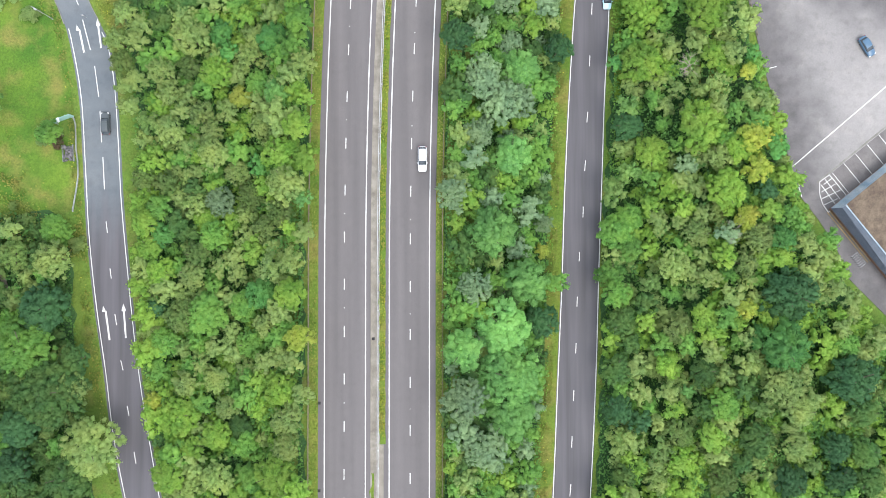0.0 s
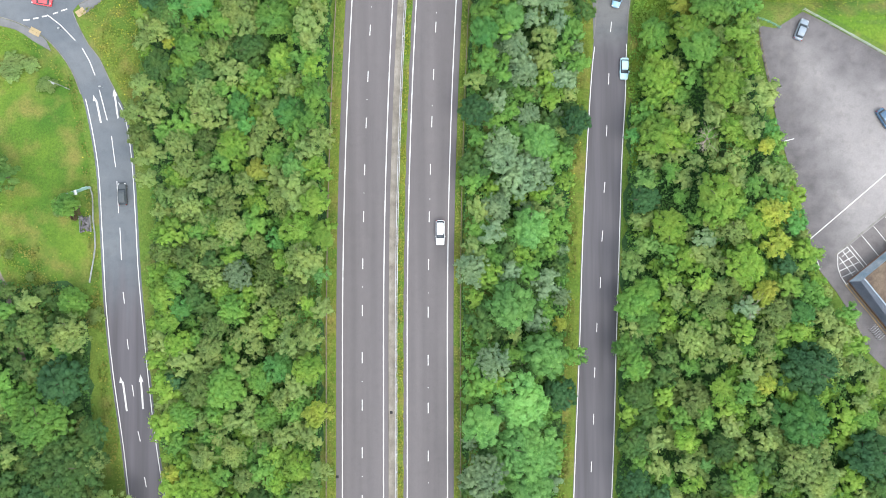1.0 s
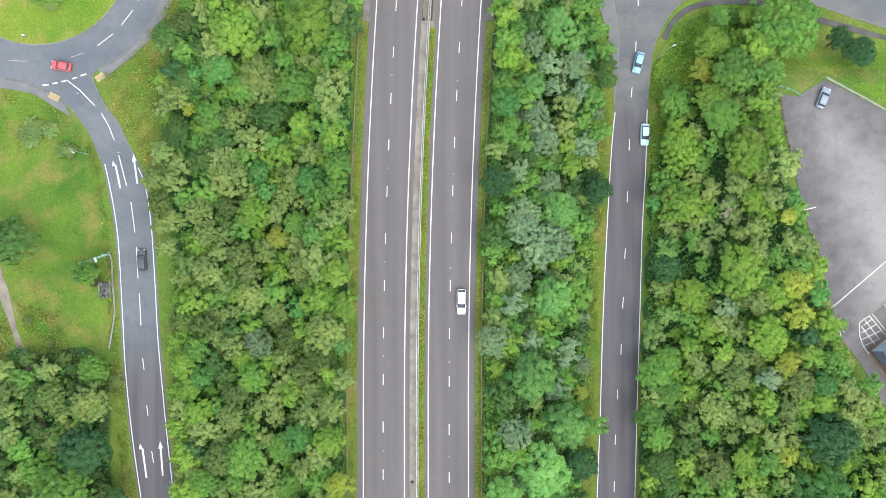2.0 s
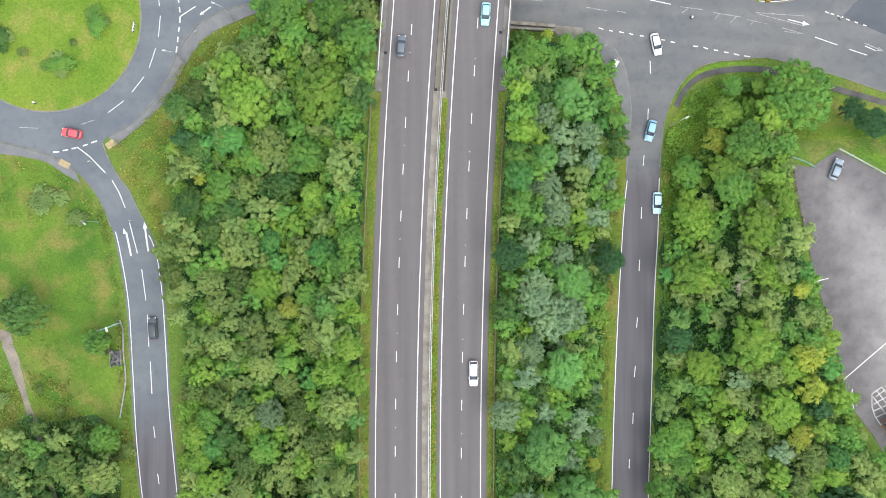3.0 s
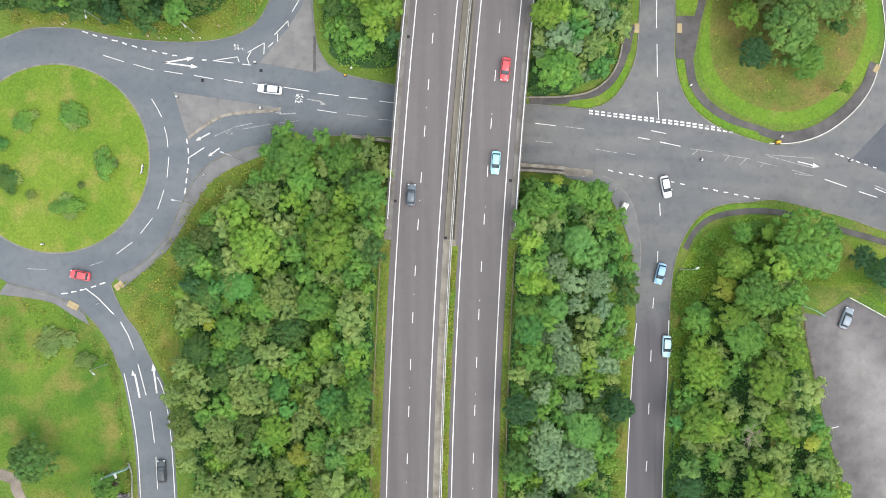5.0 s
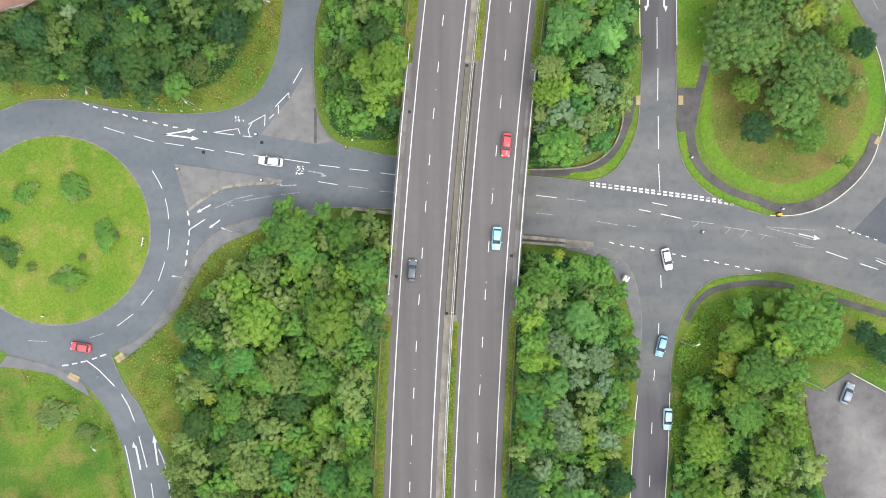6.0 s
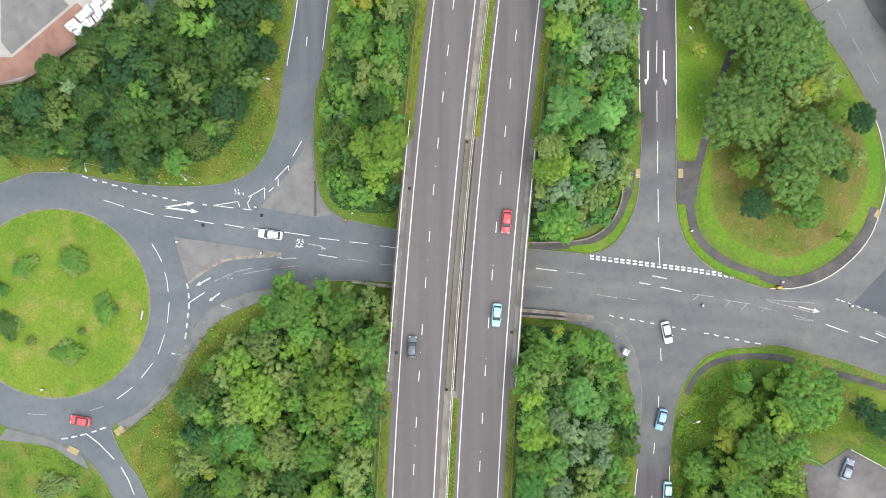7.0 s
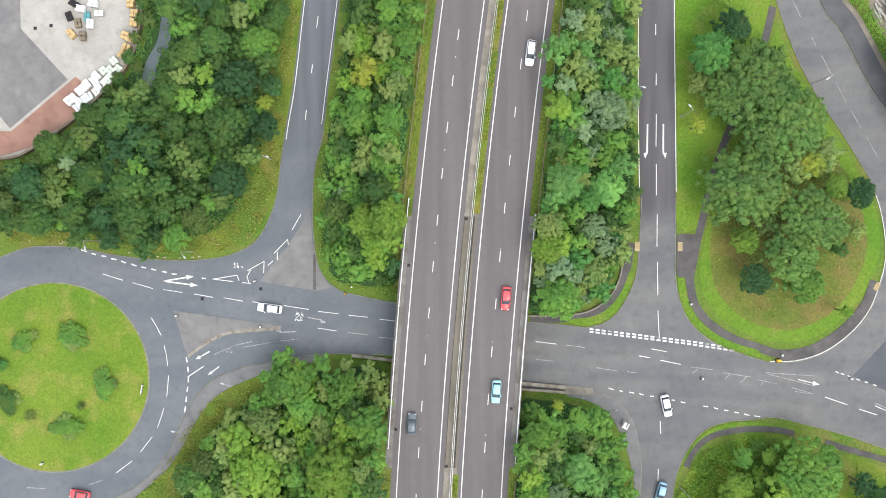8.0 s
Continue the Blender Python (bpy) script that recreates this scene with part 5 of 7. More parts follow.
path("footpath_south_east", [(37.5, 70.6), (39.5, 74.2), (42.9, 76.9), (48.7, 78.2), (55.6, 78.2), (59.6, 77.4)], 0.6, M_PATH, "dark footpath curving through the grass", 0.12)
path("footpath_east", [(66, 75.6), (70.7, 74.1), (78.6, 71.8), (95, 66.5)], 0.6, M_PATH, "dark footpath along the road", 0.12)
S_INNER = [p for p in W_SOUTH if p[0] < -35.5]
tagged(drape(side(S_INNER, -0.2) + curve([(-35.6, 92.4), (-41, 91.6), (-47.1, 90.2), (-51.8, 88.4), (-56.7, 86.1), (-60.1, 83), (-62.3, 79.8), (-64.1, 76.4), (-66.4, 72.6), (-69.3, 69), (-73.1, 65.8), (-77.1, 62.6)]), M_PAVE, "pavement_west", 0.12), "pale asphalt footway round the roundabout", "pavement", kind="structure")
F_INNER = [p for p in W_FIELD if p[1] > 57]
tagged(drape(side(F_INNER, -0.2) + curve([(-84, 55.1), (-87.8, 57.3), (-91.2, 59.5), (-96.6, 60.7), (-102.6, 61.3)]), M_PAVE, "pavement_field", 0.12), "pale asphalt footway beside the field", "pavement", kind="structure")
tagged(drape(side([p for p in E_WOOD if p[1] > 58 and p[0] > 13], -0.2) + curve([(13.3, 85.1), (17.8, 84.1), (21.2, 82.1), (23.2, 79.4), (24.8, 75.9), (26.2, 71.5), (27.1, 65.5), (27.3, 58)]), M_PAVE, "pavement_east", 0.12), "pale asphalt footway round the corner", "pavement", kind="structure")
tagged(drape([(-49.2, 108.6), (-46.5, 111.7), (-43.5, 115.6), (-41, 119.4), (-38.9, 123.6), (-38.65, 119.9), (-38.25, 116), (-37.5, 111.6), (-35.5, 108.2), (-34.4, 107.3), (-38, 106.6), (-43.7, 107.6)], M_ISLAND, "traffic_island_north", 0.09), "grey paved traffic island between the lanes", "traffic island", kind="structure")
tagged(drape([(-38.3, 106.8), (-37.7, 106.8), (-37.7, 114), (-38.2, 114)], M_PATH, "island_crossing_strip", 0.1, 0, 0.03), "dark strip across the paved island", "paving", kind="structure")
SPLIT = [(-66.7, 102.6), (-58.2, 101.4), (-47.2, 99.8), (-44.8, 99.3), (-46.7, 98.8), (-51.4, 98.5), (-56.4, 97.8), (-60.6, 95.6), (-63.7, 93.2), (-65, 96.9)]
tagged(drape(SPLIT, M_ISLAND, "traffic_island_west", 0.1), "grey paved triangular traffic island", "traffic island", kind="structure")
tagged(strip(curve([(-63.7, 93.2), (-60.6, 95.6), (-56.4, 97.8), (-51.4, 98.5), (-46.7, 98.8), (-44.8, 99.3)], 1.0), 0.3, M_PALE, "island_kerb", 0.16, 0.25), "pale dirty kerb of the triangular island", "kerb", kind="structure")
M_TACTILE = surface("buff_tactile_paving", (0.353, 0.283, 0.157), (0.298, 0.235, 0.133), (0.8, 0.8, 0.8), 0.9, 1.0, 7)


def tactile(x, y, turn, w, d):
    ob = thing("tactile_paving", x, y, float(land(x, y)) + 0.13, turn, "buff blistered tactile slabs at the crossing", "paving", "tactile crossing pads", "structure")
    n, m = max(2, round(w / 0.8)), max(2, round(d / 0.8))
    bm = bmesh.new()
    box(bm, -w / n / 2 + 0.01, -d / m / 2 + 0.01, -0.05, w / n / 2 - 0.01, d / m / 2 - 0.01, 0.02)
    me = mesh_of("slab", bm, M_TACTILE)
    for i in range(n):
        for j in range(m):
            o = part("slab", me, None, ob)
            o.location = ((i + 0.5) * w / n - w / 2, (j + 0.5) * d / m - d / 2, 0)


tactile(-77.9, 63.1, 35, 1.9, 1.4)
tactile(-87.3, 59.1, -28, 2.3, 1.3)
tactile(27.6, 115.5, 0, 1.0, 1.9)
tactile(36.3, 115.5, 0, 1.0, 1.9)
tactile(76.4, 107.3, -30, 1.0, 1.7)
M_TRACK = surface("gravel_track", (0.157, 0.137, 0.114), (0.22, 0.192, 0.157), (0.75, 0.75, 0.75), 0.95, 0.4, 4, 0.03)
path("farm_track", [(-125, 30), (-101, 24.6), (-98.6, 22), (-96.3, 16.5), (-93.6, 9), (-91.6, -1), (-89.2, -9), (-87.8, -16), (-86.2, -38), (-84.2, -52), (-82, -70)], 1.1, M_TRACK, "worn brown gravel track across the field", 0.05)

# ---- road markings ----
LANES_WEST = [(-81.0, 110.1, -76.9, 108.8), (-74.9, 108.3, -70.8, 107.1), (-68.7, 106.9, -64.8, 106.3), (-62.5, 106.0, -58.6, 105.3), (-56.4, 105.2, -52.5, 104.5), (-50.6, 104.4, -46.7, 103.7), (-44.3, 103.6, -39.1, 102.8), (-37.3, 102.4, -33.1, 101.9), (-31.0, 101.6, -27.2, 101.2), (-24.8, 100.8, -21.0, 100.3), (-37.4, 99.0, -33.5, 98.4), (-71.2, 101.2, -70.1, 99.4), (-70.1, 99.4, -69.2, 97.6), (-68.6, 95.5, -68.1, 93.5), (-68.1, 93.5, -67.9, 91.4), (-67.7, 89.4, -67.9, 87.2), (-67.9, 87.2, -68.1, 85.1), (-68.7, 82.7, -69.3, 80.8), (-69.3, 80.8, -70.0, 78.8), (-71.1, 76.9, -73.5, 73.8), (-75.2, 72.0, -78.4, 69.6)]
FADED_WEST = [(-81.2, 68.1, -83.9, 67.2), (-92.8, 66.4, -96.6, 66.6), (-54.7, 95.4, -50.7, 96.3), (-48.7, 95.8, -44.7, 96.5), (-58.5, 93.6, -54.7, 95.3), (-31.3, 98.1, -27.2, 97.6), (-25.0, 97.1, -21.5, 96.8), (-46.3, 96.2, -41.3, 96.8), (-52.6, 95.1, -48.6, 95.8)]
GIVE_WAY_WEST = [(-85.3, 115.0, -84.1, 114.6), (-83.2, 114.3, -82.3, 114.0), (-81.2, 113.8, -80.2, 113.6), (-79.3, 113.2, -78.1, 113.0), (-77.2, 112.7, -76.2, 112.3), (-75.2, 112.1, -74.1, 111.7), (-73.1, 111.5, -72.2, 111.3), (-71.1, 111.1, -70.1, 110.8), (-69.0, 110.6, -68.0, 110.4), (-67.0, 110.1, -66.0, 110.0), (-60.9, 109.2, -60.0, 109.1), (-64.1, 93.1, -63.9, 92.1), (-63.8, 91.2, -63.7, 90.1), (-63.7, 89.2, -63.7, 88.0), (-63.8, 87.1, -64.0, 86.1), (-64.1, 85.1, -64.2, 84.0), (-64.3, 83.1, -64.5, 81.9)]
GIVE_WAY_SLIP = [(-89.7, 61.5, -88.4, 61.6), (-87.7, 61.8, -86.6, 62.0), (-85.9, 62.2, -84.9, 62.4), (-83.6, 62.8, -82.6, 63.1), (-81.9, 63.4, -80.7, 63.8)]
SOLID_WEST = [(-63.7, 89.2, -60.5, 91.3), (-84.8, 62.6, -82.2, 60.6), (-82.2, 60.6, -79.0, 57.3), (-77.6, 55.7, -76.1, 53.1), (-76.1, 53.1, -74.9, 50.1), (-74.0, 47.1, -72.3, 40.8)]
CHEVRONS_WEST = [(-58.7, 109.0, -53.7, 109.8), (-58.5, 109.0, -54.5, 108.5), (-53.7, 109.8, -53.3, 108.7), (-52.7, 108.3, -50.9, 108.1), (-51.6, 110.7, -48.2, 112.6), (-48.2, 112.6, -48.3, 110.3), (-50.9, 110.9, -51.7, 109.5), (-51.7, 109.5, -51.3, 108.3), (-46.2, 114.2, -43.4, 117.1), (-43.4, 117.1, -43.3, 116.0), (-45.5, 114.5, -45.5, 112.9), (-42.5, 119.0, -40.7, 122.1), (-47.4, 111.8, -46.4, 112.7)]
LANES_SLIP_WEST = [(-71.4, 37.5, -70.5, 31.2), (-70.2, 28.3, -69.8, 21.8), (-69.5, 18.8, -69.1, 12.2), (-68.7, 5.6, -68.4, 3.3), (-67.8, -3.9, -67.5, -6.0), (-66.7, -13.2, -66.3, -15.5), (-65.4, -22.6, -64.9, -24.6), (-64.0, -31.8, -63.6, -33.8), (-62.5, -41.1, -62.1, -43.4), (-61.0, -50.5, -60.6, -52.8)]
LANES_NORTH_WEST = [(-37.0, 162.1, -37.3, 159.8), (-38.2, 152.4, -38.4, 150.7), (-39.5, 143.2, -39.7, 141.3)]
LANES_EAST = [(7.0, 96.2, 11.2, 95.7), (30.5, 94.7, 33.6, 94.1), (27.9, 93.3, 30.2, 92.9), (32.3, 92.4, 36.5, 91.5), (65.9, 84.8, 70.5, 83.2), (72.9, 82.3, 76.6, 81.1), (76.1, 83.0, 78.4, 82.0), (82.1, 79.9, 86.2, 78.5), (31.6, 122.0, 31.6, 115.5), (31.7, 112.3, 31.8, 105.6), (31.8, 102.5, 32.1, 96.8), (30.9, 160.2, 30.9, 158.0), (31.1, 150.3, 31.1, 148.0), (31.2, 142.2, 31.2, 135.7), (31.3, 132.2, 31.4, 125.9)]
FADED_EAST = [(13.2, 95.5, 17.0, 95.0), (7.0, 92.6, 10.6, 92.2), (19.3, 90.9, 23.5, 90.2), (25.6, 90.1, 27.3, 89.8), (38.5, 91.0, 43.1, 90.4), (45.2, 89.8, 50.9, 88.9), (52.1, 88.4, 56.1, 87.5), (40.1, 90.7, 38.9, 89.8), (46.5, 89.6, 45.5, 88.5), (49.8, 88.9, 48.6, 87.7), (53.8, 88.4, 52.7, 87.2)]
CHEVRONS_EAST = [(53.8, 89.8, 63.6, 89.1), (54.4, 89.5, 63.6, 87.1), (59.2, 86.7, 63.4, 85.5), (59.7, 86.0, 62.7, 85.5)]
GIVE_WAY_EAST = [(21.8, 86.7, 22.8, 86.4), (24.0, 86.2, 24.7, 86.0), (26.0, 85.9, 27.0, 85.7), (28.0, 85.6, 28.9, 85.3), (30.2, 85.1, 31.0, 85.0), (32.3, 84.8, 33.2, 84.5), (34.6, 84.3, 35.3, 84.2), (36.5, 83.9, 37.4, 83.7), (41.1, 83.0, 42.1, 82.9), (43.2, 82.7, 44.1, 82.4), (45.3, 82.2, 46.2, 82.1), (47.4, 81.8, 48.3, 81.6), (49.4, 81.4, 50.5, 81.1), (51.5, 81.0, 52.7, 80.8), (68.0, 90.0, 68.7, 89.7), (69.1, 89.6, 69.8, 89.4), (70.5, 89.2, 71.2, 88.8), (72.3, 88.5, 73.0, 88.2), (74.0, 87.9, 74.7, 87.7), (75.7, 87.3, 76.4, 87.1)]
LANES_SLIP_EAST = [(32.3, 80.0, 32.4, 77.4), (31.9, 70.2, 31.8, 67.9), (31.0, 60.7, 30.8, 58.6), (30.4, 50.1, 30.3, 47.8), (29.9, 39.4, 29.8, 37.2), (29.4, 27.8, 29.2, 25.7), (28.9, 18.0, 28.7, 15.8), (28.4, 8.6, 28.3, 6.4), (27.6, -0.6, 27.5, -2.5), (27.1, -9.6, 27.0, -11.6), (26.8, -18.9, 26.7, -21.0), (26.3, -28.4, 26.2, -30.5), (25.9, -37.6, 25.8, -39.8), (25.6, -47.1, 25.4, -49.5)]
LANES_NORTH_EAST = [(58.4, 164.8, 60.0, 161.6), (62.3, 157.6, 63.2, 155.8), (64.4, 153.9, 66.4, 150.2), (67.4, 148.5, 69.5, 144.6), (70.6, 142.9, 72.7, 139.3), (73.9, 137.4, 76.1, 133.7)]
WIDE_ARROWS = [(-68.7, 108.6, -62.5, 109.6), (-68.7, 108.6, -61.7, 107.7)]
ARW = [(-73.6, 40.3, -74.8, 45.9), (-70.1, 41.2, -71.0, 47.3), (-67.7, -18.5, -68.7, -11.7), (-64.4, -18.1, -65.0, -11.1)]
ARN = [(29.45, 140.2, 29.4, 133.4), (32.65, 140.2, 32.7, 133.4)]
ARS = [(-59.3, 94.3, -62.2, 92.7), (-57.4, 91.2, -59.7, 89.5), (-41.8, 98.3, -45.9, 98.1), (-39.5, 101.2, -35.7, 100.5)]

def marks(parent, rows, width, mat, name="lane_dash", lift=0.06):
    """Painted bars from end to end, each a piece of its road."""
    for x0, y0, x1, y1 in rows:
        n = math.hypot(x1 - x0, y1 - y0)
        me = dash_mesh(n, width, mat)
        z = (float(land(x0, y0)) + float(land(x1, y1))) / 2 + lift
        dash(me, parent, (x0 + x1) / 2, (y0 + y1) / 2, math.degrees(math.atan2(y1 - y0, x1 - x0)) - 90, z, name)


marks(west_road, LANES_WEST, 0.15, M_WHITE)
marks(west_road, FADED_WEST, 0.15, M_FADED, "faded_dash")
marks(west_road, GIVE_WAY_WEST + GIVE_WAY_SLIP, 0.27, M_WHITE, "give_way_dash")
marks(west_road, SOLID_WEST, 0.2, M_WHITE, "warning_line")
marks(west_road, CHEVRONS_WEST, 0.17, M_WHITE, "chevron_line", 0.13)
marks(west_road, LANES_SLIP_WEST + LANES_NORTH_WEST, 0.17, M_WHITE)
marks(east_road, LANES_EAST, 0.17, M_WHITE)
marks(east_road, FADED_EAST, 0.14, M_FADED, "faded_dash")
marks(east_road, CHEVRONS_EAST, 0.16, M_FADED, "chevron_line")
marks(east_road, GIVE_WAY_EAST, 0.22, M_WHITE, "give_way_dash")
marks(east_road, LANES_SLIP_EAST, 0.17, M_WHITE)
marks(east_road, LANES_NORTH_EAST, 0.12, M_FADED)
strip([p for p in side(E_ISLAND, 0.2) if p[0] > 53 and p[1] < 128], 0.085, M_WHITE, "edge_line", 0.14, parent=east_road, label="white painted kerb edge")
BLOCK = dash_mesh(0.82, 0.36, M_WHITE)
BLOCK_WORN = dash_mesh(0.74, 0.32, M_FADED)
for k in range(24):
    x, y = 18.3 + 1.24 * k, 98.45 - 0.155 * k - 0.0022 * max(0, k - 12) ** 2
    for row in (0.28, -0.28):
        if k < 22 or row < 0:
            dash(BLOCK_WORN if k in (3, 11, 19) and row > 0 else BLOCK, east_road, x, y + row, 83, name="give_way_block")
for line, off, y0, y1, road in ((W_FIELD, 0.5, -80, 45.5, west_road), (W_WOOD, 0.5, -80, 45.5, west_road), (W_SLIP, 0.45, 137, 188, west_road), (E_WOOD, -0.5, -80, 57, east_road),
                                (E_SOUTH, -0.05, -80, 57, east_road), (E_NORTH, 0.35, 126, 188, east_road)):
    strip(side(edge_of(line, y0, y1), off), 0.09, M_WHITE, "edge_line", 0.062, parent=road, label="white edge line")
strip(side([p for p in edge_of(E_ISLAND, 126, 188) if p[0] < 45], 0.25), 0.09, M_WHITE, "edge_line", 0.062, parent=east_road, label="white edge line")
strip(side(edge_of(W_NORTH, 140, 188), 0.5), 0.07, M_WHITE, "edge_line", 0.062, parent=west_road, label="white edge line")


def arrow(parent, x0, y0, x1, y1, bend=0, wide=0.3, mat=M_WHITE):
    """A lane arrow from tail to tip; bend: -1, 0 or 1 for a hooked head."""
    n = math.hypot(x1 - x0, y1 - y0)
    bm = bmesh.new()
    h = min(1.5, n * 0.3)
    box(bm, -wide / 2, 0, 0, wide / 2, n - (0.9 if bend else h), 0.02)
    half = min(0.48, 0.42 * h)
    tip = [(-half, n - h), (half, n - h), (0, n)]
    if bend:
        tip = [(bend * -0.15, n - 1.2), (bend * 0.72, n - 0.95), (bend * 0.36, n + 0.15)]
    lo = [bm.verts.new((a, b, 0.0)) for a, b in tip]
    hi = [bm.verts.new((a, b, 0.022)) for a, b in tip]
    bm.faces.new(hi)
    bm.faces.new(lo[::-1])
    for i in range(3):
        bm.faces.new((lo[i], lo[(i + 1) % 3], hi[(i + 1) % 3], hi[i]))
    bmesh.ops.recalc_face_normals(bm, faces=bm.faces[:])
    ob = part("lane_arrow", bm, mat, parent, "painted lane arrow")
    z0, z1 = float(land(x0, y0)), float(land(x1, y1))
    ob.matrix_world = pose(x0, y0, z0 + 0.055) @ pose(0, 0, 0, 0, 0, math.degrees(math.atan2(y1 - y0, x1 - x0)) - 90) @ pose(0, 0, 0, math.degrees(math.atan2(z1 - z0, n)), 0, 0)


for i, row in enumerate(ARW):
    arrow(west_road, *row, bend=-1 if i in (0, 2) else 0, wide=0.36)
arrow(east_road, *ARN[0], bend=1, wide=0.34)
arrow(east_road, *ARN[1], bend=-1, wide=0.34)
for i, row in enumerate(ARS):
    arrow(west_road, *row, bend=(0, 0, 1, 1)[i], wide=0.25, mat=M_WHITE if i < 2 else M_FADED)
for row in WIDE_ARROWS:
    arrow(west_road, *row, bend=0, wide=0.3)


def worn_symbol(x, y, turn, wide, deep, mat):
    """What is left of a painted symbol: small worn flakes of paint close together."""
    c, s = math.cos(radians(turn)), math.sin(radians(turn))
    for k in range(int(7 * wide * deep)):
        u, w = random.uniform(-wide, wide) / 2, random.uniform(-deep, deep) / 2
        if abs(u) > 0.3 * wide and abs(w) < 0.15 * deep:
            continue
        me = dash_mesh(random.uniform(0.15, 0.62), random.uniform(0.1, 0.22), mat if k % 4 else M_FADED)
        dash(me, west_road, x + c * u - s * w, y + s * u + c * w, turn + random.choice((0, 90, 90, 62)) + random.uniform(-9, 9), float(land(x, y)) + 0.05 + 0.0004 * k, name="paint_flake")


arrow(east_road, 60.4, 88.4, 64.8, 87.3, bend=0, wide=0.2)
arrow(east_road, 76.0, 83.6, 79.9, 81.9, bend=0, wide=0.2, mat=M_FADED)
worn_symbol(-41.2, 101.3, -8, 1.8, 2.1, M_WHITE)
worn_symbol(-53.6, 111.7, 12, 1.9, 1.2, M_WHITE)
worn_symbol(-57.5, 97.0, 30, 1.2, 1.0, M_FADED)
worn_symbol(-55.6, 94.2, 30, 1.2, 0.9, M_FADED)

# ---- the bridge ----
SPAN = [float(v) for v in np.arange(72.5, 121.6, 1.75)]
bridge = thing("bridge", float(middle(97)), 97, 0, 0, "concrete road bridge with pale metal parapets", "bridge")
M_EDGE = surface("bridge_footway_concrete", (0.169, 0.163, 0.155), (0.118, 0.108, 0.0942), (0.8, 0.8, 0.8), 0.9, 0.35, 5, 0.01)


def at_bridge(ob):
    ob.parent = bridge
    ob.matrix_parent_inverse = bridge.matrix_world.inverted()
    return ob


at_bridge(strip([(float(middle(y)) + 0.17, y) for y in SPAN], 12.62, M_CONCRETE, "deck", -0.42, 1.1, height=deck))
at_bridge(strip([(float(middle(y)) - 12.1, y) for y in SPAN], 0.68, M_EDGE, "verge_slab", 0.08, 0.45, height=deck))
at_bridge(strip([(float(middle(y)) + 12.2, y) for y in SPAN], 0.72, M_EDGE, "verge_slab", 0.08, 0.45, height=deck))
at_bridge(strip([(float(middle(y)) + 0.06, y) for y in SPAN], 1.28, M_MEDIAN, "median_slab", 0.066, 0.006, height=deck))
# thin dark grey strip, painted for the shadow line along the median
at_bridge(strip([(float(middle(y)) + 0.75, y) for y in SPAN], 0.16, M_GAP, "median_gap_shadow", 0.075, 0.02, height=deck))
at_bridge(strip([(float(middle(y)) - 1.1, y) for y in SPAN], 0.06, M_GAP, "drain_channel", 0.075, 0.02, height=deck))


def barrier(name, off, y0, y1, gap, rails, label, mat=M_STEEL, post=0.06, height=0.8, width=0.1):
    """Rails on posts along the carriageway: each post a part of its own."""
    ob = thing(name, float(middle(y0)) + off, y0, float(deck(y0)), 0, label, "barrier")
    inv = ob.matrix_world.inverted()
    ys = [float(v) for v in np.arange(y0, y1 + 0.1, gap)]
    for side_off, z in rails:
        r = strip([(float(middle(y)) + off + side_off, y) for y in ys], width / 2, mat, "rail", z, 0.14, height=deck)
        r.parent, r.matrix_parent_inverse = ob, inv
    bm = bmesh.new()
    box(bm, -post, -post, 0, post, post, height)
    box(bm, -post * 1.5, -post * 1.5, 0, post * 1.5, post * 1.5, 0.06)
    me = mesh_of("post", bm, mat)
    for y in ys:
        p = new("post", me)
        p.parent = ob
        p.location = (float(middle(y)) + off - ob.location.x, y - y0, float(deck(y)) - ob.location.z)
    return ob


barrier("parapet", -12.3, 76.6, 124.9, 3.45, ((0, 1.1), (0.02, 0.6)), "pale aluminium bridge parapet with posts", M_ALU, 0.1, 1.14, 0.11)
barrier("parapet", 12.55, 73.4, 121.7, 3.45, ((0, 1.1), (-0.02, 0.6)), "pale aluminium bridge parapet with posts", M_ALU, 0.1, 1.14, 0.11)
barrier("central_barrier", 0.3, -80, 187, 3.4, ((-0.17, 0.75), (0.17, 0.75)), "galvanised twin-rail safety barrier in the central reservation", M_STEEL, 0.05, 0.74, 0.075)
M_TIMBER = surface("grey_fence_timber", (0.204, 0.173, 0.126), (0.141, 0.118, 0.0864), (0.75, 0.75, 0.75), 0.9, 1.0, 8)
barrier("boundary_fence", -13.25, -80, 70, 3.0, ((0, 1.1), (0, 0.6)), "weathered post-and-rail fence along the embankment", M_TIMBER, 0.07, 1.15, 0.1)
barrier("boundary_fence", 12.75, -80, 70, 3.0, ((0, 1.1), (0, 0.6)), "weathered post-and-rail fence along the embankment", M_TIMBER, 0.07, 1.15, 0.1)
barrier("boundary_fence", -13.25, 123, 187, 3.0, ((0, 1.1), (0, 0.6)), "weathered post-and-rail fence along the embankment", M_TIMBER, 0.07, 1.15, 0.1)
barrier("boundary_fence", 13.0, 121, 187, 3.0, ((0, 1.1), (0, 0.6)), "weathered post-and-rail fence along the embankment", M_TIMBER, 0.07, 1.15, 0.1)


def gully(x, y, z, s=0.5):
    ob = thing("drain_cover", x, y, z, 0, "dark square iron drain cover", "drain cover", "drain covers")
    part("frame", box(bmesh.new(), -s, -s, -0.02, s, s, 0.015), M_DARK, ob)
    bm = bmesh.new()
    for k in range(4):
        box(bm, -s * 0.8, -s * 0.8 + k * s * 0.45, 0.015, s * 0.8, -s * 0.6 + k * s * 0.45, 0.03)
    part("grate", bm, M_DARK, ob)


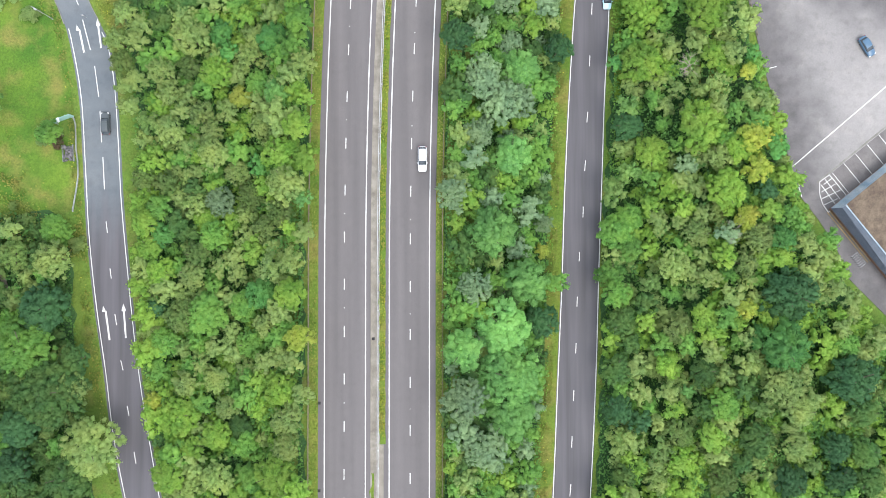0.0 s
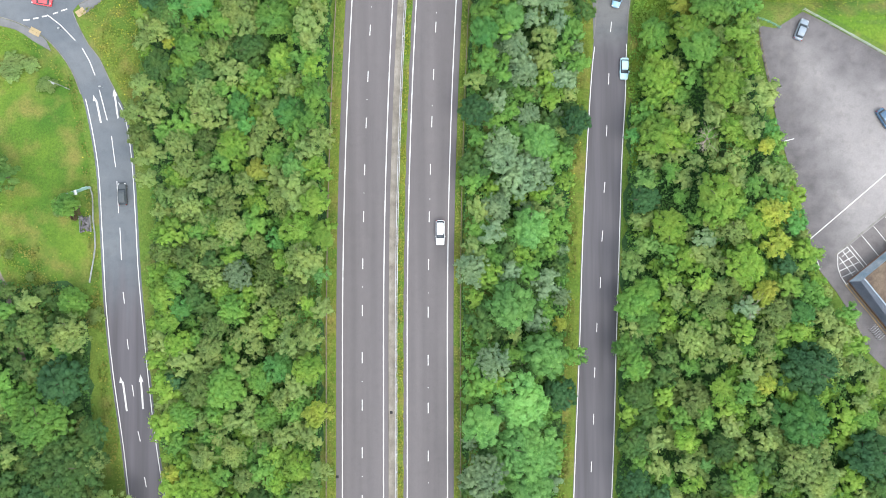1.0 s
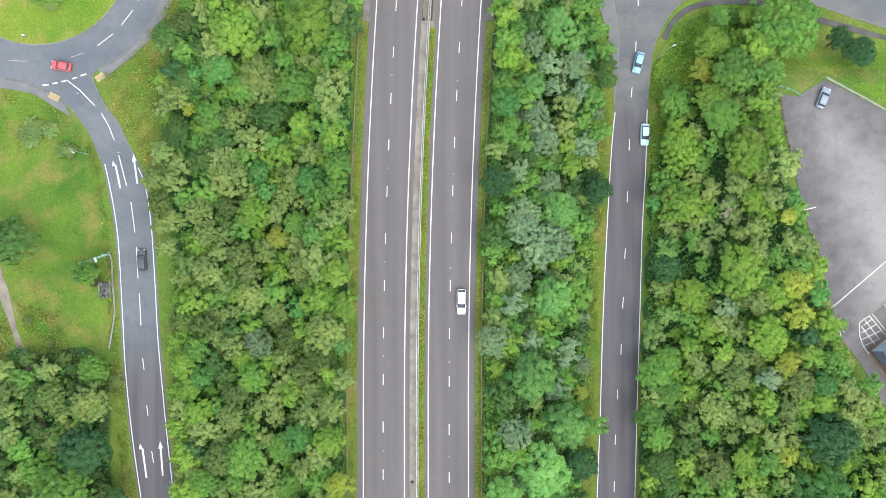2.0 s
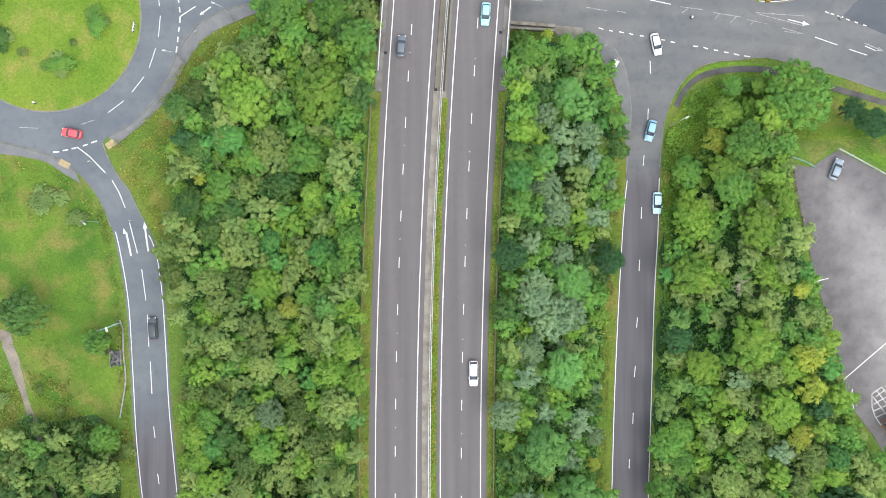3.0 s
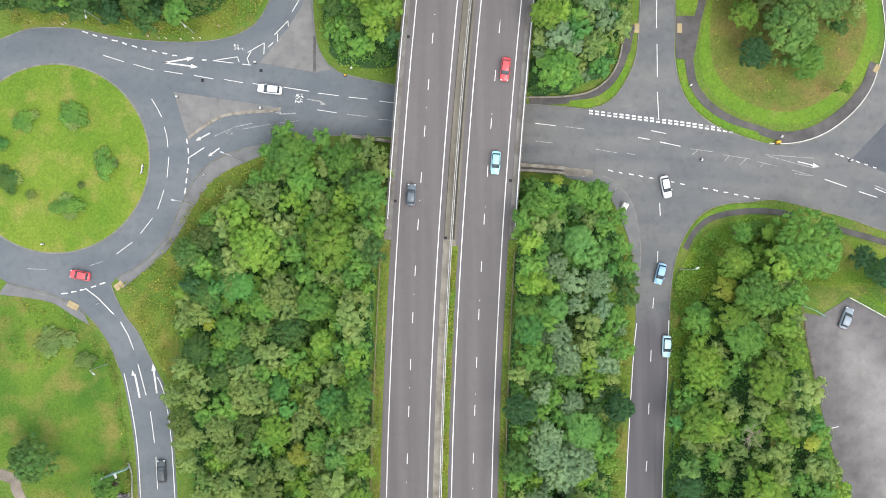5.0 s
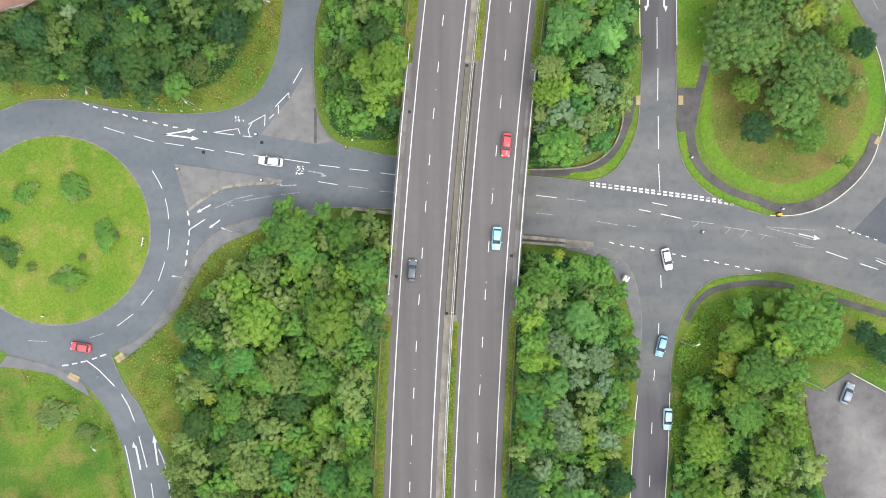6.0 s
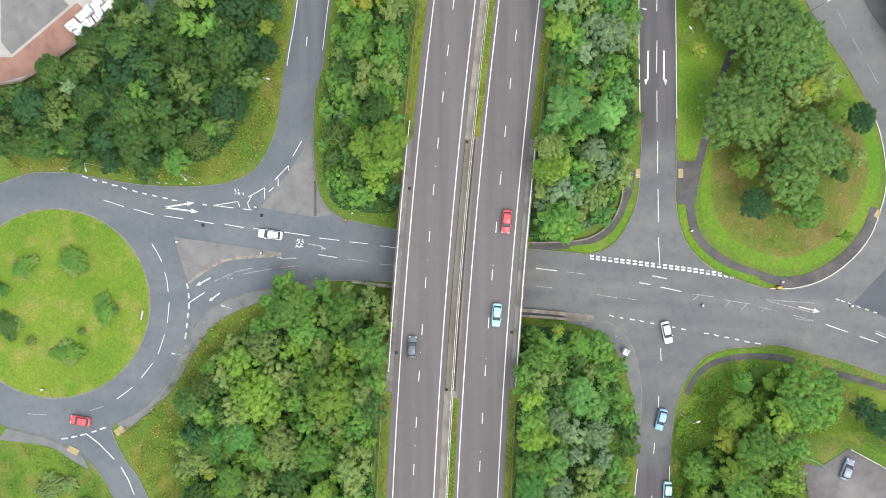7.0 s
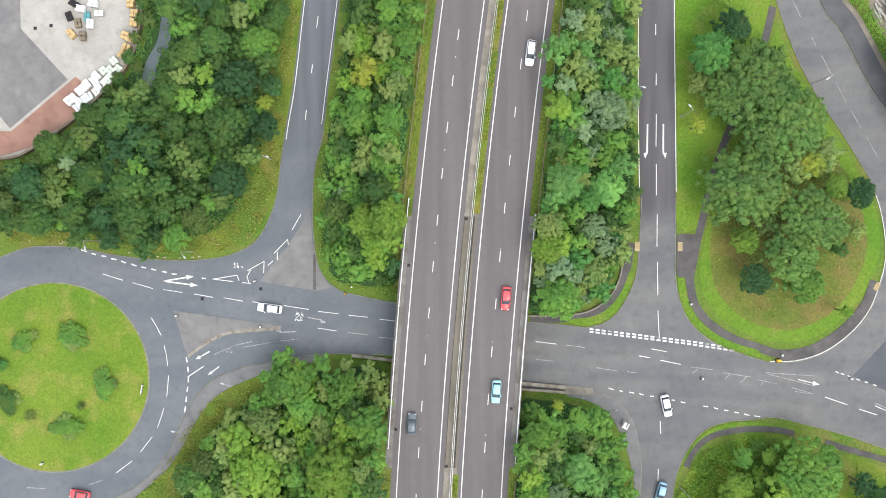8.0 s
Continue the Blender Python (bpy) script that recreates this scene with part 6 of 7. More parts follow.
for off, y in ((-0.8, 72.8), (-0.75, 121.0), (-11.1, 80), (-11.1, 112), (11.1, 84), (-0.7, -17.5), (-11.2, -30), (-11.2, -47)):
    gully(float(middle(y)) + off, y, float(deck(y)) + (0.065 if abs(off) < 2 else 0.005), 0.28)
for x, y in ((-94.0, 159.7), (-90.8, 160.2), (-48.9, 107.0), (-60.8, 105.0)):
    gully(x, y, float(land(x, y)) + 0.07, 0.32)

# ---- retaining walls by the bridge ----
def wall(name, pts, thick, height, label):
    return tagged(strip(curve(pts, 1.0), thick / 2, M_PALE, name, height, height + 0.5, height=None), label, "wall", kind="structure")


wall("retaining_wall_west", [(-30.4, 93.5), (-28.4, 93.3), (-22.4, 92.5), (-16, 91.6)], 0.6, 0.9, "pale stained concrete retaining wall beside the road")
wall("retaining_wall_east", [(0, 88.1), (4.6, 87.7), (8.3, 87.4), (12.9, 87.0)], 0.7, 0.7, "pale stained concrete retaining wall beside the road")
wall("retaining_wall_edge", [(0, 86.9), (4.6, 86.6), (12.9, 86.0)], 0.5, 1.0, "thin pale concrete wall behind the road wall")
tagged(drape([(12.6, 87.3), (18.6, 86.7), (18.8, 85.2), (12.6, 85.6)], M_CONCRETE, "concrete_apron", 0.14), "worn concrete apron at the wall's end", "paving", kind="structure")
wall("retaining_wall_north", [(4.0, 101.4), (13.1, 101.6), (18.2, 102.6), (22.0, 105.4), (23.9, 109.0), (24.6, 112.5)], 0.3, 0.6, "pale curved concrete edging below the trees")

# ---- the car park, its bays and building ----
CP = [(58.6, 58.2), (59.2, 53), (61.2, 44), (63.0, 36), (66.0, 26), (68.3, 16.5), (70.4, 10.2), (74, 5.6), (77.4, 0.2), (79.8, -5.8), (87, -13), (100, -24), (115, -24), (115, 34), (95, 45.5), (80, 54.3), (67.5, 61.0), (62.0, 57.6)]
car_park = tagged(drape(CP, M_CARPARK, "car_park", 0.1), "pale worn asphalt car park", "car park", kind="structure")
BAY = surface("bay_asphalt", (0.112, 0.104, 0.103), (0.145, 0.136, 0.134), (0.85, 0.85, 0.85), 0.85, 0.3, 5)
U, V = Vector((0.775, 0.632)), Vector((0.632, -0.775))
P0 = Vector((74.1, 13.1))


def on_bay(u, v):
    q = P0 + U * u + V * v
    return (q.x, q.y)


tagged(drape([on_bay(0, 0.1), on_bay(0.2, 3.5), on_bay(2.2, 6.2), on_bay(36, 6.2), on_bay(36, 0)], BAY, "parking_bays", 0.115, 4.0, 0.02), "darker asphalt under the marked parking bays", "parking bays", kind="structure")
CP_LINES = [(68.5, 16.0, 87.2, 32.0), (87.2, 32.0, 100, 43)]
marks(car_park, CP_LINES, 0.17, M_WHITE, "bay_line", 0.12)
rows = []
for k in range(9):
    a, b = on_bay(3.1 + 2.95 * k, 0.2), on_bay(3.1 + 2.95 * k, 5.6)
    rows.append((*a, *b))
HATCH = [(74.1, 13.2, 76.0, 14.6), (76.0, 14.6, 79.3, 10.6), (79.3, 10.6, 75.8, 7.2), (75.8, 7.2, 74.7, 8.8), (74.7, 8.8, 74.1, 10.8), (74.1, 10.8, 74.1, 13.2), (75.0, 13.9, 78.1, 9.8), (74.4, 12.6, 77.1, 8.9), (76.5, 13.9, 74.9, 12.7), (77.4, 12.9, 74.4, 11.2), (78.4, 11.7, 74.5, 9.9), (77.6, 9.9, 74.8, 8.6)]
rows += HATCH
marks(car_park, rows[:9], 0.12, M_WHITE, "bay_line", 0.14)
marks(car_park, rows[9:], 0.13, M_WHITE, "bay_line", 0.14)
marks(car_park, [(70.3, 14.2, 70.0, 12.2), (70.0, 12.2, 70.6, 10.2), (63.2, 35.3, 65.6, 35.9)], 0.16, M_WHITE, "worn_line", 0.13)
M_YELLOW = surface("yellow_road_paint", (0.393, 0.259, 0.0628), (0.235, 0.173, 0.0785), (0.8, 0.8, 0.8), 0.7, 1.5, 8)
marks(car_park, [(75.6, 7.2, 83.6, -2.6), (76.1, 7.4, 84.1, -2.4)], 0.13, M_YELLOW, "no_parking_line", 0.13)
kerb([on_bay(-0.4, -0.25), on_bay(12, -0.25), on_bay(36, -0.25)], width=0.35)

M_ROOF = surface("mossy_flat_roof", (0.0864, 0.0628, 0.0471), (0.141, 0.11, 0.0785), (0.7, 0.7, 0.7), 0.95, 0.5, 3, 0.03)
M_NAVY = surface("navy_roof_sheet", (0.0393, 0.055, 0.0785), (0.0628, 0.0785, 0.102), (0.8, 0.8, 0.8), 0.5, 0.6, 5)
M_BLUE = surface("weathered_blue_fascia", (0.173, 0.251, 0.314), (0.314, 0.353, 0.377), (0.75, 0.75, 0.75), 0.7, 0.5, 5)
M_BRICK = surface("brown_brick", (0.173, 0.102, 0.0707), (0.22, 0.133, 0.0942), (0.75, 0.75, 0.75), 0.9, 1.0, 6)
M_PANEL = plain("translucent_rooflight", (0.589, 0.612, 0.628), 0.4)
bl = thing("car_park_building", 75.2, 7.9, 7.0, math.degrees(math.atan2(U.y, U.x)), "flat-roofed building with navy sloping roof edge and blue fascia", "building")
L_, W_ = 34.0, 36.0
bm = bmesh.new()
box(bm, 0.5, -W_, 0, L_, -0.5, 2.2)
part("wall", bm, M_BRICK, bl)
part("roof", box(bmesh.new(), 2.2, -W_, 2.6, L_, -1.1, 2.85), M_ROOF, bl, "brown mossy flat roof")
bm = bmesh.new()
v = [bm.verts.new(q) for q in ((0, 0, 2.3), (L_, 0, 2.3), (L_, -1.15, 3.05), (1.5, -1.15, 3.05))]
bm.faces.new(v[::-1])
bmesh.ops.solidify(bm, geom=bm.faces[:], thickness=0.12)
part("fascia", bm, M_BLUE, bl, "weathered pale blue sloping fascia")
bm = bmesh.new()
v = [bm.verts.new(q) for q in ((0, 0, 2.3), (1.5, -1.15, 3.05), (2.3, -1.15, 3.05), (2.3, -W_, 3.05), (0, -W_, 2.3))]
bm.faces.new(v)
bmesh.ops.solidify(bm, geom=bm.faces[:], thickness=0.12)
slope = part("roof_slope", bm, M_NAVY, bl, "navy sheet roof slope")
for k in range(6):
    bm = box(bmesh.new(), -0.42, -0.85, 0, 0.42, 0.85, 0.1, 0.03)
    r = part("rooflight", bm, M_PANEL, slope, "white rooflight panel")
    r.matrix_world = bl.matrix_world @ pose(1.2, -3.4 - 3.6 * k, 2.86, 0, -18, 0)
part("parapet_cap", box(bmesh.new(), 2.25, -W_, 2.8, 2.5, -1.15, 3.12), M_BLUE, bl)
bm = bmesh.new()
for k in range(7):
    rod(bm, (-2.2, -10.3 - 0.45 * k, 0), (-2.2, -10.3 - 0.45 * k, 1.0), 0.04, None, 6)
    rod(bm, (-2.2, -10.3 - 0.45 * k, 1.0), (-0.8, -10.3 - 0.45 * k, 1.0), 0.04, None, 6)
    rod(bm, (-0.8, -10.3 - 0.45 * k, 1.0), (-0.8, -10.3 - 0.45 * k, 0), 0.04, None, 6)
rack = thing("trolley_shelter", 75.2, 7.9, 7.06, bl.rotation_euler.z * 57.2958, "metal hoop rack beside the building", "rack")
part("hoops", bm, M_STEEL, rack)

# ---- fences round the car park ----
def panel_fence(name, pts, z, height, mat, label, gap=2.5):
    ob = thing(name, pts[0][0], pts[0][1], z, 0, label, "fence")
    inv = ob.matrix_world.inverted()
    line = curve(pts, gap)
    for zz in (height, height * 0.55):
        r = strip(line, 0.035, mat, "rail", zz, 0.09, height=lambda y: z)
        r.parent, r.matrix_parent_inverse = ob, inv
    bm = box(bmesh.new(), -0.06, -0.06, 0, 0.06, 0.06, height + 0.1)
    me = mesh_of("post", bm, mat)
    for x, y in line:
        p = new("post", me)
        p.parent, p.location = ob, (x - pts[0][0], y - pts[0][1], 0)
    return ob


M_GREENFENCE = plain("green_mesh_fence", (0.157, 0.33, 0.251), 0.6)
panel_fence("metal_fence", [(67.3, 61.2), (72.5, 58.4), (80, 54.2), (95, 45.6)], 7.0, 1.2, M_STEEL, "pale metal railing along the car park edge")
panel_fence("mesh_fence", [(58.2, 59.6), (60.5, 58.8), (62.6, 57.6)], 7.0, 1.1, M_GREENFENCE, "green mesh fence at the car park corner", 1.2)
panel_fence("mesh_fence", [(58.2, 59.6), (59.2, 53), (61.6, 42)], 7.0, 1.1, M_TIMBER, "dark weathered fence behind the bushes", 2.5)

# ---- field: direction sign, safety barrier, stone cage ----
sign = thing("direction_sign", -77.0, 26.0, float(land(-77, 26)), 20, "large grey-backed direction sign on two posts", "road sign")
part("panel", box(bmesh.new(), -2.6, -0.06, 1.9, 2.6, 0.06, 4.3, 0.02), plain("sign_green", (0.235, 0.393, 0.361), 0.5), sign, "sign panel seen edge on")
for x in (-1.7, 1.7):
    part("post", rod(bmesh.new(), (x, 0.12, 0), (x, 0.12, 4.2), 0.09), M_STEEL, sign)
for x in (-2.5, 0.2):
    part("lamp", box(bmesh.new(), x - 0.25, -0.9, 4.3, x + 0.25, 0.1, 4.42, 0.03), M_ALU, sign, "small sign lamp on an arm")
gb = thing("safety_barrier", -74.9, 27.0, float(land(-75, 20)), 0, "galvanised steel safety barrier beside the slip road", "barrier")
inv = gb.matrix_world.inverted()
gl = curve([(-75.6, 27.2), (-75.0, 25.5), (-74.8, 20.3), (-74.3, 15.1), (-75.4, 7.6)], 2.0)
for a, zz in ((0, 0.75), (0.12, 0.68)):
    r = strip(side(gl, a), 0.03, M_STEEL, "rail", zz, 0.25)
    r.parent, r.matrix_parent_inverse = gb, inv
for x, y in gl:
    p = part("post", rod(bmesh.new(), (0, 0, 0), (0, 0, 0.75), 0.06, None, 6), M_STEEL, gb)
    p.location = (x + 74.9, y - 27.0, 0)
M_STONE = surface("dark_rubble", (0.0785, 0.0785, 0.0864), (0.173, 0.165, 0.173), (0.6, 0.6, 0.6), 0.9, 1.5, 4, 0.05)
cairn = thing("stone_cage", -76.4, 19.5, float(land(-76.4, 19.5)), 4, "wire cage filled with dark grey stones", "stone cage")
rs = random.Random(4)
for k in range(52):
    bm = bmesh.new()
    bmesh.ops.create_icosphere(bm, subdivisions=1, radius=rs.uniform(0.25, 0.42))
    for vv in bm.verts:
        vv.co *= rs.uniform(0.8, 1.15)
    p = part("stone", bm, M_STONE, cairn)
    p.location = (rs.uniform(-0.85, 0.85), rs.uniform(-1.5, 1.5), rs.uniform(0.1, 0.75))
for x in (-1.1, 1.1):
    part("cage_side", box(bmesh.new(), x - 0.02, -1.7, 0, x + 0.02, 1.7, 0.75), M_STEEL, cairn)

# ---- lamp columns, bollards and small signs ----
def lamp(x, y, hx, hy, h=9.0):
    z = float(land(x, y))
    ob = thing("street_lamp", x, y, z, 0, "grey steel street lamp with a short arm", "street lamp", "street lamps")
    bm = bmesh.new()
    rod(bm, (0, 0, 0), (0, 0, 1.6), 0.13, 0.13)
    rod(bm, (0, 0, 1.6), (0, 0, h - 0.25), 0.09, 0.05)
    part("column", bm, M_STEEL, ob)
    part("arm", rod(bmesh.new(), (0, 0, h - 0.3), (hx - x, hy - y, h), 0.045, 0.035, 6), M_STEEL, ob)
    d = Vector((hx - x, hy - y, 0))
    bm = box(bmesh.new(), -0.16, -0.36, -0.1, 0.16, 0.36, 0.08, 0.06)
    head = part("head", bm, M_STEEL, ob, "pale lamp head")
    head.location = (hx - x, hy - y, h)
    head.rotation_euler = (0, 0, math.atan2(d.y, d.x) - math.pi / 2)
    part("lens", box(bmesh.new(), -0.13, -0.3, -0.14, 0.13, 0.25, -0.1), M_PANEL, head)


for row in ((-62.5, 79.9, -63.9, 80.1), (-52.8, 88.7, -54.4, 89.3), (-80.1, 47.2, -79.2, 46.6), (36.2, 66.6, 37.1, 67.0), (62.6, 148.3, 61.4, 147.5), (35.9, 141.6, 35.2, 142.4), (25.5, 146.2, 26.4, 145.9), (-46.6, 133.2, -45.6, 132.9),
            (-62.5, 114.6, -61.5, 113.6), (-81, 116.8, -80.6, 115.4)):
    lamp(*row)


def bollard(x, y, mat, label, s=0.22, h=1.0):
    ob = thing("bollard", x, y, float(land(x, y)) + 0.1, random.uniform(0, 90), label, "bollard", "bollards")
    part("body", box(bmesh.new(), -s, -s * 0.6, 0.08, s, s * 0.6, h, 0.06), mat, ob)
    part("base", box(bmesh.new(), -s * 1.3, -s, 0, s * 1.3, s, 0.1, 0.03), M_DARK, ob)


M_BOLLARD = plain("white_plastic", (0.667, 0.667, 0.652), 0.5)
M_YBOX = plain("yellow_plastic", (0.589, 0.33, 0.0236), 0.5)
for x, y in ((-30.4, 107.4), (-65.9, 101.6), (-48.9, 99.3), (71.0, 88.6), (40.7, 88.7), (-93.3, 71.6), (56.9, 93.4), (-50.0, 108.6), (38.4, 103.8)):
    bollard(x, y, M_BOLLARD, "white traffic bollard on a dark base")
bollard(-31.7, 106.0, M_YBOX, "small yellow marker box by the kerb", 0.22, 0.9)
bollard(56.2, 92.3, M_YBOX, "yellow marker box at the kerb corner", 0.42, 1.0)


def plate(x, y, h, turn, w, t, label, mat=M_ALU):
    ob = thing("road_sign", x, y, float(land(x, y)), turn, label, "road sign", "road signs")
    part("post", rod(bmesh.new(), (0, 0, 0), (0, 0, h), 0.045, None, 6), M_STEEL, ob)
    part("plate", box(bmesh.new(), -w / 2, -0.05, h - t, w / 2, -0.02, h, 0.008), mat, ob, "flat sign plate")


for row in ((25.0, 79.6, 2.8, 65, 0.9, 0.9), (16.3, 85.2, 2.5, 10, 0.6, 0.6), (22.8, 82.6, 2.4, 40, 0.6, 0.6), (-81.8, 59.5, 1.8, 30, 0.5, 0.5), (-73.2, 47.5, 2.2, 15, 0.5, 0.6), (26.9, 115.0, 2.4, 0, 0.6, 0.6), (-60.0, 85.6, 2.4, 45, 0.6, 0.6)):
    plate(*row, "small grey-backed traffic sign on a post")

board = thing("chevron_board", -72.8, 86.8, 0.15, 80, "black and white chevron board on two short posts", "road sign")
part("panel", box(bmesh.new(), -0.95, -0.05, 0.35, 0.95, 0.02, 1.15, 0.01), M_DARK, board)
for k in (-0.6, 0.0, 0.6):
    bm = bmesh.new()
    for up in (-1, 1):
        v = [bm.verts.new((k + q, -0.056, 0.75 + up * z)) for q, z in ((-0.2, 0.0), (0.06, 0.0), (0.26, 0.36), (0.0, 0.36))]
        bm.faces.new(v if up < 0 else v[::-1])
    part("chevron", bm, M_BOLLARD, board, "white painted chevron")
for x in (-0.6, 0.6):
    part("post", rod(bmesh.new(), (x, 0.07, 0), (x, 0.07, 1.1), 0.04, None, 6), M_STEEL, board)
part("cap", box(bmesh.new(), -0.95, -0.07, 1.15, 0.95, 0.1, 1.2, 0.01), M_BOLLARD, board, "white top edge")

# ---- north-east edge: shaded footway, hedge and a small timber store ----
FAR = [p for p in E_FAR if p[1] > 110]
tagged(strip(side(FAR, 2.1), 1.95, M_SHADED_FOOTWAY, "footway_north_east", 0.13, 0.25), "footway under the trees, coloured dark for their shade", "pavement", kind="structure")
tagged(strip(side(FAR, 4.5), 0.5, M_TRACK, "soil_strip", 0.1, 0.2), "strip of bare brown soil beside the footway", "ground", kind="structure")
M_HEDGE = leaves("hedge_leaves", (0.1, 0.23, 0.025), (0.2, 0.37, 0.05), (0.19, 0.33, 0.05))
hl = np.array(side(FAR, 6.2))
hn = 5200
hi = rng.integers(0, len(hl), hn)
hp = hl[hi] + rng.normal(size=(hn, 2)) * np.array([0.75, 0.75])
hz = land(hp[:, 0], hp[:, 1]) + 1.3 - 0.35 * np.abs(rng.normal(size=hn))
hedge = tagged(new("hedge", quads("hedge", np.column_stack([hp, hz]), rng.normal(size=(hn, 3)) * 0.5 + np.array([0, 0, 1.0]), rng.uniform(0.15, 0.35, hn), M_HEDGE)), "clipped bright green hedge beside the footway", "hedge", kind="stuff")
patch("store_yard", [(74.5, 170), (73.5, 165), (75.5, 160), (79, 156), (90, 152), (98, 160), (95, 172)], M_TRACK, "bare brown ground of a small store", "ground")
rs = random.Random(21)
for k in range(9):
    x, y = 74.8 + rs.uniform(0, 2.6), 162.2 + rs.uniform(-0.5, 4)
    ob = thing("timber_plank", x, y, float(land(x, y)) + 0.08 + 0.06 * k, rs.uniform(20, 50), "loose pale timber plank in a pile", "timber", "pile of planks")
    part("plank", box(bmesh.new(), -0.16, -1.6, 0, 0.16, 1.6, 0.07, 0.01), M_YARD, ob)
tank = thing("round_tank", 79.2, 163.0, float(land(79.2, 163)), 0, "pale round tank with a flat lid", "tank")
part("shell", rod(bmesh.new(), (0, 0, 0), (0, 0, 1.6), 2.2, None, 32), M_YARD, tank)
part("lid", rod(bmesh.new(), (0, 0, 1.6), (0, 0, 1.7), 2.25, None, 32), M_YARD, tank)
for sp, x, y, r in (("F", 78.0, 152.0, 4.2), ("F", 81.0, 144.0, 4.6), ("D", 86.0, 137.0, 4.6), ("F", 86.0, 148.0, 5.0), ("D", 91.0, 128.0, 5.0)):
    tree(sp, x, y, r)

# ---- the builder's yard and its stream ----
YARD = curve([(-125, 131), (-101.3, 133.4), (-95.6, 134.9), (-86.4, 141.2), (-80.7, 146.3), (-76.7, 150.3), (-73.8, 154.9), (-72.6, 160.6), (-72.0, 166), (-71.5, 188)]) + [(-125, 188)]
yard = tagged(drape(YARD, M_YARD, "yard", 0.06), "pale concrete builder's yard", "yard", kind="structure")
tagged(drape([(-125, 133), (-101.3, 134.0), (-95.6, 135.6), (-86.4, 141.8), (-81.6, 146.2), (-86.0, 150.0), (-99.2, 139.0), (-125, 139)], M_RED, "yard_red_paving", 0.09, 4.0, 0.04), "red block paving along the yard edge", "paving", kind="structure")
tagged(drape([(-99.4, 139.6), (-87.6, 149.4), (-96.9, 159.6), (-97.2, 188), (-101.4, 188), (-101.4, 142)], M_ISLAND, "yard_asphalt", 0.09, 4.0, 0.04), "grey asphalt lane in the yard", "paving", kind="structure")
tagged(strip(side(YARD[1:-2], -0.1), 0.22, M_TIMBER, "yard_boundary_wall", 1.4, 1.7), "low timber-edged wall round the yard", "wall", kind="structure")
M_WRAP = plain("white_plastic_wrap", (0.644, 0.659, 0.675), 0.35)
M_SAND = plain("sandy_sacks", (0.432, 0.314, 0.157), 0.9)
M_GREENISH = plain("pale_green_wrap", (0.471, 0.534, 0.455), 0.5)
rs = random.Random(11)


def pallet(x, y, turn, mat, label, w=1.1, d=1.4, h=1.1):
    ob = thing("pallet_stack", x, y, float(land(x, y)) + 0.06, turn, label, "pallet stack", "pallet stacks in the yard")
    bm = bmesh.new()
    for k in (-0.45, 0, 0.45):
        box(bm, k * w - 0.05, -d / 2, 0, k * w + 0.05, d / 2, 0.12)
    for k in range(5):
        box(bm, -w / 2, -d / 2 + k * d / 5 + 0.02, 0.12, w / 2, -d / 2 + (k + 1) * d / 5 - 0.02, 0.15)
    part("pallet", bm, M_TIMBER, ob)
    for j in range(2):
        for k in range(2):
            o = part("pack", box(bmesh.new(), -w / 2 + k * w / 2 + 0.02, -d / 2 + 0.02 + j * d / 2, 0.15, k * w / 2 - 0.02, -0.02 + j * d / 2, h * rs.uniform(0.85, 1.1), 0.06), mat, ob)
            o.rotation_euler = (0, 0, rs.uniform(-0.03, 0.03))


for k in range(15):
    u, v = rs.uniform(0, 1), rs.uniform(-1, 1)
    pallet(-85.6 + 6.6 * (k % 8) / 7 - 1.3 * (k // 8) + rs.uniform(-0.3, 0.3), 143.6 + 5.6 * (k % 8) / 7 + 1.5 * (k // 8) + rs.uniform(-0.3, 0.3), 40 + rs.uniform(-6, 6), M_WRAP, "stack of white shrink-wrapped bags on a pallet", 1.3, 1.8)
for x, y, t in ((-77.9, 153.0, 40), (-78.7, 151.2, 45), (-77.0, 151.4, 55), (-80.0, 151.0, 40), (-78.8, 149.8, 45), (-79.8, 148.6, 40)):
    pallet(x, y, t, M_GREENISH, "stack of pale green wrapped packs on a pallet", 1.4, 1.6)
for x, y, t in ((-75.4, 155.6, 65), (-76.2, 154.2, 55), (-74.4, 157.4, 70), (-75.6, 158.0, 70), (-73.8, 160.6, 85), (-73.6, 162.4, 85), (-74.4, 164.4, 85), (-73.4, 166.4, 88)):
    pallet(x, y, t, M_SAND, "stack of sandy brown paper sacks on a pallet", 1.6, 1.5, 1.4)
for x, y, t, m in ((-84.5, 163.4, 80, M_WRAP), (-82.0, 164.4, 85, M_WRAP), (-82.6, 160.4, 0, M_WRAP), (-85.2, 160.6, 10, M_TIMBER), (-86.4, 158.4, 40, M_SAND), (-84.2, 158.0, 0, M_TIMBER), (-87.0, 162.0, 20, M_DARK), (-85.8, 164.4, 60, M_DARK), (-83.4, 162.0, 0, plain("teal_sheet", (0.0785, 0.235, 0.259), 0.6)), (-81.0, 162.6, 90, M_ALU)):
    pallet(x, y, t, m, "mixed building goods on a wooden pallet", 1.3, 1.9, rs.uniform(0.5, 1.3))
M_WATER, wnod, wlin, wb = material("stream_water", 0.08)
wb.inputs["Base Color"].default_value = (0.09, 0.115, 0.125, 1)
bump(wnod, wlin, wb, noise_of(wnod, wlin, 1.5, 3), 0.1, 0.01)
tagged(strip(curve(STREAM, 1.0), 1.25, M_WATER, "water", 0.1, 0.1), "narrow grey stream between the trees", "stream", kind="structure")

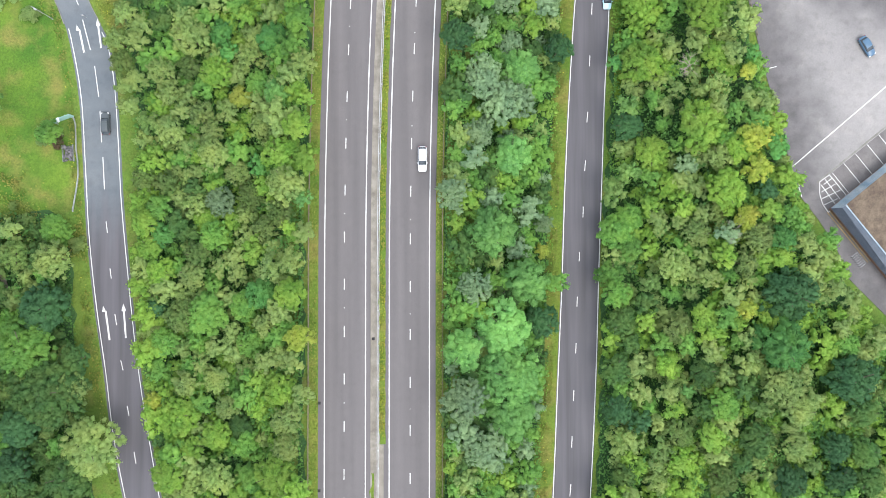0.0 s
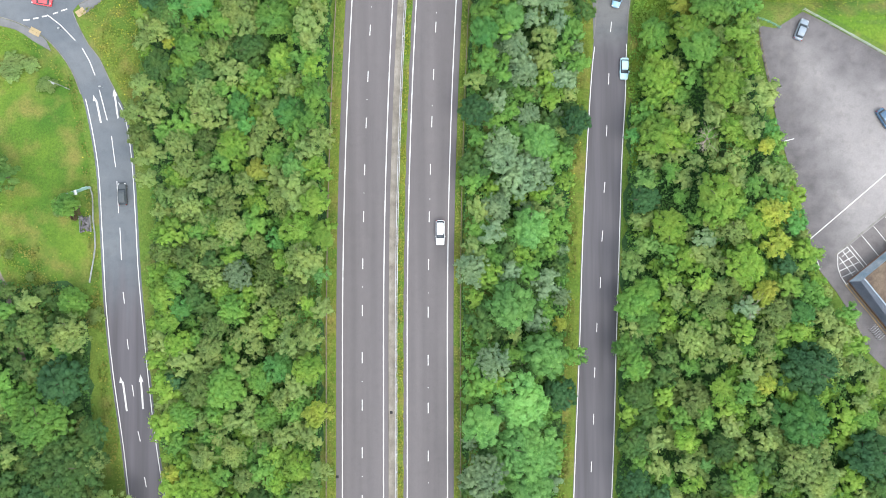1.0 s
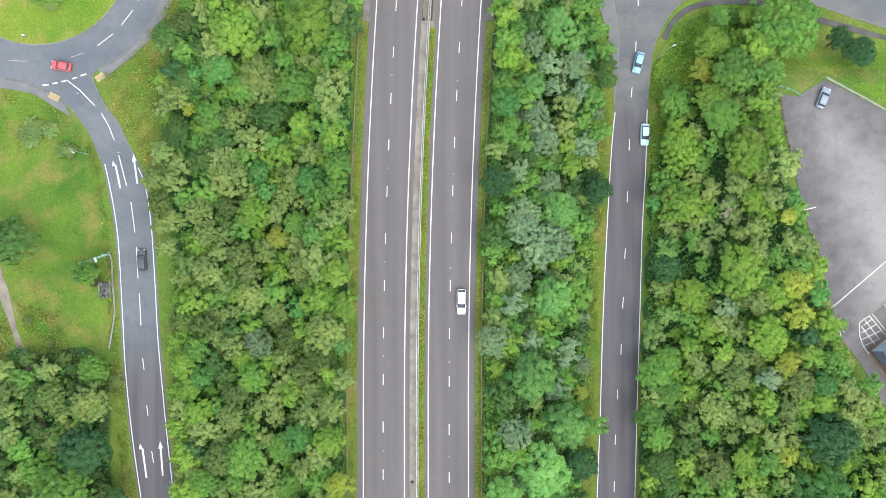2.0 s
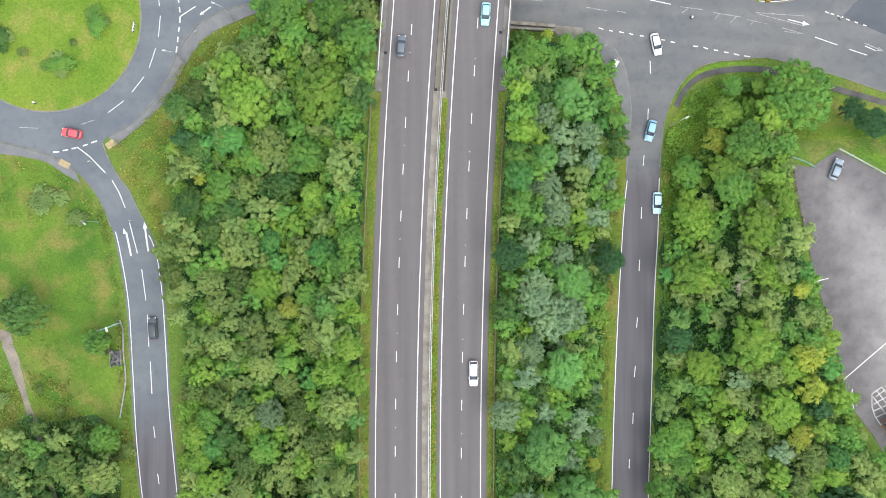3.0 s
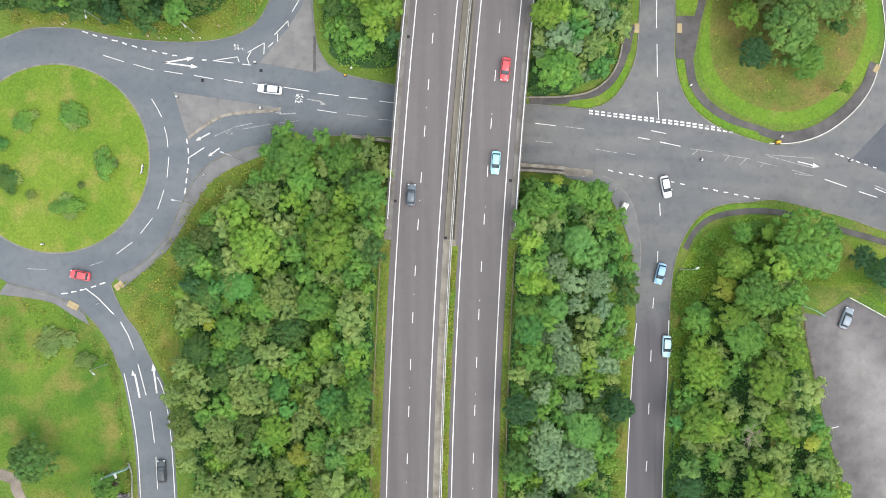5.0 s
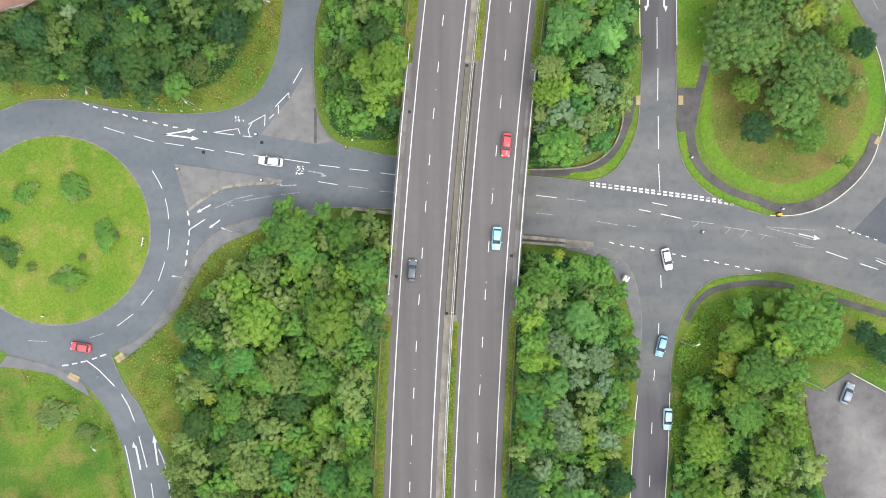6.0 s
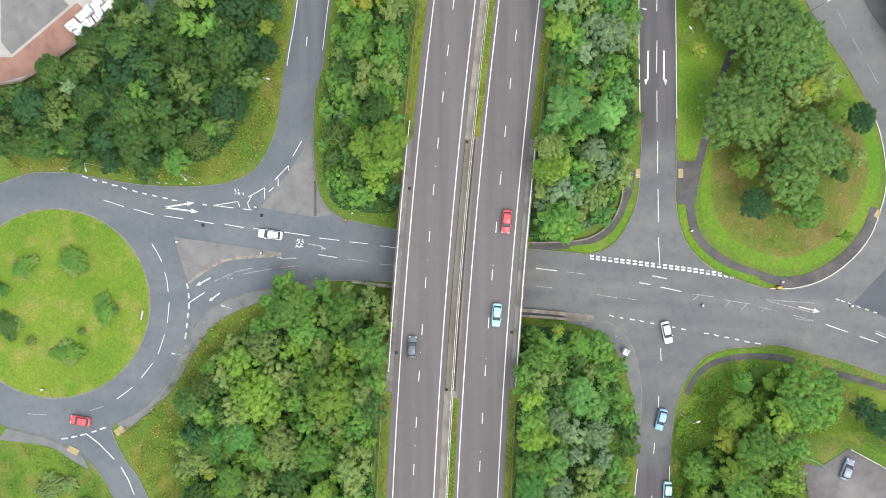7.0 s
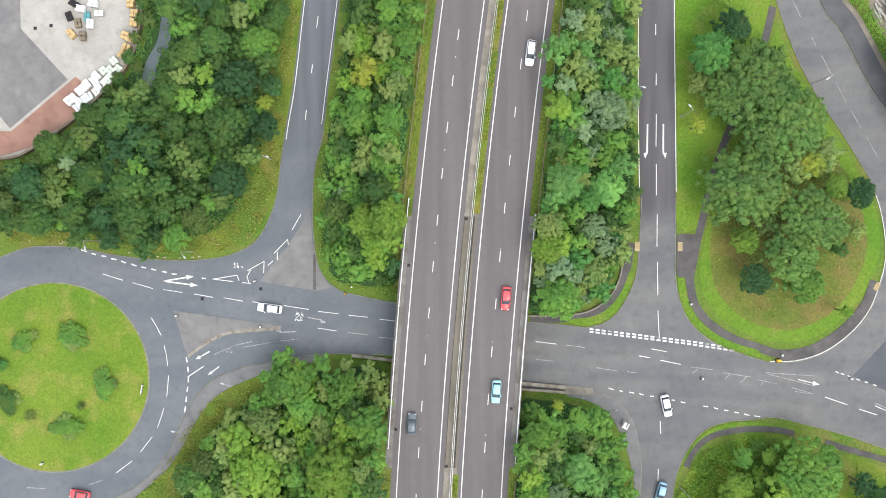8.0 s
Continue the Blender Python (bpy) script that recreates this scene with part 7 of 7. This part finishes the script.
# ---- vehicles ----
M_GLASS, gn, gk, gb_ = material("tinted_car_glass", 0.08)
gb_.inputs["Base Color"].default_value = (0.045, 0.055, 0.065, 1)
gb_.inputs["Specular IOR Level"].default_value = 0.6
M_RIM = plain("alloy_rim", (0.393, 0.393, 0.393), 0.35, 0.8)
M_LIGHT = plain("clear_headlight", (0.628, 0.644, 0.659), 0.15)
M_TAIL = plain("red_tail_light", (0.314, 0.00785, 0.00785), 0.25)
PAINT = {}


def paint(colour):
    if colour not in PAINT:
        m, n, l, b = material("car_paint", 0.3)
        b.inputs["Base Color"].default_value = (*colour, 1)
        b.inputs["Coat Weight"].default_value = 0.25
        PAINT[colour] = m
    return PAINT[colour]


def loft(sections):
    """A skin through cross-sections along y: (y, half width low, half width high, z low, z high)."""
    bm = bmesh.new()
    rows = []
    for y, wl, wh, z0, z1 in sections:
        zm = z0 + 0.65 * (z1 - z0)
        rows.append([bm.verts.new(q) for q in ((-wl * 0.93, y, z0), (-wl, y, (z0 + zm) / 2), (-wl * 0.99, y, zm), (-wh, y, z1), (0, y, z1 + 0.025), (wh, y, z1), (wl * 0.99, y, zm), (wl, y, (z0 + zm) / 2), (wl * 0.93, y, z0))])
    for r, s in zip(rows, rows[1:]):
        for i in range(len(r)):
            j = (i + 1) % len(r)
            bm.faces.new((r[i], r[j], s[j], s[i]))
    bm.faces.new(rows[0][::-1])
    bm.faces.new(rows[-1])
    bmesh.ops.recalc_face_normals(bm, faces=bm.faces[:])
    for f in bm.faces:
        f.smooth = True
    return bm


def car(x, y, turn, colour, label, length=4.3, estate=False, z=None):
    """A parked car, nose towards its own +y."""
    ob = thing("car", x, y, (float(land(x, y)) + 0.05) if z is None else z, turn, label, "car", "cars on the roads")
    k = length / 4.3
    body = part("body", loft([(-2.15 * k, 0.7, 0.6, 0.35, 0.78), (-2.0 * k, 0.84, 0.72, 0.24, 0.9), (-1.3 * k, 0.89, 0.78, 0.2, 0.95), (0.6 * k, 0.89, 0.8, 0.2, 0.94), (1.2 * k, 0.88, 0.76, 0.22, 0.86), (1.85 * k, 0.83, 0.66, 0.26, 0.74), (2.13 * k, 0.66, 0.5, 0.35, 0.6)]), paint(colour), ob)
    back = -2.0 if estate else -1.75
    cabin = part("glasshouse", loft([(back * k, 0.7, 0.62, 0.86, 0.95), ((back + 0.45) * k, 0.76, 0.56, 0.86, 1.4), (-0.35 * k, 0.78, 0.58, 0.86, 1.47), (0.2 * k, 0.78, 0.56, 0.86, 1.4), (1.0 * k, 0.74, 0.66, 0.84, 0.9)]), M_GLASS, ob, "dark tinted windows")
    part("roof", loft([((back + 0.3) * k, 0.6, 0.52, 1.24, 1.36), ((back + 0.6) * k, 0.66, 0.56, 1.36, 1.47), (-0.35 * k, 0.68, 0.58, 1.4, 1.51), (0.1 * k, 0.66, 0.56, 1.36, 1.47), (0.34 * k, 0.6, 0.52, 1.28, 1.38)]), paint(colour), ob)
    for sx in (-1, 1):
        for yy in (-1.3 * k, 1.32 * k):
            w = part("wheel", rod(bmesh.new(), (sx * 0.7, yy, 0.31), (sx * 0.88, yy, 0.31), 0.31, None, 16), M_DARK, ob)
            part("rim", rod(bmesh.new(), (sx * 0.88, yy, 0.31), (sx * 0.895, yy, 0.31), 0.2, None, 10), M_RIM, w)
        part("headlight", box(bmesh.new(), sx * 0.62 - 0.15, 1.82 * k, 0.58, sx * 0.62 + 0.15, 2.04 * k, 0.72, 0.03), M_LIGHT, ob)
        part("tail_light", box(bmesh.new(), sx * 0.66 - 0.12, -2.12 * k, 0.62, sx * 0.66 + 0.12, -1.98 * k, 0.85, 0.03), M_TAIL, ob)
        part("door_mirror", box(bmesh.new(), sx * 0.95 - 0.1, 0.62 * k, 0.92, sx * 0.95 + 0.1, 0.78 * k, 1.05, 0.03), paint(colour), ob)
    return ob


WHITE, DARK, BLUE, SILVER, BLACK, RED, AQUA = (0.62, 0.63, 0.65), (0.09, 0.11, 0.13), (0.2, 0.36, 0.5), (0.19, 0.23, 0.27), (0.05, 0.06, 0.065), (0.55, 0.07, 0.08), (0.25, 0.5, 0.56)
car(-4.0, 17.5, 180, WHITE, "white hatchback driving on the carriageway", 4.9, True, float(deck(17.5)) + 0.02)
car(-18.0, 81.2, -4, DARK, "dark grey hatchback driving over the bridge", 4.3, False, float(deck(81.2)) + 0.02)
car(-1.6, 87.4, 176, AQUA, "pale blue hatchback driving on the bridge", 4.5, False, float(deck(88.6)) + 0.02)
car(0.3, 105.5, 174, RED, "red hatchback driving on the bridge", 4.6, False, float(deck(105.1)) + 0.02)
car(5.1, 153.0, 173, WHITE, "white estate car driving on the carriageway", 5.0, True, float(deck(152.6)) + 0.02)
car(33.4, 83.2, 192, WHITE, "white saloon turning at the junction", 4.5)
car(32.2, 65.6, 165, BLUE, "blue hatchback waiting on the slip road", 4.4)
car(33.4, 50.9, 178, (0.4, 0.6, 0.68), "pale blue car standing at the kerb", 4.4)
car(-68.8, 25.6, 3, BLACK, "black estate car on the slip road", 4.6, True)
car(-47.0, 103.1, 83, WHITE, "white car driving towards the roundabout", 5.0)
car(-85.6, 65.3, 80, RED, "red and white car on the roundabout", 4.2)
car(66.8, 57.2, -22, SILVER, "silver-blue car parked in the corner", 4.3, z=7.11)
car(83.1, 39.7, 212, (0.05, 0.1, 0.16), "dark blue hatchback parked in the car park", 4.3, z=7.11)

# ---- shrubs on the roundabout and the field ----
def bush(x, y, rx, ry, turn, sp, h=1.7):
    """A low spreading bush of several leafy mounds."""
    rx, ry = 1.3 * rx, 1.3 * ry
    d = math.hypot(x - RING_C[0], y - RING_C[1])
    z = 0.1 + 1.1 * (1 - float(smooth(2, 19.2, d))) if d < 19 else float(land(x, y)) + 0.05
    ob = thing("shrub", x, y, z, turn, "low spreading leafy bush in mown grass", "shrub", "shrubs")
    t = new("stem", TRUNKS[0])
    t.parent, t.scale = ob, (h * 0.8, h * 0.8, h * 0.7)
    c = new("crown", random.choice(CROWNS["feathery"]))
    c.parent, c.scale = ob, (rx, ry, h)
    c.location = (0, 0, -0.1)
    c.material_slots[0].link = "OBJECT"
    c.material_slots[0].material = LEAF[sp]
    if rx > 1.5:
        for k in range(3):
            a = random.uniform(0, 6.28)
            m = new("side_mound", random.choice(CROWNS["small"]))
            m.parent, m.scale = ob, (0.45 * rx, 0.4 * rx, 0.6 * h)
            m.location = (0.8 * rx * math.cos(a), 0.8 * ry * math.sin(a), -0.05)
            m.material_slots[0].link = "OBJECT"
            m.material_slots[0].material = LEAF["O" if k else sp]


for row in ((-86.2, 97.9, 3.0, 2.0, -35, "A"), (-96.8, 96.7, 2.4, 1.5, 35, "A"), (-80.2, 87.9, 1.8, 3.2, 5, "A"), (-99.9, 84.9, 1.9, 2.8, 30, "F"), (-95.1, 81.6, 1.1, 0.9, 0, "O"), (-84.8, 83.5, 0.8, 0.7, 0, "O"),
            (-87.3, 79.3, 3.0, 1.6, 5, "A"), (-101.1, 91.9, 1.7, 1.2, 0, "E"), (-84.6, 48.2, 1.7, 1.4, 20, "O"), (-91.0, 52.0, 3.6, 1.8, 20, "O"), (-78.7, 22.2, 1.5, 1.4, 0, "M"), (-81.3, 23.6, 2.0, 1.7, 20, "A"),
            (-96.6, 4.0, 1.5, 1.3, 30, "A"), (-84.1, 4.3, 1.7, 1.4, 80, "O"), (-77.2, 3.2, 2.2, 1.9, 50, "A"), (-80.4, 0.4, 1.7, 1.5, 34, "F"), (-91.6, 13.4, 1.1, 0.9, 75, "O"), (-87.3, 8.8, 1.0, 0.9, 64, "O"), (-99.0, 11.3, 1.5, 1.4, 70, "O"), (-85.7, 0.2, 1.5, 1.3, 65, "A"), (-74.0, 0.9, 1.4, 1.7, 66, "O")):
    bush(*row)

for k, (x, y) in enumerate(((37.2, 50), (37.6, 55), (51.6, 74.6))):
    tree("AYAO"[k % 4], x, y, 1.5 + 0.3 * (k % 3), True, h=2.4 + 0.2 * (k % 3))

# ---- tall grass and flower heads on the verges ----
def scatter(name, outline, density, mat, lo, hi, height, label, category, up=1.0):
    xs, ys = np.array([p[0] for p in outline]), np.array([p[1] for p in outline])
    n = int((xs.max() - xs.min()) * (ys.max() - ys.min()) * density)
    x, y = rng.uniform(xs.min(), xs.max(), n), rng.uniform(ys.min(), ys.max(), n)
    clump = np.sin(x * 0.9 + 1.7 * np.sin(y * 0.53)) * np.sin(y * 0.8 + 1.3 * np.sin(x * 0.41)) + rng.normal(size=n) * 0.5
    keep = within(outline, x, y) & (clump > -0.1)
    x, y = x[keep], y[keep]
    z = land(x, y) + 0.06 + height * rng.uniform(0.4, 1.0, len(x))
    me = quads(name, np.column_stack([x, y, z]), rng.normal(size=(len(x), 3)) * 0.6 + np.array([0, 0, up]), rng.uniform(lo, hi, len(x)), mat, 1.2)
    return tagged(new(name, me), label, category, kind="stuff")


M_TALL = leaves("tall_grass", (0.115, 0.185, 0.028), (0.225, 0.285, 0.05), (0.26, 0.24, 0.065))
M_MEDIAN_GRASS = leaves("median_grass", (0.15, 0.21, 0.022), (0.29, 0.32, 0.04), (0.3, 0.27, 0.05))
M_BLOOM_Y = plain("yellow_flower_heads", (0.5, 0.46, 0.05), 0.8)
M_BLOOM_W = plain("white_flower_heads", (0.471, 0.471, 0.393), 0.8)
WEST_BANK = [(-78.0, 63.0), (-73.2, 65.8), (-69.2, 69.8), (-66.2, 74.6), (-64.0, 79), (-60.6, 83.4), (-55.2, 87.0), (-47, 89.4), (-47, 87), (-56, 81), (-61, 74), (-65, 65), (-66, 54), (-67, 43), (-69.0, 46.6), (-71.4, 50.8), (-75.2, 57)]
NORTH_BANK = [(-45.0, 131), (-47.0, 124), (-49.8, 118.5), (-52.6, 116.4), (-57.1, 114.5), (-63, 114.0), (-75, 114.8), (-86, 116.6), (-100, 116.4), (-100, 118.5), (-80, 118.6), (-63, 118), (-56, 122), (-52, 130), (-48.8, 142), (-44.6, 165), (-41.0, 165), (-43.4, 146)]
SLIP_BANK = [(18.6, -60), (20.7, -50), (21.8, -28), (22.8, -6), (23.5, 13), (24.5, 32), (25.7, 50), (26.9, 60), (27.0, 70), (24.8, 70), (23.6, 50), (22.2, 30), (20.8, 8), (20.0, -20), (18, -45)]
FIELD_EDGE = [(-79.4, 50.5), (-77.6, 44), (-75.2, 31), (-74.0, 16), (-73.0, 3), (-71.4, -11), (-69.4, -25), (-67.6, -38), (-65, -50), (-67, -50), (-70, -36), (-72.4, -20), (-74.6, 0), (-76.0, 16), (-77, 30), (-79, 42), (-81.5, 50)]
for outline, flower in ((WEST_BANK, M_BLOOM_Y), (NORTH_BANK, M_BLOOM_W), (SLIP_BANK, M_BLOOM_Y), (FIELD_EDGE, M_BLOOM_Y)):
    scatter("tall_grass", outline, 11.0, M_TALL, 0.18, 0.42, 0.5, "tall seeding verge grass in uneven clumps", "grass", 0.8)
    scatter("wildflowers", outline, 1.6 if outline is WEST_BANK else 0.5, flower, 0.1, 0.24, 0.7, "scattered small flower heads in the tall grass", "flowers")
M_WEEDS = leaves("leafy_weeds", (0.11, 0.25, 0.035), (0.23, 0.42, 0.065), (0.23, 0.36, 0.06))
CORNER = [(34.2, 45), (34.6, 56), (35.3, 64), (37.6, 69.3), (41.2, 73.4), (45, 76.0), (50, 77.0), (57, 76.8), (62, 74), (60, 70), (50, 68), (43, 62), (40, 54), (38.5, 45)]
scatter("leafy_weeds", CORNER, 36.0, M_WEEDS, 0.2, 0.5, 1.1, "bright leafy weeds and brambles beside the path", "weeds", 0.9)
scatter("leafy_weeds", [(x - 0.9, y) for x, y in SLIP_BANK], 3.5, M_WEEDS, 0.2, 0.46, 0.8, "bright leafy weeds on the slip road verge", "weeds", 0.9)
scatter("leafy_weeds", [(32.6, -20), (33.4, 10), (34.4, 30), (34.9, 45), (38.5, 45), (36.5, 30), (35.5, 10), (34.6, -20)], 6.0, M_WEEDS, 0.2, 0.5, 1.0, "bright leafy weeds and brambles beside the road", "weeds", 0.9)
scatter("leafy_weeds", [(-36.6, 114), (-35, 109.5), (-32, 107.6), (-22, 105.6), (-15, 104.4), (-15, 108), (-24, 110), (-32, 112), (-35, 120), (-35, 140), (-36.3, 136), (-37, 122)], 6.0, M_WEEDS, 0.2, 0.5, 0.9, "bright leafy weeds and brambles below the embankment", "weeds", 0.9)
scatter("tall_grass", [(-80.2, 47.5), (-82.6, 52.4), (-86.8, 56.4), (-91.4, 58.9), (-98, 60.2), (-98, 58.2), (-91, 57), (-86.4, 54.4), (-83, 50.4), (-81.4, 47)], 6.0, M_TALL, 0.18, 0.42, 0.5, "tall seeding grass along the footway", "grass")
scatter("wildflowers", [(-80.2, 47.5), (-82.6, 52.4), (-86.8, 56.4), (-91.4, 58.9), (-98, 60.2), (-98, 58.2), (-91, 57), (-86.4, 54.4), (-83, 50.4), (-81.4, 47)], 1.0, M_BLOOM_Y, 0.1, 0.22, 0.6, "scattered small flower heads along the footway", "flowers")
TRACK_WEST = [(-105.4, 20.2), (-100.2, 20.2), (-96.1, 13.4), (-92.5, -1.7), (-105.1, -1.6)]
TRACK_EAST = [(-94.4, 17.4), (-86.9, 14.5), (-83.4, 7.7), (-73.6, 6.0), (-73.0, -1.7), (-89.6, -1.7)]
for outline in (TRACK_WEST, TRACK_EAST):
    scatter("tall_grass", outline, 18.0, M_TALL, 0.16, 0.4, 0.6, "rank yellowing grass beside the gravel track", "grass", 0.8)
scatter("tall_grass", [(-125, 56), (-103, 58), (-92, 57), (-88, 52), (-93, 46), (-104, 47), (-125, 45)], 1.6, M_TALL, 0.2, 0.5, 0.4, "rank grass and weeds in the field", "grass")
scatter("tall_grass", [(-98, 22), (-92, 20), (-88, 8), (-80, 6), (-78, 9), (-84, 18), (-90, 28), (-97, 30)], 2.0, M_TALL, 0.2, 0.5, 0.4, "rank grass and weeds in the field", "grass")
scatter("wildflowers", [(43, 118), (44, 107), (50, 101), (60, 99), (68, 103), (73, 111), (74, 118), (66, 131), (50, 128)], 0.25, M_BLOOM_Y, 0.12, 0.24, 0.5, "scattered small flower heads in the tall grass", "flowers")
scatter("tall_grass", [(62, 64), (68, 63), (80, 57), (95, 51), (95, 64), (78, 69), (70, 71), (63, 70)], 2.0, M_TALL, 0.16, 0.36, 0.4, "rank grass on the slope above the car park", "grass")
scatter("tall_grass", [(43, 118), (44, 107), (50, 101), (60, 99), (68, 103), (73, 111), (74, 118), (66, 131), (58, 140), (50, 132)], 2.2, M_TALL, 0.16, 0.36, 0.4, "rank seeding grass under the trees", "grass")
for y0, y1, a, bb in ((-60, 71, -13.2, -11.6), (-60, 71, 11.6, 12.8), (122, 175, -13.2, -11.6), (122, 175, 11.6, 12.8)):
    ys = np.linspace(y0, y1, 20)
    n = int((y1 - y0) * 9)
    yy = rng.uniform(y0, y1, n)
    xx = middle(yy) + rng.uniform(a, bb, n)
    me = quads("verge_tufts", np.column_stack([xx, yy, deck(yy) + rng.uniform(0.02, 0.25, n)]), rng.normal(size=(n, 3)) * 0.6 + np.array([0, 0, 0.9]), rng.uniform(0.15, 0.38, n), M_TALL)
    tagged(new("verge_tufts", me), "rough grass tufts along the carriageway", "grass", kind="stuff")

for y0, y1, a, bb in ((-37, 71, 0.45, 1.6), (122, 175, 0.2, 1.65)):
    n = int((y1 - y0) * 22)
    yy = rng.uniform(y0, y1, n)
    keep = np.sin(yy * 0.9) * np.sin(yy * 0.31 + 1) + rng.normal(size=n) * 0.4 > -0.25
    yy = yy[keep]
    n = len(yy)
    me = quads("median_tufts", np.column_stack([middle(yy) + rng.uniform(a, bb, n), yy, deck(yy) + rng.uniform(0.1, 0.35, n)]), rng.normal(size=(n, 3)) * 0.6 + np.array([0, 0, 0.9]), rng.uniform(0.15, 0.36, n), M_MEDIAN_GRASS)
    tagged(new("median_tufts", me), "bright grass tufts under the central barrier", "grass", kind="stuff")

# ---- small roadside furniture ----
cabinet = thing("utility_cabinet", 25.0, 79.3, float(land(25.0, 79.3)) + 0.12, 62, "white utility cabinet beside the footway", "cabinet")
part("body", box(bmesh.new(), -0.62, -0.55, 0.08, 0.62, 0.55, 1.25, 0.03), M_BOLLARD, cabinet)
part("plinth", box(bmesh.new(), -0.7, -0.62, 0, 0.7, 0.62, 0.1), M_CONCRETE, cabinet)
part("door", box(bmesh.new(), -0.55, -0.575, 0.15, 0.55, -0.55, 1.15, 0.01), M_ALU, cabinet, "pale cabinet door")
M_RED_P = plain("red_plastic", (0.393, 0.0314, 0.0236), 0.5)
for k, (x, y) in enumerate(((-89.2, 116.3), (-88.6, 116.6), (-75.4, 114.4), (-71.8, 114.0), (-69.6, 113.6), (-68.2, 113.5), (-65.1, 113.3), (-62.6, 113.5), (-61.2, 113.6), (-57.4, 116.0))):
    ob = thing("marker_post", x, y, float(land(x, y)) + 0.05, 20 * k, "short white marker post with a red band", "marker post", "marker posts")
    part("post", rod(bmesh.new(), (0, 0, 0), (0, 0, 0.9), 0.1, 0.09, 8), M_BOLLARD, ob)
    part("band", rod(bmesh.new(), (0, 0, 0.55), (0, 0, 0.75), 0.115, None, 8), M_RED_P, ob, "red reflective band")
for x, y, r in ((-73.0, 157.5, 1.6), (-74.4, 153.4, 1.8), (-71.9, 161.0, 1.5), (-71.6, 164.2, 1.7), (-76.6, 149.0, 1.8), (-78.6, 146.6, 1.7), (-72.6, 151.4, 1.5)):
    tree("F" if r > 1.6 else "Q", x, y, r, True, h=2.8 + 0.4 * r)
